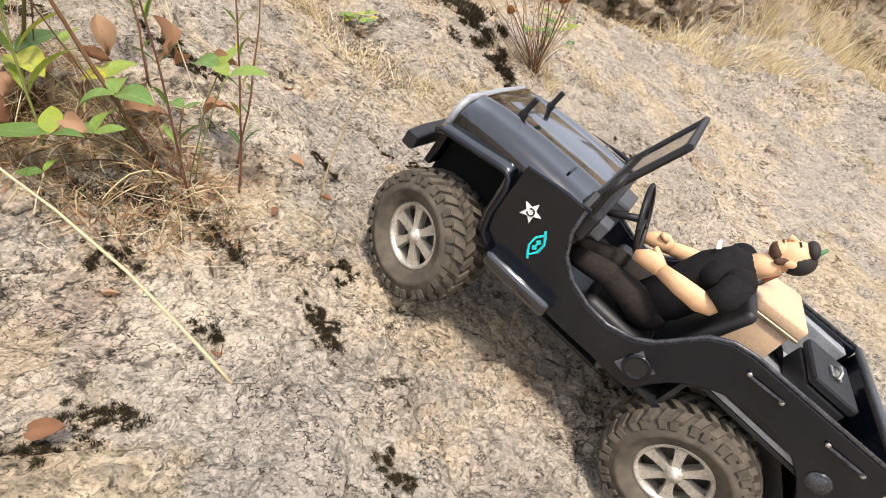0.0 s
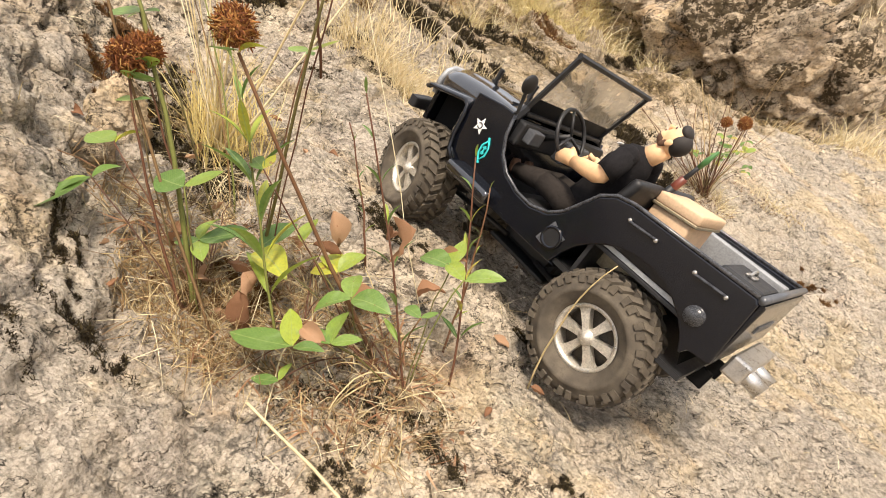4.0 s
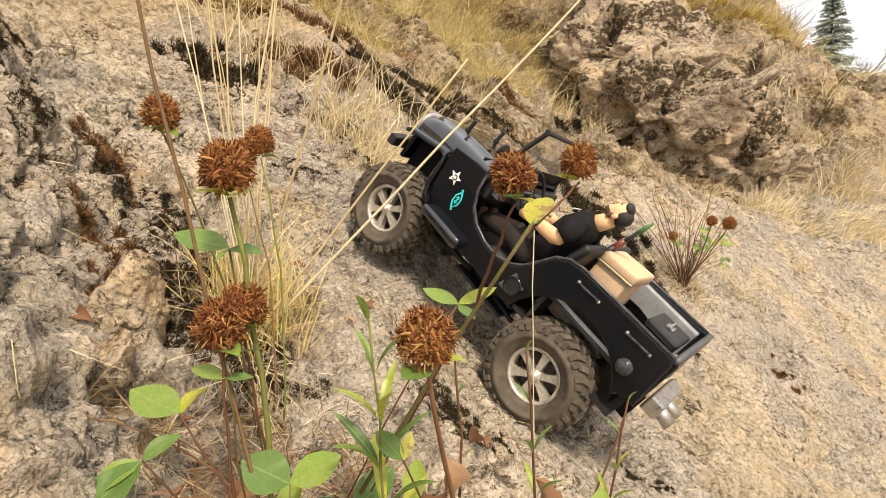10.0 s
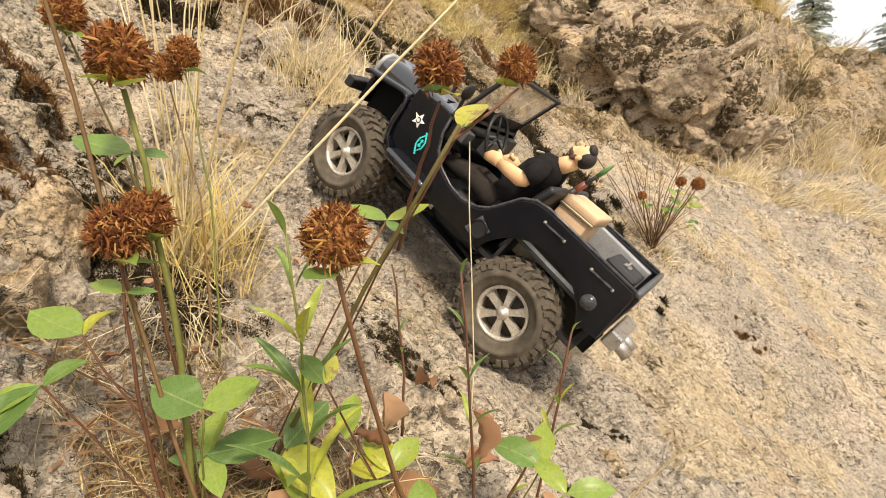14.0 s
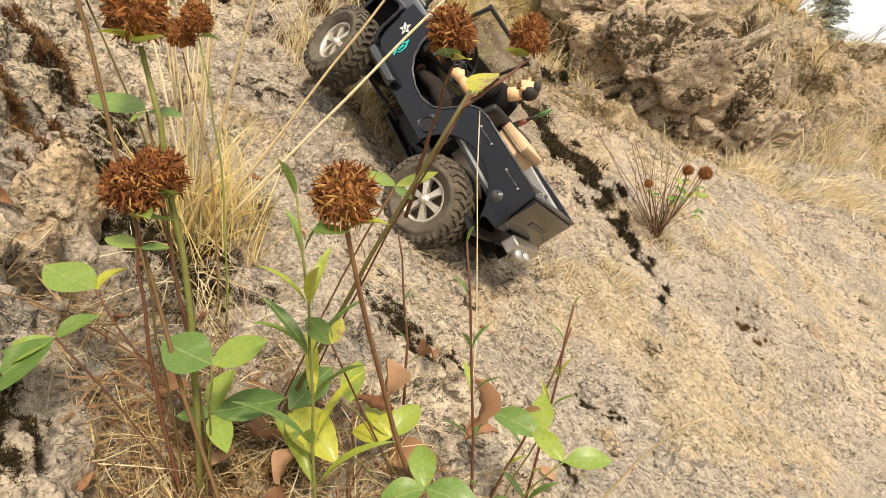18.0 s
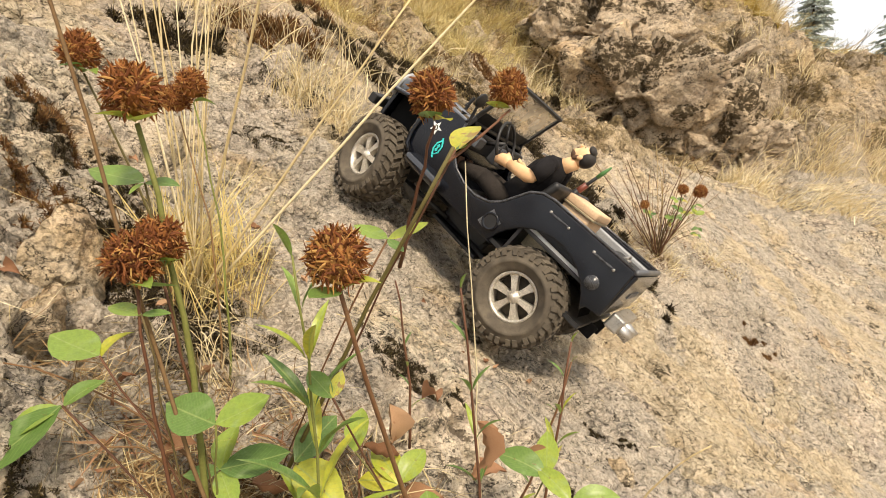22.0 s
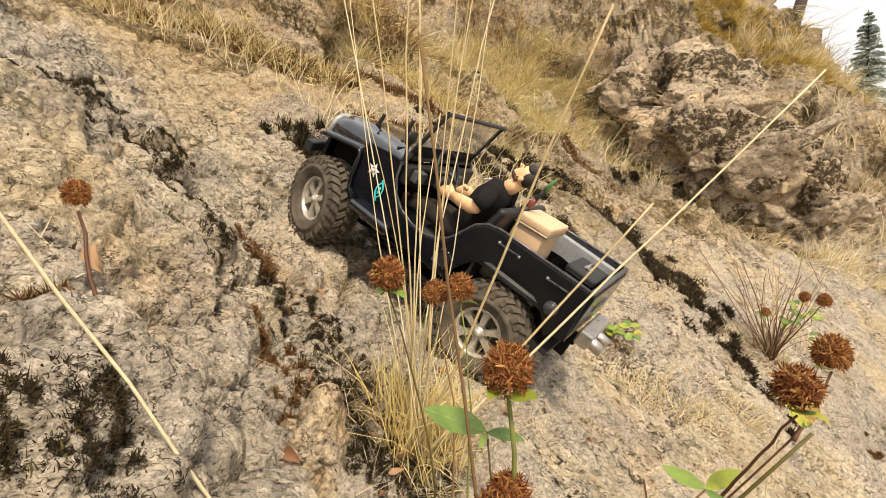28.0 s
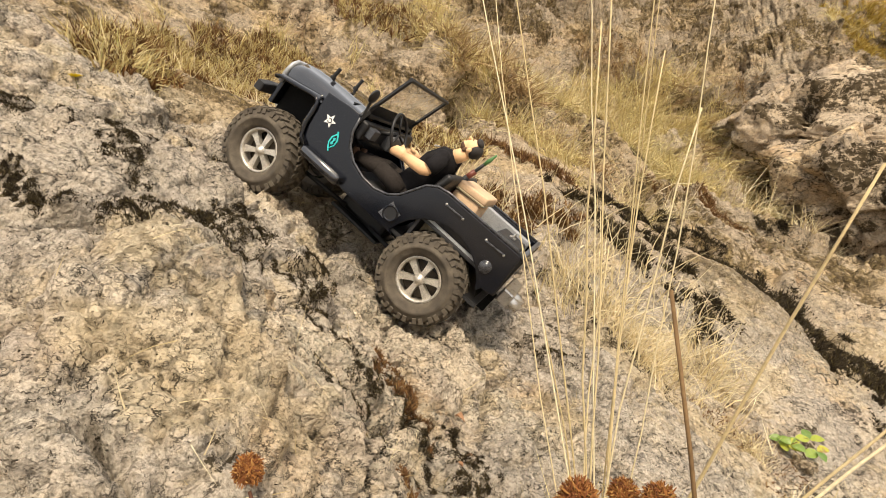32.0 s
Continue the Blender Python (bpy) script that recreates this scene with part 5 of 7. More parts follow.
    for x, y, rx, ry, n, k in ((-0.25, 3.46, 0.30, 0.16, 2200, 380), (0.42, 3.42, 0.26, 0.20, 2400, 381), (-0.55, 2.55, 0.30, 0.14, 1800, 382), (0.02, 2.85, 0.24, 0.14, 1700, 383), (-0.95, 2.20, 0.30, 0.16, 1600, 384), (-0.80, 1.80, 0.22, 0.12, 1500, 385), (-0.58, 1.88, 0.16, 0.10, 900, 386)):
        strew("dead_heath", "dark brown tangle of dead grass and heath on the bank", "dead grass", x, y, rx, ry, n, 0.11, 0.0035, BROWNSTRAW, k, (0.3, -0.4, 0.6), 0.8, 0.7, tussock=30)
    # short sparse blades and litter over the whole near slope
    strew("grass_litter", "sparse short dry grass blades in cracks of the slab", "dry grass", -0.35, 0.85, 0.75, 0.5, 800, 0.025, 0.0007, STRAW, 300, UPHILL, 0.6, 0.6)
    strew("straw_litter", "broken straws lying flat on the rock", "straw", -0.42, 0.52, 0.34, 0.16, 260, 0.045, 0.0006, STRAW, 301, (0.5, 0.2, -0.25), 0.9, 0.25)
    strew("straw_litter", "broken straws lying flat on the rock", "straw", -0.42, 1.0, 0.6, 0.3, 300, 0.045, 0.0007, STRAW, 302, (0.4, 0.2, -0.2), 0.9, 0.25)
    strew("root_tangle", "pale dead roots hanging under the grass tuft", "roots", -0.44, 0.553, 0.03, 0.02, 160, 0.06, 0.0010, STRAW, 303, (0.35, -0.35, -0.2), 0.5, 0.9, 4)
    for x, y, n, k in ((-0.145, 1.0, 160, 330), (-0.07, 1.03, 160, 331), (0.04, 1.115, 160, 332), (0.19, 1.31, 260, 333), (0.367, 1.41, 120, 334), (-0.227, 1.058, 220, 335)):
        strew("crack_grass", "dry grass and brown litter along a crack", "dry grass", x, y, 0.08, 0.03, n, 0.06, 0.0013, STRAW, k, UPHILL, 0.7, 0.6, tussock=14)
        strew("crack_litter", "brown moss and litter along a crack", "litter", x, y, 0.08, 0.025, n * 3, 0.012, 0.0014, REDMOSS, k + 10, UPHILL, 0.8, 0.6)
    for x, y, rx, ry, n, k in ((-1.15, 1.35, 0.16, 0.06, 3000, 351), (-0.98, 1.30, 0.14, 0.06, 2600, 352), (-0.80, 1.30, 0.14, 0.05, 2400, 353), (-1.35, 1.25, 0.16, 0.06, 2400, 354), (-1.16, 0.85, 0.07, 0.05, 1500, 355), (-1.22, 0.94, 0.09, 0.06, 1800, 356), (-1.40, 1.30, 0.10, 0.07, 2400, 357), (-1.38, 1.43, 0.12, 0.07, 2600, 358), (-1.28, 1.53, 0.12, 0.07, 2600, 359), (-1.10, 1.73, 0.14, 0.07, 2000, 360)):
        strew("heath_mat", "springy mat of golden-brown dead moss and heath", "moss", x, y, rx, ry, n, 0.035, 0.0030, REDMOSS, k, UPHILL, 0.7, 0.6, tussock=18)
        strew("heath_mat", "springy mat of golden-brown dead moss and heath", "moss", x, y, rx, ry, n // 2, 0.05, 0.0026, GOLD, k + 20, UPHILL, 0.7, 0.6, tussock=12)
    strew("brown_litter", "brown dead leaf bits and twigs under the clover", "litter", -0.34, 0.45, 0.13, 0.06, 900, 0.022, 0.0022, DRYLEAF, 304, (0.3, 0, 0.3), 0.9, 0.6)
    strew("brown_litter", "brown dead leaf bits and twigs under the clover", "litter", -0.25, 0.44, 0.08, 0.05, 420, 0.02, 0.0022, DRYLEAF, 305, (0.3, 0, 0.3), 0.9, 0.6)
    for x, y, rx, ry, n, k in ((-0.395, 0.425, 0.055, 0.040, 1300, 309), (-0.40, 0.47, 0.13, 0.06, 1500, 306), (-0.28, 0.44, 0.09, 0.05, 900, 307), (-0.47, 0.60, 0.06, 0.04, 500, 308)):
        strew("brown_straw", "tangle of brown dead grass and stalks round the clover", "dead grass", x, y, rx, ry, n, 0.045, 0.0009, BROWNSTRAW, k, (0.35, -0.1, 0.25), 0.8, 0.5)
        strew("pale_straw", "tangle of pale dead grass round the clover", "dead grass", x, y, rx, ry, n // 2, 0.055, 0.0008, STRAW, k + 20, (0.35, -0.1, 0.25), 0.8, 0.5)


def moss_patch(name, label, x, y, rx, ry, n, tall, material, seed, turn=0.0, wide=0.0009):
    """A ragged crust of short moss shoots: many small cushions that run together in the middle."""
    r = np.random.RandomState(seed)
    m = max(5, int(n / 160))
    c, s = math.cos(radians(turn)), math.sin(radians(turn))
    ex, ey = np.clip(r.normal(size=(2, m)) * 0.55, -1.3, 1.3)
    size = 0.10 + 0.22 * r.rand(m) ** 2
    k = np.minimum((r.rand(n) ** 1.3 * m).astype(int), m - 1)
    away = r.normal(size=(2, n)) * 0.55 * size[k]
    u, v = rx * (ex[k] + away[0]), ry * ey[k] + 0.5 * (rx + ry) * away[1]
    base = ground_point(x + u * c - v * s, y + u * s + v * c) - np.array((0, 0, 0.001))
    way = np.array((0.35, -0.35, 0.75)) + r.normal(size=(n, 3)) * 0.55
    way /= np.linalg.norm(way, axis=1)[:, None]
    inner = np.clip(1.2 - np.hypot(*away) / (size[k] + 1e-6) * 0.7, 0.3, 1.2)
    me = blades_mesh(name, base, way, tall * inner * (0.5 + 0.8 * r.rand(n)), r.normal(size=(n, 3)) * 0.3, wide * (0.6 + 0.8 * r.rand(n)), material, 2)
    return tagged(new(name, me), label, "moss", kind="stuff")


def make_ridge_moss():
    lab = "thick golden moss and grass on top of the rock bank"
    for x, y, rx, ry, n, tall, w, k in ((1.25, 3.90, 0.30, 0.12, 4500, 0.06, 0.005, 520), (1.55, 3.92, 0.32, 0.14, 5200, 0.07, 0.005, 521), (1.85, 3.92, 0.25, 0.12, 3500, 0.07, 0.005, 522)):
        strew("ridge_moss", lab, "moss", x, y, rx, ry, n, tall, w, GOLDMOSS, k, (0.1, -0.5, 0.8), 0.6, 0.6, tussock=40)
    for x, y, k in ((1.38, 3.84, 530), (1.9, 3.85, 531), (1.62, 3.86, 532)):
        strew("grass_tuft", "tuft of straw-yellow grass standing on the ridge", "grass tuft", x, y, 0.05, 0.04, 260, 0.24, 0.004, STRAW, k, (0.1, -0.1, 1.0), 0.3, 0.4)


def make_moss():
    k = 400
    black = "crust of black dried moss on the rock"
    for x, y, rx, ry, n, turn in ((-0.291, 0.600, 0.032, 0.018, 700, -30), (-0.262, 0.585, 0.018, 0.012, 300, 0), (-0.112, 0.380, 0.021, 0.009, 520, -52), (-0.25, 0.425, 0.05, 0.018, 700, 10), (-0.20, 0.42, 0.03, 0.012, 380, -20),
                                  (-0.782, 0.563, 0.066, 0.024, 1700, 42), (-0.780, 0.628, 0.036, 0.022, 900, 80), (-0.731, 0.690, 0.040, 0.020, 700, 85), (-0.902, 0.617, 0.040, 0.016, 600, -20), (-0.545, 0.322, 0.013, 0.010, 190, 20), (-0.560, 0.296, 0.014, 0.010, 170, 0), (-0.938, 0.650, 0.035, 0.016, 700, 30), (-0.444, 0.307, 0.020, 0.012, 420, 0), (-0.419, 0.349, 0.020, 0.012, 380, 20), (-0.452, 0.378, 0.018, 0.012, 340, 0), (-0.794, 0.645, 0.024, 0.016, 500, 30), (-1.055, 0.630, 0.05, 0.016, 700, 10), (-0.921, 0.519, 0.022, 0.014, 400, 0), (-0.522, 0.575, 0.022, 0.028, 800, 20), (-0.492, 0.560, 0.024, 0.022, 800, 0), (-0.460, 0.572, 0.026, 0.018, 700, 0), (-0.508, 0.622, 0.018, 0.026, 600, 20), (-0.565, 0.680, 0.024, 0.016, 400, -30), (-0.888, 0.515, 0.030, 0.014, 420, 0),
                                  (-0.140, 0.579, 0.014, 0.008, 200, 0), (-0.269, 0.384, 0.018, 0.010, 260, 0), (-0.225, 0.277, 0.022, 0.014, 420, 20), (-0.057, 0.298, 0.016, 0.012, 300, 0), (-0.18, 0.344, 0.012, 0.005, 160, 10),
                                  (-0.102, 0.449, 0.012, 0.012, 240, 60), (-0.247, 0.246, 0.016, 0.008, 200, 0), (-0.086, 0.711, 0.010, 0.008, 160, 0)):
        moss_patch("moss_patch", black, x, y, rx * (1.3 if y > 1.2 else 1), ry * (2.2 if y > 1.2 else 1), int(n * (12 if y < 1.2 else 5)), 0.0040 if y < 1.2 else 0.014, MOSS, k, turn, 0.0009 if y < 1.2 else 0.003)
        k += 1
    for x, y, rx, ry, n, turn in ((-0.44, 0.545, 0.05, 0.02, 900, 0), (-0.44, 0.57, 0.03, 0.02, 500, 0), (-0.701, 0.624, 0.035, 0.015, 520, -30), (-0.634, 0.577, 0.030, 0.016, 520, -30), (-0.616, 0.655, 0.028, 0.016, 420, -20),
                                  (-0.528, 0.304, 0.035, 0.018, 620, 0), (-0.555, 0.641, 0.028, 0.032, 820, -40), (-0.513, 0.595, 0.022, 0.032, 720, -40), 
                                  (-0.267, 1.700, 0.07, 0.03, 700, -40), (-0.157, 1.590, 0.09, 0.035, 1100, -42), (-0.036, 1.515, 0.09, 0.04, 1200, -45), (0.028, 1.415, 0.08, 0.04, 1200, -50), (0.090, 1.335, 0.06, 0.03, 700, -50), (0.15, 1.25, 0.05, 0.02, 400, -50), (-0.055, 0.715, 0.012, 0.008, 180, 0),
                                  (-0.40, 1.03, 0.05, 0.02, 400, 0), (-0.52, 0.95, 0.05, 0.02, 420, 0), (-0.95, 0.80, 0.06, 0.02, 600, -20), (-0.489, 1.10, 0.05, 0.03, 700, 0), (-0.264, 1.248, 0.05, 0.025, 520, -40), (-0.611, 0.646, 0.03, 0.012, 300, 0)):
        moss_patch("moss_patch", black, x, y, rx * (1.3 if y > 1.2 else 1), ry * (2.2 if y > 1.2 else 1), int(n * (12 if y < 1.2 else 5)), 0.0040 if y < 1.2 else 0.014, MOSS, k, turn, 0.0009 if y < 1.2 else 0.003)
        k += 1
    for x, y, rx, ry, n, turn in ((-0.55, 1.20, 0.10, 0.035, 1500, 10), (-0.42, 1.28, 0.09, 0.035, 1300, -25), (-0.30, 1.36, 0.08, 0.03, 1100, -30), (-0.62, 1.42, 0.12, 0.05, 1500, 0), (-0.36, 1.62, 0.12, 0.05, 1400, -30),
                                  (-0.70, 1.10, 0.08, 0.03, 1100, 20), (-0.18, 1.98, 0.14, 0.06, 1300, -30), (-0.55, 2.35, 0.2, 0.08, 1500, 10), (0.15, 2.3, 0.12, 0.05, 900, -40), (0.95, 2.98, 0.2, 0.06, 900, -20), (0.60, 2.78, 0.20, 0.04, 1200, -22), (0.95, 2.70, 0.22, 0.04, 1200, -22), (0.42, 2.95, 0.14, 0.06, 900, -40)):
        moss_patch("moss_patch", "ragged mat of dark brown moss on the bank", x, y, rx, ry, n * 3, 0.018, REDMOSS if k % 3 == 0 else MOSS, k, turn, 0.0032)
        k += 1
    rust = "cushion of rust-brown dead moss on the rock"
    for x, y, rx, ry, n in ((-0.616, 0.660, 0.030, 0.020, 700), (-0.593, 0.343, 0.020, 0.014, 420), (-0.555, 0.575, 0.03, 0.018, 500), (0.43, 1.285, 0.03, 0.02, 380), (-0.545, 0.53, 0.02, 0.014, 300), (-0.62, 0.68, 0.04, 0.02, 520), (-0.388, 0.440, 0.030, 0.022, 700), (-0.350, 0.450, 0.026, 0.018, 520), (-0.47, 0.60, 0.02, 0.012, 300)):
        moss_patch("rust_moss", rust, x, y, rx, ry, n * 4, 0.008, REDMOSS, k, 0.0, 0.0015)
        k += 1
    # crumbs of moss all over the near rock
    strew("moss_crumbs", "scattered crumbs of black moss on the slab", "moss", -0.35, 0.72, 0.8, 0.52, 12000, 0.004, 0.0011, MOSS, 480, (0.2, -0.2, 0.8), 0.8, 0.5, 2)


make_grass()
make_ridge_moss()
make_moss()


# ---- clover and other plants ----


def leaflet_mesh(name, long, wide, fold, curl, material, seed, crumple=0.0006):
    bm = bmesh.new()
    r = random.Random(seed)
    rows = []
    n = 7
    for i in range(n + 1):
        u = i / n
        w = wide * 0.5 * (math.sin(math.pi * u ** 0.92) ** 0.80 if 0 < u < 1 else 0.02)
        zc = -curl * long * (u - 0.35) ** 2
        rows.append([bm.verts.new((long * u, s * w, zc + fold * abs(s) * w + crumple * r.uniform(-1, 1))) for s in (-1, -0.5, 0, 0.5, 1)])
    for a, b in zip(rows, rows[1:]):
        for k in range(4):
            bm.faces.new((a[k], a[k + 1], b[k + 1], b[k]))
    me = bpy.data.meshes.new(name)
    bm.to_mesh(me)
    bm.free()
    me.polygons.foreach_set("use_smooth", np.ones(len(me.polygons), bool))
    me.materials.append(material)
    return me


LEAFLETS = [leaflet_mesh("leaflet", 1.0, 0.66, 0.28, 0.25, LEAF, 1), leaflet_mesh("leaflet", 1.0, 0.58, 0.40, 0.45, LEAF, 2), leaflet_mesh("leaflet", 1.0, 0.74, 0.18, -0.15, LEAF, 3)]
NARROW = leaflet_mesh("narrow_leaf", 1.0, 0.17, 0.5, 0.35, LEAF, 4)
WITHERED = [leaflet_mesh("withered_leaf", 1.0, 0.60, 0.95, 0.9, DRYLEAF, 5, 0.085), leaflet_mesh("withered_leaf", 1.0, 0.5, 1.3, -0.7, DRYLEAF, 6, 0.095)]


def head_mesh():
    bm = bmesh.new()
    r = random.Random(21)
    n = 900
    for i in range(n):
        z = 1 - 1.75 * (i + 0.5) / n
        a = 2.39996 * i
        q = math.sqrt(max(0, 1 - z * z))
        d = Vector((q * math.cos(a), q * math.sin(a), z + 0.1)).normalized()
        side = d.orthogonal().normalized()
        side.rotate(Matrix.Rotation(r.uniform(0, 6.28), 3, d))
        lie = (d + side * r.uniform(0.7, 2.4) + Vector((0, 0, r.uniform(-0.5, 0.7)))).normalized()
        across = lie.cross(d).normalized()
        curl = Vector((r.uniform(-1, 1), r.uniform(-1, 1), r.uniform(-1, 1)))
        w = r.uniform(0.028, 0.058)
        start = d * r.uniform(0.72, 0.92)
        long = r.uniform(0.18, 0.38)
        pts = []
        for u, k in ((0.0, 0.6), (0.4, 1.0), (0.75, 0.9), (1.0, 0.35)):
            c = start + lie * long * u + curl * 0.16 * u * u
            pts.append((bm.verts.new(c - across * w * k), bm.verts.new(c + d * w * 0.6 * k), bm.verts.new(c + across * w * k)))
        for p, q2 in zip(pts, pts[1:]):
            bm.faces.new((p[0], p[1], q2[1], q2[0]))
            bm.faces.new((p[1], p[2], q2[2], q2[1]))
    add_ball(bm, (0, 0, 0.02), 0.78, None, 2)
    me = bpy.data.meshes.new("flower_head")
    bm.to_mesh(me)
    bm.free()
    me.materials.append(FLORET)
    return me


HEAD = head_mesh()


def curve_between(a, b, sag, n=8, wob=0.0, seed=0):
    a, b = Vector(a), Vector(b)
    r = random.Random(seed)
    out = []
    for i in range(n):
        u = i / (n - 1)
        p = a.lerp(b, u) + Vector(sag) * math.sin(math.pi * u)
        if 0 < i < n - 1:
            p += Vector((r.uniform(-wob, wob), r.uniform(-wob, wob), 0))
        out.append(p)
    return out


def face(at, normal, angle, size):
    """A leaf lying in the plane of that normal, its tip turned by angle within the plane."""
    z = Vector(normal).normalized()
    x = Vector((1, 0, 0))
    x = (x - z * x.dot(z)).normalized()
    x.rotate(Matrix.Rotation(radians(angle), 3, z))
    y = z.cross(x)
    return Matrix.Translation(at) @ Matrix((x, y, z)).transposed().to_4x4() @ Matrix.Diagonal((size, size, size, 1))


def aim(at, way, roll, size):
    q = Vector(way).normalized().to_track_quat("X", "Z").to_matrix().to_4x4()
    return Matrix.Translation(at) @ q @ pose(0, 0, 0, roll, 0, 0) @ Matrix.Diagonal((size, size, size, 1))


class Plant:
    def __init__(self, name, label, category, x, y, seed, group=""):
        self.base = Vector(ground_point(np.array([x]), np.array([y]))[0]) - Vector((0, 0, 0.004))
        self.root = tagged(empty(name, Matrix.Translation(self.base)), label, category, group)
        self.r = random.Random(seed)

    def local(self, p):
        return Vector(p) - self.base

    def stem(self, top, thick=0.0016, sag=(0, 0, 0), mat=None, name="stem", start=None):
        s = Vector((self.r.uniform(-0.008, 0.008), self.r.uniform(-0.006, 0.006), 0)) if start is None else self.local(start)
        path = curve_between(s, self.local(top), sag, 9, 0.0012, self.r.random())
        part(name, tube(path, [thick * (1 - 0.45 * i / 8) for i in range(9)], 6), mat or STEM, self.root)
        return path

    def head(self, at, size=0.0125, tilt=15, ruff=2):
        m = Matrix.Translation(self.local(at)) @ pose(0, 0, 0, self.r.uniform(-tilt, tilt), self.r.uniform(-tilt, tilt), self.r.uniform(0, 360)) @ Matrix.Diagonal((size * 0.90, size * 0.90, size * 1.02, 1))
        shared("flower_head", HEAD, self.root, m)
        for k in range(ruff):
            a = self.r.uniform(0, 6.28)
            way = (math.cos(a), math.sin(a), self.r.uniform(-0.2, 0.4))
            shared("leaflet", self.r.choice(LEAFLETS), self.root, aim(self.local(at) - Vector((0, 0, size * 0.9)), way, self.r.uniform(-20, 20), size * 1.3))

    def leaf(self, at, size=0.026, facing=None, start=None, count=3, tip=0.15, mesh=None, thick=0.0010):
        yaw = self.r.uniform(0, 360) if facing is None else facing
        p = self.local(at)
        s = Vector((self.r.uniform(-0.01, 0.01), self.r.uniform(-0.006, 0.006), 0)) if start is None else self.local(start)
        path = curve_between(s, p, (0, 0, 0.012), 7, 0.001, self.r.random())
        part("leaf_stalk", tube(path, thick * 0.55, 5), STEM if self.r.random() < 0.6 else REDSTEM, self.root)
        for k in range(count):
            flat = Vector((self.r.uniform(-0.35, 0.35), -0.55 + self.r.uniform(-0.3, 0.3), 0.75 + tip * 0.3))
            a = yaw + (k - (count - 1) / 2) * 88 + self.r.uniform(-12, 12)
            shared("leaflet", mesh or self.r.choice(LEAFLETS), self.root, face(p, flat, a, size * self.r.uniform(0.88, 1.1)))


def sprig(self, joint, tips, wide):
    """A stalk from the plant's foot to the joint, and a leaflet from there to each tip."""
    p = self.local(joint)
    s = Vector((self.r.uniform(-0.01, 0.01), self.r.uniform(-0.006, 0.006), 0))
    part("leaf_stalk", tube(curve_between(s, p, (0, 0, 0.008), 7, 0.001, self.r.random()), 0.0006, 5), STEM if self.r.random() < 0.5 else REDSTEM, self.root)
    for t in tips:
        x = self.local(t) - p
        long = x.length
        x.normalize()
        z = Vector((self.r.uniform(-0.3, 0.3), -0.5 + self.r.uniform(-0.2, 0.2), 0.85))
        z = (z - x * z.dot(x)).normalized()
        k = self.r.randrange(3)
        broad = long * wide / (0.66, 0.58, 0.74)[k]
        m = Matrix.Translation(p) @ Matrix((x, z.cross(x), z)).transposed().to_4x4() @ Matrix.Diagonal((long, broad, broad, 1))
        shared("leaflet", LEAFLETS[k], self.root, m)


Plant.sprig = sprig


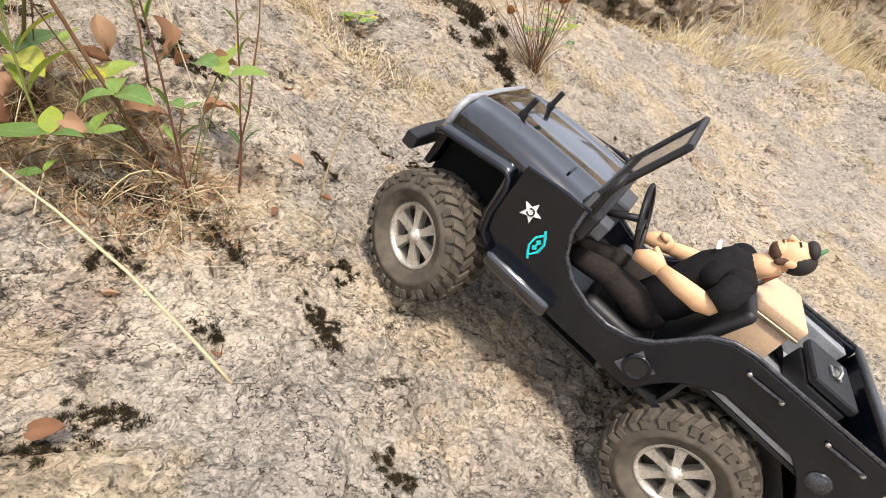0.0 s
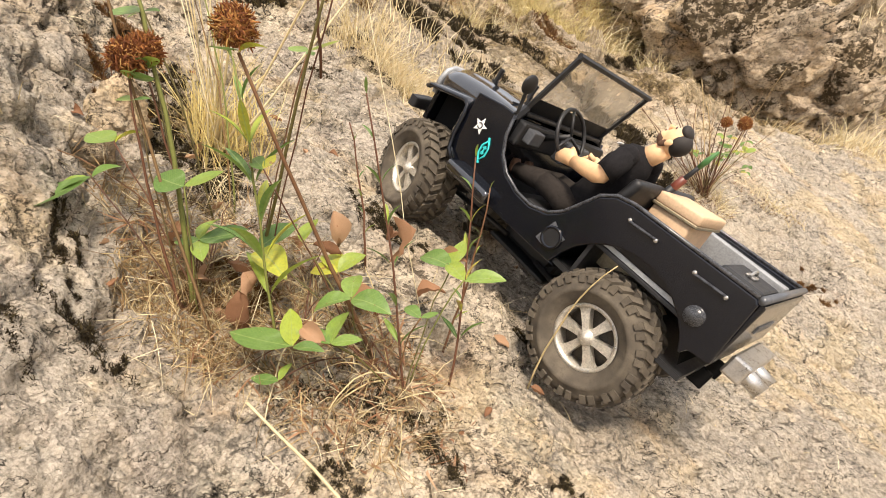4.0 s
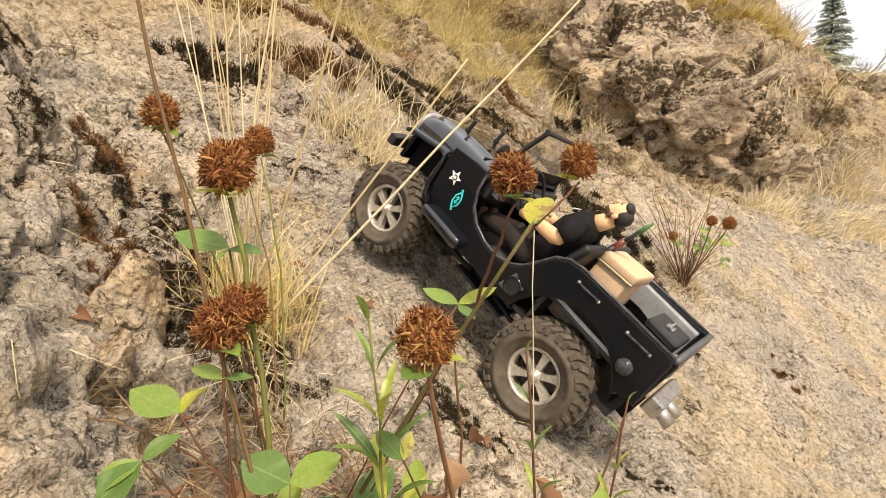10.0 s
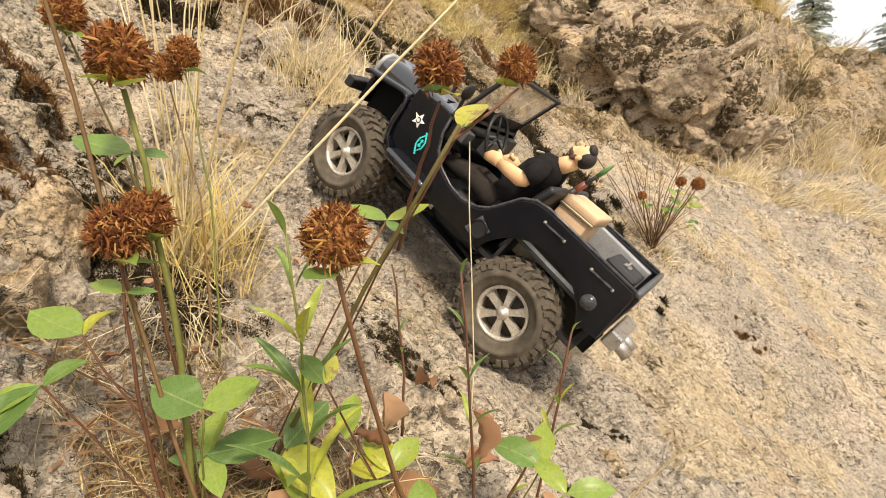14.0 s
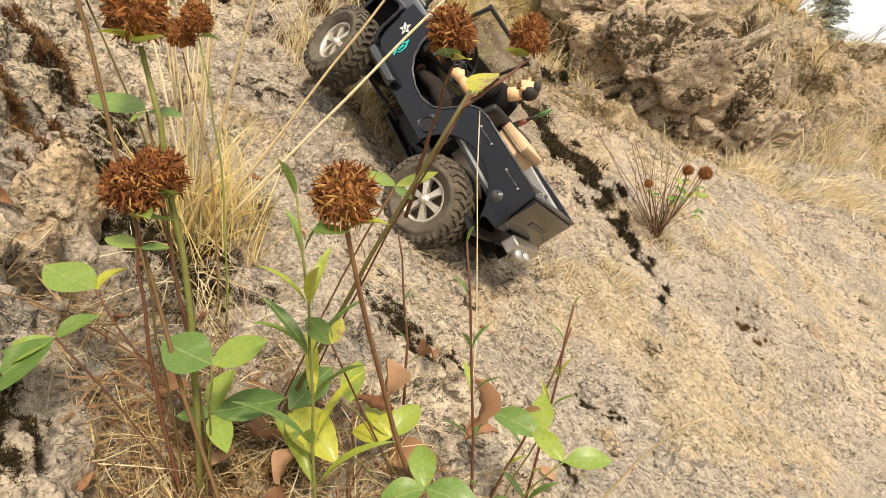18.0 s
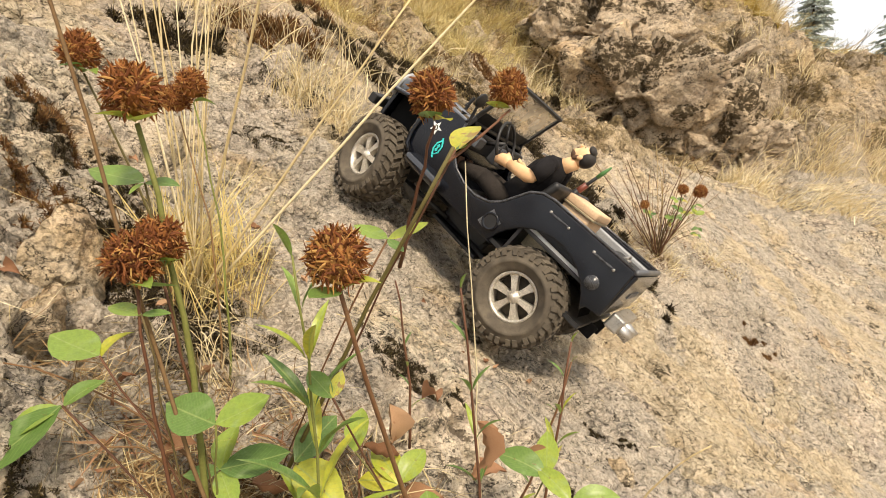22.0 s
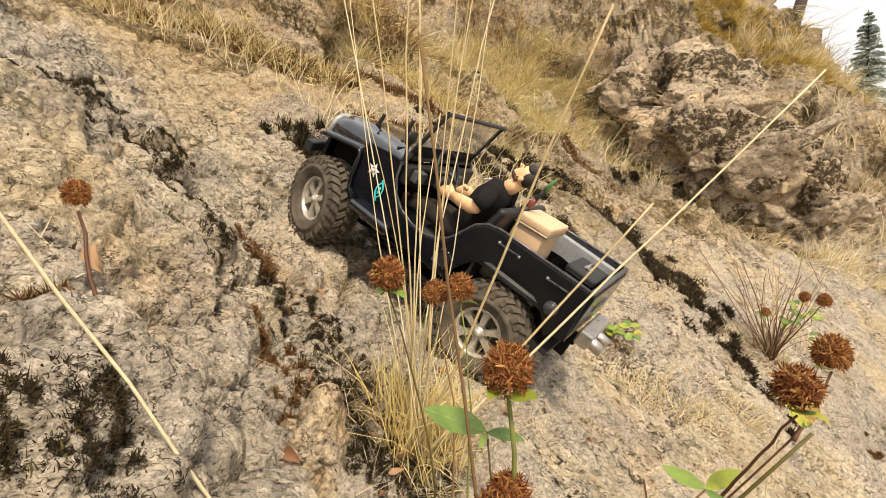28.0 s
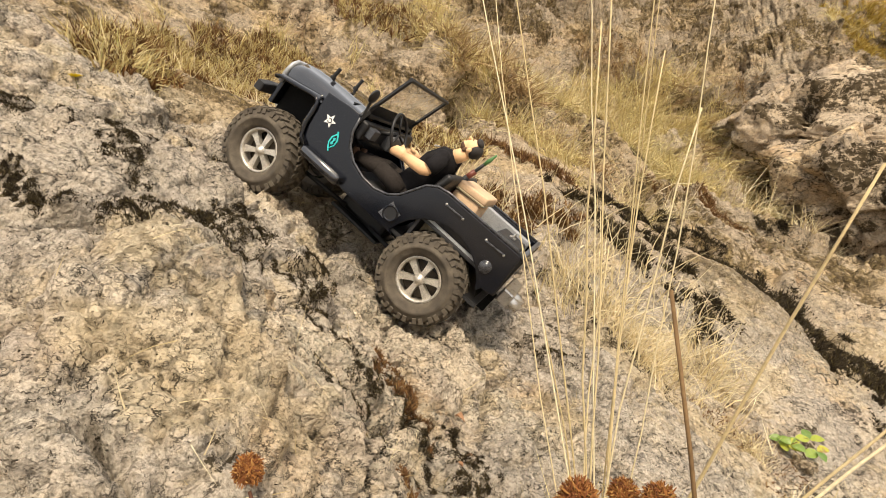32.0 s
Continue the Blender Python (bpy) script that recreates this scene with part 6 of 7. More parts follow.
def make_clovers():
    lab = "clover plant with dried brown flower heads and green leaves"
    g = "dry clover plants on the slope"
    # the tall plant beside the grass tuft
    c = Plant("clover_plant", lab, "clover", -0.386, 0.418, 1, g)
    c.stem((-0.373, 0.391, 1.243), 0.0022, (0.008, 0, 0))
    c.head((-0.373, 0.391, 1.256), 0.0135)
    c.stem((-0.383, 0.387, 1.166), 0.0013, (-0.006, 0, 0), REDSTEM)
    c.head((-0.383, 0.387, 1.180), 0.0135)
    c.stem((-0.376, 0.396, 1.172), 0.0012, (0.002, 0.004, 0), REDSTEM)
    c.head((-0.375, 0.397, 1.186), 0.0125)
    c.stem((-0.448, 0.472, 1.284), 0.0011, (0.01, 0, 0), start=(-0.43, 0.52, 1.05))
    c.head((-0.448, 0.472, 1.296), 0.0120)
    c.stem((-0.403, 0.513, 1.268), 0.0010, (0.008, 0, 0), start=(-0.415, 0.53, 1.05))
    c.head((-0.403, 0.513, 1.279), 0.0110, ruff=1)
    c.stem((-0.423, 0.530, 1.262), 0.0009, (0.01, 0, 0), REDSTEM, start=(-0.425, 0.54, 1.06))
    c.head((-0.423, 0.530, 1.273), 0.0105, ruff=0)
    c.sprig((-0.441, 0.399, 1.104), ((-0.464, 0.384, 1.095), (-0.427, 0.413, 1.113), (-0.467, 0.361, 1.082),), 0.50)
    c.sprig((-0.359, 0.394, 1.091), ((-0.388, 0.404, 1.099), (-0.334, 0.407, 1.098),), 0.74)
    c.sprig((-0.375, 0.422, 1.049), ((-0.335, 0.429, 1.053), (-0.395, 0.419, 1.048), (-0.376, 0.450, 1.066), (-0.360, 0.402, 1.037),), 0.50)
    c.sprig((-0.385, 0.410, 1.216), ((-0.421, 0.423, 1.224), (-0.389, 0.401, 1.211), (-0.365, 0.405, 1.214),), 0.40)
    c.sprig((-0.420, 0.404, 1.128), ((-0.455, 0.418, 1.136), (-0.412, 0.421, 1.138),), 0.55)
    c.sprig((-0.384, 0.388, 1.153), ((-0.406, 0.396, 1.157), (-0.370, 0.389, 1.153),), 0.35)
    # the plant with one round head
    c = Plant("clover_plant", lab, "clover", -0.262, 0.452, 2, g)
    c.stem((-0.279, 0.356, 1.166), 0.0020, (-0.004, 0.006, 0), REDSTEM)
    c.head((-0.279, 0.355, 1.179), 0.0135)
    c.sprig((-0.340, 0.446, 1.037), ((-0.318, 0.475, 1.054), (-0.305, 0.420, 1.022),), 0.55)
    c.sprig((-0.302, 0.449, 1.040), ((-0.302, 0.478, 1.057),), 0.50)
    c.sprig((-0.277, 0.455, 1.013), ((-0.305, 0.459, 1.016), (-0.296, 0.480, 1.028), (-0.260, 0.476, 1.026),), 0.55)
    c.sprig((-0.254, 0.422, 1.000), ((-0.259, 0.447, 1.015), (-0.283, 0.414, 0.996), (-0.221, 0.411, 0.994),), 0.58)
    c.sprig((-0.286, 0.385, 0.975), ((-0.301, 0.416, 0.993), (-0.341, 0.396, 0.981), (-0.262, 0.384, 0.974),), 0.42)
    c.sprig((-0.302, 0.388, 0.948), ((-0.299, 0.403, 0.957), (-0.325, 0.390, 0.949),), 0.40)
    c.sprig((-0.299, 0.400, 1.099), ((-0.316, 0.416, 1.109), (-0.296, 0.414, 1.108),), 0.45)
    # the leaning plant with a pair of heads
    c = Plant("clover_plant", lab, "clover", -0.358, 0.466, 3, g)
    c.stem((-0.228, 0.392, 1.222), 0.0017, (0.0, 0, 0.004), STEM)
    c.stem((-0.236, 0.390, 1.232), 0.0012, (0, 0, 0), REDSTEM, start=(-0.262, 0.43, 1.16))
    c.head((-0.236, 0.390, 1.245), 0.0112)
    c.stem((-0.197, 0.429, 1.240), 0.0011, (0, 0, 0), REDSTEM, start=(-0.232, 0.40, 1.215))
    c.head((-0.197, 0.429, 1.250), 0.0102, ruff=1)
    c.sprig((-0.266, 0.422, 1.177), ((-0.286, 0.434, 1.184), (-0.244, 0.431, 1.183), (-0.257, 0.411, 1.171),), 0.42)
    c.sprig((-0.227, 0.401, 1.221), ((-0.215, 0.425, 1.235), (-0.221, 0.405, 1.223),), 0.50)
    # low plant lower down the slope
    c = Plant("clover_plant", "low clover plant with green and yellowing leaves", "clover", -0.232, 0.447, 4, g)
    c.sprig((-0.263, 0.397, 0.973), ((-0.261, 0.427, 0.991), (-0.289, 0.409, 0.980), (-0.240, 0.401, 0.975),), 0.45)
    c.sprig((-0.182, 0.454, 1.014), ((-0.212, 0.471, 1.024), (-0.176, 0.480, 1.029),), 0.52)
    c.sprig((-0.170, 0.437, 1.007), ((-0.139, 0.439, 1.008), (-0.187, 0.458, 1.019),), 0.46)
    c.sprig((-0.199, 0.413, 0.986), ((-0.214, 0.424, 0.993), (-0.186, 0.416, 0.988),), 0.50)
    # reddish plant on the far side of the path
    c = Plant("clover_plant", "bunch of bare reddish clover stems with few leaves", "clover", 0.215, 1.315, 5, g)
    for k in range(34):
        t = c.base + Vector((c.r.gauss(0.01, 0.075), c.r.gauss(0, 0.04), c.r.uniform(0.06, 0.26)))
        path = c.stem(t, c.r.uniform(0.0006, 0.0012), (c.r.uniform(-0.015, 0.015), 0, c.r.uniform(-0.005, 0.01)), REDSTEM if k % 3 else BROWNSTRAW)
        if k % 3 == 0:
            side = c.base + path[5] + Vector((c.r.uniform(-0.04, 0.04), c.r.uniform(-0.02, 0.02), c.r.uniform(0.02, 0.06)))
            c.stem(side, 0.0006, (0, 0, 0), REDSTEM, start=c.base + path[5])
    for at, s in (((0.265, 1.21, 1.122), 0.014), ((0.235, 1.22, 1.128), 0.011), ((0.150, 1.20, 1.105), 0.009)):
        c.stem(at, 0.0016, (0.005, 0, 0), REDSTEM)
        c.head(at, s, ruff=0)
    for k in range(16):
        c.leaf(c.base + Vector((c.r.uniform(-0.03, 0.10), c.r.uniform(-0.05, 0.02), c.r.uniform(0.02, 0.13))), c.r.uniform(0.014, 0.022), count=c.r.choice((2, 3)))
    # small green plant on the right of the slab
    c = Plant("clover_plant", "small green clover seedling in a crack", "clover", -0.155, 1.095, 6, g)
    for k in range(5):
        c.leaf(c.base + Vector((c.r.uniform(-0.03, 0.03), c.r.uniform(-0.03, 0.01), c.r.uniform(0.015, 0.04))), 0.020)


def make_thin_plants():
    lab = "thin upright weed with narrow green leaves"
    for x, y, top, n, size, seed in ((-0.325, 0.425, (-0.312, 0.402, 1.175), 16, 0.050, 11), (-0.222, 0.440, (-0.229, 0.430, 1.146), 11, 0.028, 12), (-0.190, 0.475, (-0.160, 0.470, 1.096), 11, 0.026, 13), (-0.197, 0.507, (-0.154, 0.500, 1.070), 6, 0.016, 14), (-0.285, 0.520, (-0.275, 0.510, 1.135), 7, 0.014, 15)):
        c = Plant("thin_weed", lab, "weed", x, y, seed, "thin weeds")
        path = c.stem(top, 0.0012, (0.004, 0, 0), REDSTEM if seed > 11 else STEM)
        for k in range(n):
            u = 0.30 + 0.70 * k / (n - 1)
            i = min(len(path) - 1, int(u * (len(path) - 1)))
            a = 2.4 * k
            way = (math.cos(a), math.sin(a), 0.5 + 0.9 * u)
            shared("narrow_leaf", NARROW, c.root, aim(path[i], way, c.r.uniform(-20, 20), size * (1.15 - 0.65 * u ** 2)))


def make_straws():
    """Tall straws that rise from the tuft, each a part."""
    c = Plant("tall_grass", "tall bleached grass stalks rising from one tuft", "grass", -0.452, 0.572, 31)
    r = random.Random(77)
    for k in range(13):
        t = c.base + Vector((r.uniform(-0.07, 0.13), r.uniform(-0.06, 0.09), r.uniform(0.30, 0.72)))
        c.stem(t, r.uniform(0.0006, 0.0009), (r.uniform(-0.012, 0.012), 0, 0.0), STRAW, "straw")
    for top, low in (((-0.10, 0.60, 1.437), (-0.40, 0.595, 1.185)), ((-0.252, 0.555, 1.335), (-0.440, 0.560, 1.185)), ((-0.292, 0.50, 1.468), (-0.430, 0.53, 1.25))):
        c.stem(top, 0.0014, (0, 0, 0.0), STRAW, "straw")
    c = Plant("bent_straw", "thick pale straw leaning over the rock", "straw", -0.478, 0.385, 32)
    c.stem((-0.545, 0.27, 1.385), 0.0010, (0, 0, 0), STRAW, "straw")
    c.stem((-0.569, 0.360, 1.345), 0.0013, (0, 0, 0.004), REDSTEM, "stem", (-0.54, 0.335, 1.255))
    c.head((-0.569, 0.360, 1.353), 0.0065, 30, 0)
    for at in ((-0.563, 0.361, 1.33), (-0.552, 0.358, 1.285)):
        shared("withered_leaf", WITHERED[0], c.root, aim(c.local(at), (0.2, -0.3, -0.8), 30, 0.014))
    c = Plant("bent_straw", "thick brown dead stalk standing by the clover", "straw", -0.362, 0.405, 33)
    c.stem((-0.408, 0.380, 1.42), 0.0013, (-0.006, 0, 0), BROWNSTRAW, "straw")
    c = Plant("bent_straw", "long pale straw arching over the slab", "straw", -0.160, 0.315, 34)
    c.stem((-0.268, 0.300, 0.975), 0.0013, (0.006, 0, 0.008), STRAW, "straw")
    c = Plant("bent_straw", "nodding pale grass stalk beside the tyre track", "straw", -0.135, 0.52, 35)
    c.stem((-0.055, 0.50, 1.0), 0.0010, (0, 0, 0.018), STRAW, "straw")
    c = Plant("bent_straw", "thin upright straw beside the slab", "straw", -0.218, 0.501, 36)
    c.stem((-0.222, 0.43, 1.215), 0.0006, (0, 0, 0), STRAW, "straw")


def make_dead_leaves():
    r = random.Random(5)
    lab = "curled withered brown leaf caught on the slope"
    for u, v, size, way in ((-0.345, 0.425, 0.040, (0.3, -0.3, 0.6)), (-0.285, 0.475, 0.036, (0.9, 0.0, 0.1)), (-0.235, 0.515, 0.026, (0.8, 0.1, 0.3)), (-0.272, 0.56, 0.028, (0.5, -0.5, 0.4)), (-0.252, 0.252, 0.026, (1.0, 0.1, 0.0)), (-0.35, 0.46, 0.03, (-0.5, -0.5, 0.3)), (-0.39, 0.44, 0.028, (0.4, -0.5, 0.3))):
        p = ground_point(np.array([u]), np.array([v]))[0]
        ob = shared("dead_leaf", r.choice(WITHERED), None, aim((p[0], p[1], p[2] + 0.006), way, r.uniform(-60, 60), size))
        tagged(ob, "large folded brown dead leaf under the clover", "dead leaf", "dead leaves on the slope")
    for at, size, way in (((-0.222, 0.450, 1.056), 0.034, (0.15, 0, -1)), ((-0.279, 0.466, 1.062), 0.030, (0.1, 0, -1)), ((-0.272, 0.47, 1.055), 0.026, (-0.1, 0.1, -1)), ((-0.373, 0.425, 0.995), 0.026, (0.2, 0, -1)),
                          ((-0.30, 0.462, 1.035), 0.024, (0.7, 0, -0.5)), ((-0.33, 0.43, 1.02), 0.024, (-0.5, -0.2, -0.5)), ((-0.40, 0.445, 1.055), 0.026, (-0.8, 0, -0.2)), ((-0.195, 0.468, 1.02), 0.022, (1, 0, -0.1)),
                          ((-0.285, 0.40, 0.985), 0.022, (0.6, -0.2, -0.3))):
        ob = shared("dead_leaf", r.choice(WITHERED), None, aim(at, way, r.uniform(-60, 60), size))
        tagged(ob, lab, "dead leaf", "dead leaves on the slope")
    for k in range(34):
        x, y = r.uniform(-0.62, -0.12), r.uniform(0.33, 0.75)
        ob = shared("dead_leaf", r.choice(WITHERED), None, aim((x, y, gz(x, y) + 0.004), (r.uniform(-1, 1), r.uniform(-1, 1), r.uniform(-0.4, 0.3)), r.uniform(-40, 40), r.uniform(0.008, 0.018)))
        tagged(ob, "small dry leaf scrap lying on the rock", "dead leaf", "dead leaves on the slope")


def make_dead_stalks():
    """Old red-brown stalks that sprawl from the foot of the clover."""
    for x, y, n, seed, lab in ((-0.238, 0.449, 26, 51, "sprawling red-brown dead stalks at the clover's foot"), (-0.31, 0.445, 16, 52, "sprawling red-brown dead stalks beside the clover"), (-0.40, 0.455, 16, 53, "sprawling brown dead stalks below the grass tuft")):
        n //= 2
        c = Plant("dead_stalks", lab, "dead plant", x, y, seed)
        for k in range(n):
            a = c.r.uniform(110, 290) if seed == 51 else c.r.uniform(0, 360)
            far = c.r.uniform(0.03, 0.11)
            gx, gy = x + far * math.cos(radians(a)), y + far * 0.7 * math.sin(radians(a))
            c.stem((gx, gy, gz(gx, gy) + c.r.uniform(0.002, 0.03)), c.r.uniform(0.0005, 0.0009), (0, 0, c.r.uniform(0.004, 0.02)), REDSTEM if c.r.random() < 0.7 else STRAW, "stalk")


def make_yellow_flower():
    c = Plant("yellow_flower", "small yellow flower on a thin stalk", "flower", -1.10, 0.735, 61)
    top = c.base + Vector((0.004, 0.0, 0.035))
    c.stem(top, 0.0007, (0.004, 0, 0), STEM)
    petal = leaflet_mesh("petal", 1.0, 0.42, 0.2, 0.3, YELLOW, 9)
    for k in range(10):
        a = radians(36 * k)
        shared("petal", petal, c.root, aim(c.local(top), (math.cos(a), math.sin(a), 0.35), 0, 0.010))


make_dead_stalks()
make_yellow_flower()
make_clovers()
make_thin_plants()
make_straws()
make_dead_leaves()

# ---- trees beyond the ridge ----


def fir(x, y, tall, seed, wide=0.26):
    r = random.Random(seed)
    z0 = gz(x, y)
    root = tagged(empty("fir_tree", Matrix.Translation((x, y, z0))), "tall fir tree beyond the ridge, paled grey-green for haze", "fir tree", "firs beyond the ridge")
    part("trunk", tube([(0, 0, -0.3), (0, 0, tall * 0.5), (0, 0, tall)], [tall * 0.018, tall * 0.010, tall * 0.002], 8), BARK, root)
    base, way, length, bend = [], [], [], []
    whorls = 46
    for k in range(whorls):
        u = k / whorls
        h = tall * (0.06 + 0.94 * u)
        reach = tall * wide * (1 - u) ** 0.85 * r.uniform(0.75, 1.15) + 0.12
        for b in range(9):
            a = r.uniform(0, 6.28)
            d = Vector((math.cos(a), math.sin(a), r.uniform(-0.05, 0.25) - 0.25 * (1 - u))).normalized()
            for q in range(11):
                s = (q + 0.5) / 11
                p = d * reach * s + Vector((0, 0, h - 0.15 * reach * s * s))
                for sd in (-1, 1):
                    base.append(p)
                    way.append((d * 0.7 + sd * d.cross(Vector((0, 0, 1))) * 0.8 + Vector((0, 0, r.uniform(-0.55, 0.05)))).normalized())
                    length.append(reach * 0.30 * (1.15 - s) + 0.10)
                    bend.append((0, 0, -0.25))
    me = blades_mesh("crown", np.array([b[:] for b in base]), np.array([w[:] for w in way]), np.array(length), np.array(bend), np.full(len(base), tall * 0.012), HAZY_FIR, 2)
    ob = new("crown", me)
    ob.parent = root
    return root


def bare_tree(x, y, tall, seed):
    r = random.Random(seed)
    root = tagged(empty("bare_tree", Matrix.Translation((x, y, gz(x, y)))), "bare leafless tree with fine grey twigs", "bare tree", "bare trees beyond the ridge")
    limbs, twigs = bmesh.new(), bmesh.new()

    def grow(p, d, length, rad, depth):
        q = p + d * length
        add_tube(limbs if depth < 2 else twigs, [p, p.lerp(q, 0.5) + Vector((r.uniform(-1, 1), r.uniform(-1, 1), 0)) * length * 0.06, q], [rad, rad * 0.8, rad * 0.55], 5, False)
        if depth < 5:
            for _ in range(3 if depth < 4 else 2):
                nd = (d + Vector((r.uniform(-1, 1), r.uniform(-1, 1), r.uniform(-0.2, 0.7))) * 0.62).normalized()
                grow(p.lerp(q, r.uniform(0.55, 1.0)), nd, length * r.uniform(0.55, 0.78), rad * 0.5, depth + 1)
    grow(Vector((0, 0, -0.2)), Vector((0, 0, 1)), tall * 0.34, tall * 0.018, 0)
    part("trunk", limbs, BARK, root)
    part("twigs", twigs, BARK, root)
    return root


fir(26.4, 40.5, 12.6, 1, 0.23)
fir(33.5, 41.0, 15.2, 2)
fir(38.5, 46.0, 17.0, 3)
bare_tree(23.0, 44.0, 13.0, 1)
bare_tree(29.6, 42.0, 11.5, 2)
bare_tree(20.0, 40.0, 13.0, 3)


def leaning_trunk():
    x, y = 2.85, 6.3
    z = gz(x, y)
    root = tagged(empty("leaning_tree", Matrix.Translation((x, y, z))), "dark leaning tree trunk on top of the grassy bank", "tree")
    part("trunk", tube([(-0.1, 0, -0.3), (0.02, 0, 0.1), (0.22, 0.02, 0.7), (0.42, 0.05, 1.5), (0.7, 0.1, 3.2), (0.8, 0.1, 5.0)], [0.10, 0.07, 0.055, 0.05, 0.04, 0.025], 10), BARK, root)
    for a, b in (((0.42, 0.05, 1.5), (1.5, 0.2, 1.25)), ((0.6, 0.1, 2.6), (-0.3, 0.4, 3.4)), ((0.2, 0.02, 0.7), (1.0, -0.1, 0.62))):
        part("branch", tube(curve_between(a, b, (0, 0, 0.1), 6), [0.025, 0.02, 0.016, 0.012, 0.009, 0.005], 6), BARK, root)


leaning_trunk()


def far_woods():
    """A belt of trees across the valley, its colour paled for haze."""
    r = np.random.RandomState(9)
    n = 2600
    a = np.radians(r.uniform(8, 78, n))
    d = r.uniform(55, 85, n)
    x, y = d * np.sin(a), d * np.cos(a)
    base = np.stack([x, y, ground_z(x, y) + r.rand(n) * 2.5], 1)
    way = r.normal(size=(n, 3)) * 0.5 + np.array((0, 0, 1.0))
    way /= np.linalg.norm(way, axis=1)[:, None]
    me = blades_mesh("far_woods", base, way, r.uniform(1.5, 4.5, n), r.normal(size=(n, 3)) * 0.2, r.uniform(1.0, 2.2, n), HAZY_FIR, 2)
    tagged(new("far_woods", me), "belt of trees across the valley, paled grey-green for haze", "woods", kind="stuff")


far_woods()

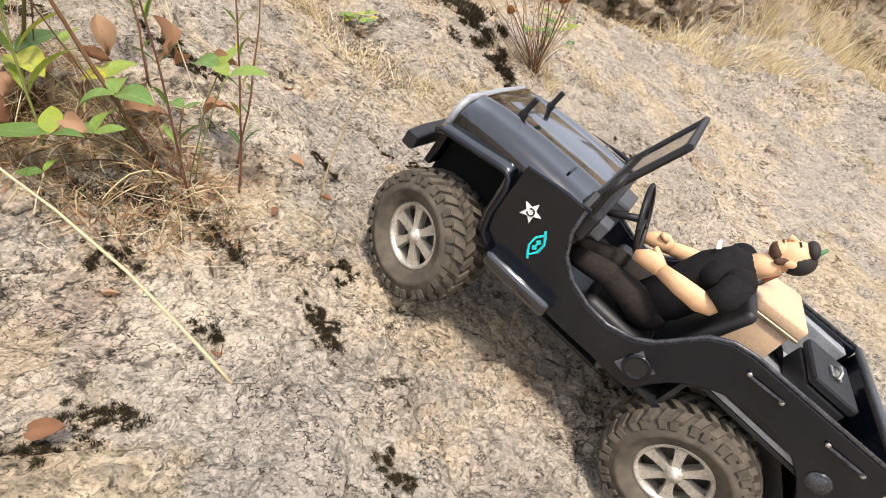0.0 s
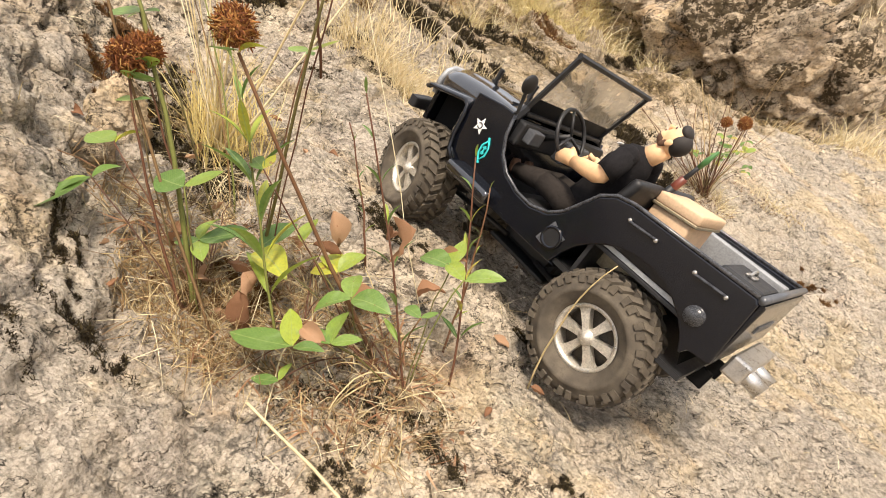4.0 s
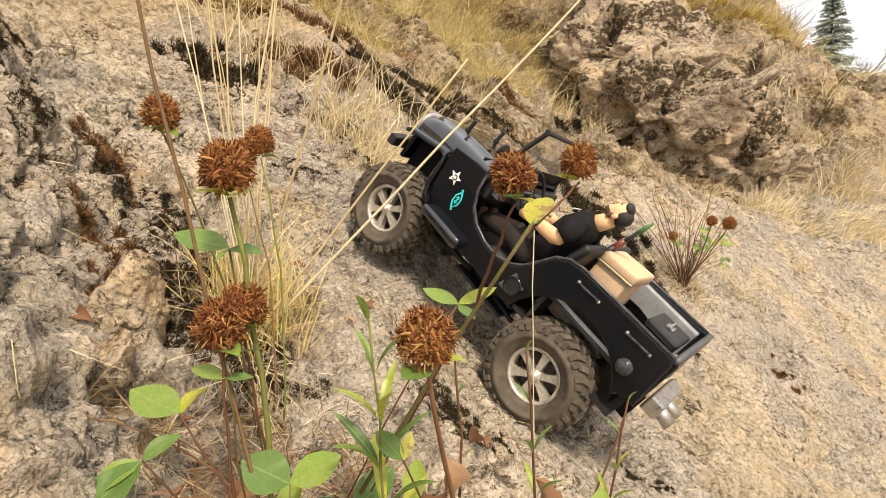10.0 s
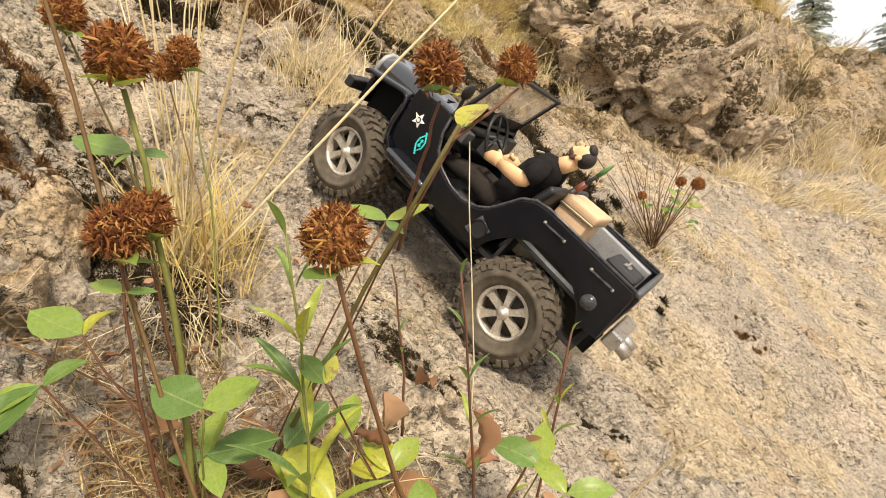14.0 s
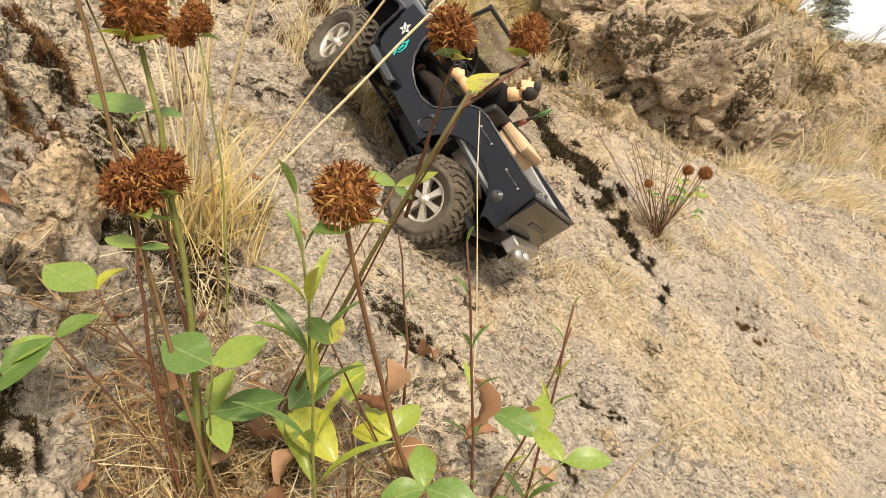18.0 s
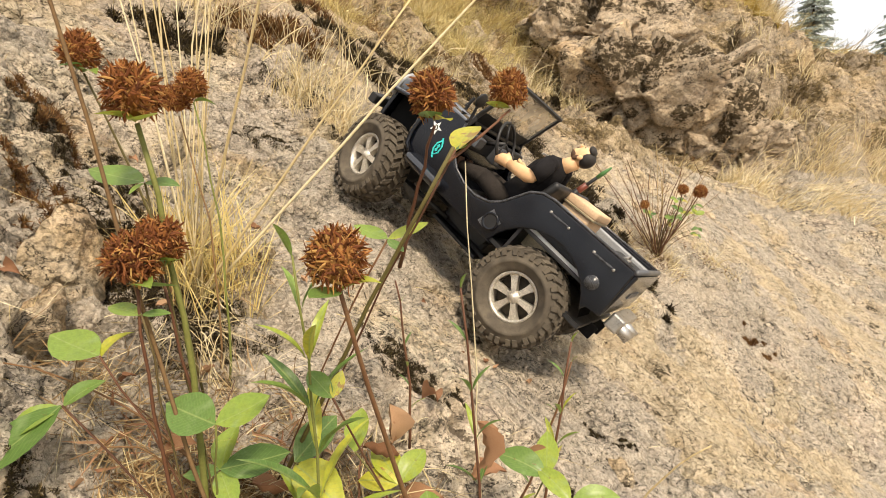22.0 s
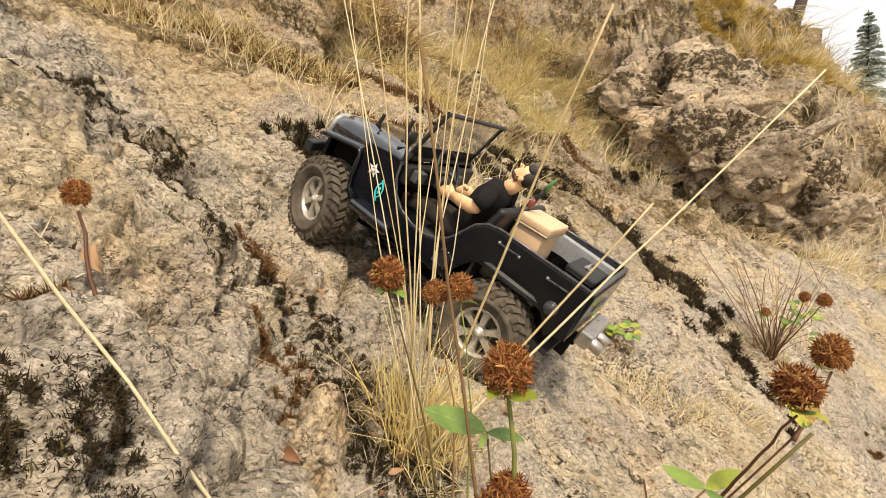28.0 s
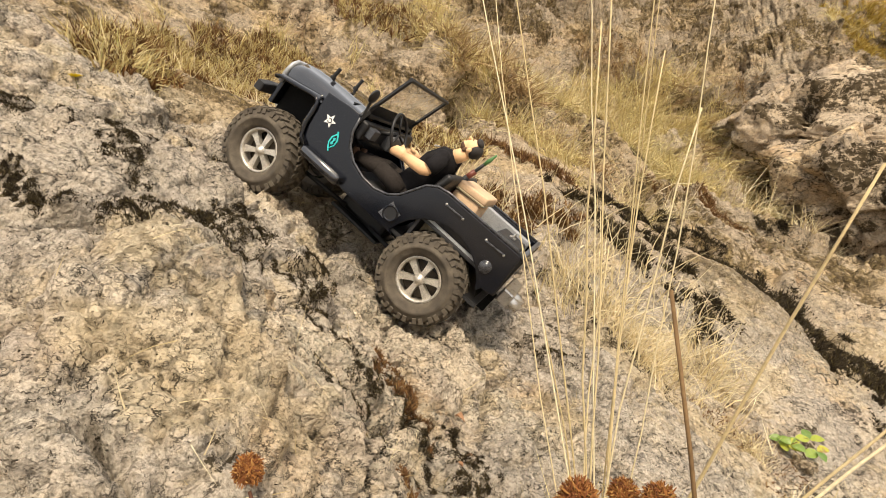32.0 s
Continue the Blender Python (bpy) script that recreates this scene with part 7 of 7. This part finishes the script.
# ---- movement ----
# the jeep: seconds, place of its middle, turn
JEEP_ROWS = [
    (0, 0.1098, 0.4668, 0.7682, 0.28, -40.27, 150.99),
    (0.5, 0.0776, 0.4845, 0.8003, 0.56, -40.40, 153.35),
    (1, 0.0485, 0.4991, 0.8282, 5.67, -40.57, 152.22),
    (1.5, 0.0145, 0.5306, 0.8642, 8.27, -41.10, 148.92),
    (2, -0.0093, 0.5549, 0.8916, 11.13, -41.24, 144.43),
    (2.5, -0.0494, 0.5909, 0.9058, 13.84, -38.07, 139.70),
    (4.5, -0.1519, 0.6846, 1.0173, 13.25, -35.44, 142.48),
    (5, -0.1805, 0.7106, 1.0425, 13.63, -34.28, 142.14),
    (5.5, -0.2076, 0.7393, 1.0794, 18.80, -37.74, 139.26),
    (6, -0.2433, 0.7593, 1.0982, 12.42, -39.89, 139.11),
    (6.5, -0.2367, 0.7770, 1.0932, 12.28, -39.40, 137.88),
    (7, -0.2366, 0.7860, 1.0932, 11.92, -40.68, 139.56),
    (7.5, -0.2306, 0.7912, 1.0976, 10.60, -41.19, 139.98),
    (8, -0.2312, 0.7958, 1.0978, 11.33, -41.54, 140.30),
    (8.5, -0.2259, 0.7994, 1.0921, 11.39, -40.34, 138.83),
    (9, -0.2292, 0.8040, 1.0952, 12.25, -40.61, 139.87),
    (9.5, -0.2298, 0.8040, 1.1025, 11.84, -41.35, 139.58),
    (10, -0.2294, 0.8096, 1.1094, 12.08, -41.89, 139.21),
    (10.5, -0.2267, 0.8140, 1.1102, 11.54, -42.27, 139.91),
    (11, -0.2291, 0.8200, 1.1126, 11.61, -42.50, 141.26),
    (11.5, -0.2262, 0.8182, 1.1094, 10.47, -42.59, 142.19),
    (12, -0.2245, 0.8163, 1.1063, 11.71, -42.51, 142.10),
    (12.5, -0.2271, 0.8207, 1.1074, 10.80, -43.36, 144.42),
    (13, -0.2268, 0.8223, 1.1107, 12.46, -42.81, 143.37),
    (13.5, -0.2233, 0.8252, 1.1065, 9.81, -42.60, 144.64),
    (14, -0.2269, 0.8305, 1.1108, 9.87, -42.29, 145.04),
    (14.5, -0.2251, 0.8378, 1.1087, 11.51, -41.72, 143.34),
    (15, -0.2277, 0.8478, 1.1152, 17.04, -40.78, 138.60),
    (15.5, -0.2486, 0.8883, 1.1483, 20.97, -39.39, 138.60),
    (17.5, -0.3218, 0.9510, 1.2146, 14.25, -49.57, 138.04),
    (18, -0.2964, 0.9457, 1.1984, 28.98, -49.88, 131.23),
    (18.5, -0.2983, 0.9392, 1.1875, 27.71, -47.56, 135.39),
    (19, -0.2813, 0.9348, 1.1801, 22.63, -44.93, 135.93),
    (19.5, -0.2453, 0.9043, 1.1463, 22.84, -40.43, 137.52),
    (20, -0.2315, 0.8932, 1.1313, 20.44, -40.09, 139.66),
    (20.5, -0.2346, 0.8881, 1.1379, 23.32, -42.46, 138.68),
    (21, -0.2329, 0.8863, 1.1327, 21.33, -40.43, 139.56),
    (21.5, -0.2261, 0.8776, 1.1281, 19.04, -41.86, 140.07),
    (22, -0.2146, 0.8781, 1.1191, 16.52, -41.11, 141.48),
    (22.5, -0.1856, 0.8537, 1.0862, 13.15, -39.68, 143.72),
    (23, -0.1852, 0.8519, 1.0861, 12.56, -39.53, 143.09),
    (23.5, -0.1976, 0.8586, 1.1021, 14.46, -41.18, 143.12),
    (24, -0.2031, 0.8593, 1.1064, 11.67, -42.79, 147.75),
    (24.5, -0.2305, 0.8599, 1.1319, 13.35, -45.77, 149.92),
    (26.5, -0.3618, 0.8541, 1.2032, -4.37, -36.49, 170.69),
    (27, -0.3999, 0.8578, 1.2320, -6.59, -39.29, 173.42),
    (27.5, -0.4333, 0.8553, 1.2496, -3.31, -37.65, 164.71),
    (28, -0.4667, 0.8528, 1.2671, -0.45, -35.65, 156.33),
    (28.5, -0.4929, 0.8605, 1.2892, 1.56, -34.97, 151.94),
    (29, -0.5190, 0.8682, 1.3112, 3.48, -34.16, 147.62),
    (29.5, -0.5678, 0.8827, 1.3488, 3.92, -37.55, 153.82),
    (30, -0.6104, 0.8962, 1.3870, 3.84, -38.71, 160.93),
    (30.5, -0.6502, 0.9010, 1.4142, 6.98, -43.10, 164.50),
    (31, -0.7010, 0.9033, 1.4500, 4.70, -47.13, 169.68),
    (31.5, -0.7398, 0.8971, 1.4701, 2.95, -46.81, 174.66),
    (32, -0.7569, 0.8917, 1.4819, -5.05, -44.83, -176.12),
]
# wheels: seconds, steering to the right in degrees, lift of the front and of the rear hubs
WHEEL_ROWS = [
    (0, 19.0, -0.0025, 0.0074),
    (1, 21.7, -0.0037, 0.0117),
    (2, 28.7, 0.0051, 0.0055),
    (5, 8.0, -0.0053, 0.0125),
    (6, 3.0, -0.0070, 0.0077),
    (7, 0.6, -0.0059, 0.0068),
    (8, 0.7, -0.0040, 0.0069),
    (9, -0.9, -0.0048, 0.0085),
    (11, 0.3, -0.0052, 0.0064),
    (13, -1.9, -0.0025, 0.0100),
    (15, 8.0, -0.0049, 0.0117),
    (15.5, 1.9, -0.0032, 0.0131),
    (17.5, 20.0, -0.0039, 0.0083),
    (18, 18.0, -0.0055, 0.0050),
    (19, 18.0, -0.0061, 0.0114),
    (20, 17.0, 0.0003, 0.0106),
    (21, 18.0, -0.0002, 0.0100),
    (22, 18.0, -0.0024, 0.0117),
    (23, -9.2, 0.0020, 0.0089),
    (24, -9.5, -0.0012, 0.0094),
    (26.5, 17.3, -0.0018, 0.0139),
    (27, 20.0, -0.0015, 0.0077),
    (28, 20.0, 0.0064, 0.0098),
    (29, 12.4, 0.0139, -0.0103),
    (30, -0.7, 0.0067, 0.0046),
    (31, 16.0, -0.0024, 0.0077),
    (32, 4.4, -0.0043, 0.0170),
]


def motions():
    rows = [(t, pose(x, y, z, a, b, c)) for t, x, y, z, a, b, c in JEEP_ROWS]
    for thing in (JEEP, DOLL, CASE, TOOLBOX, RIFLE):
        walk(thing, rows)
    # wheels roll as far as the jeep has gone along its own heading
    ts = [r[0] for r in rows]
    roll, rolled = 0.0, [0.0]
    for (t0, m0), (t1, m1) in zip(rows, rows[1:]):
        ahead = (m0.to_3x3() @ Vector((1, 0, 0)) + m1.to_3x3() @ Vector((1, 0, 0))).normalized()
        roll += (m1.translation - m0.translation).dot(ahead) / 0.058
        rolled.append(roll)
    dense = sorted(set(ts) | {3.0, 3.5, 4.0, 16.0, 16.5, 17.0, 25.0, 25.5, 26.0})
    rolled = [float(a) for a in np.interp(dense, ts, rolled)]
    wt = [w[0] for w in WHEEL_ROWS]
    for key, wheel in WHEELS.items():
        front, left = key[0] == "f", key[1] == "l"
        out = []
        for t, turned in zip(dense, rolled):
            steer = np.interp(t, wt, [w[1] for w in WHEEL_ROWS]) if front else 0.0
            lift = np.interp(t, wt, [w[2 if front else 3] for w in WHEEL_ROWS])
            x = 0.138 if front else -0.136
            m = pose(x, 0.062 if left else -0.062, lift, 0, 0, -steer) @ pose(0, 0.018 if left else -0.018, 0)
            m = m @ Matrix.Rotation(turned, 4, "Y")
            if not left:
                m = m @ pose(0, 0, 0, 0, 0, 180)
            out.append((t, m))
        walk(wheel, out)


motions()
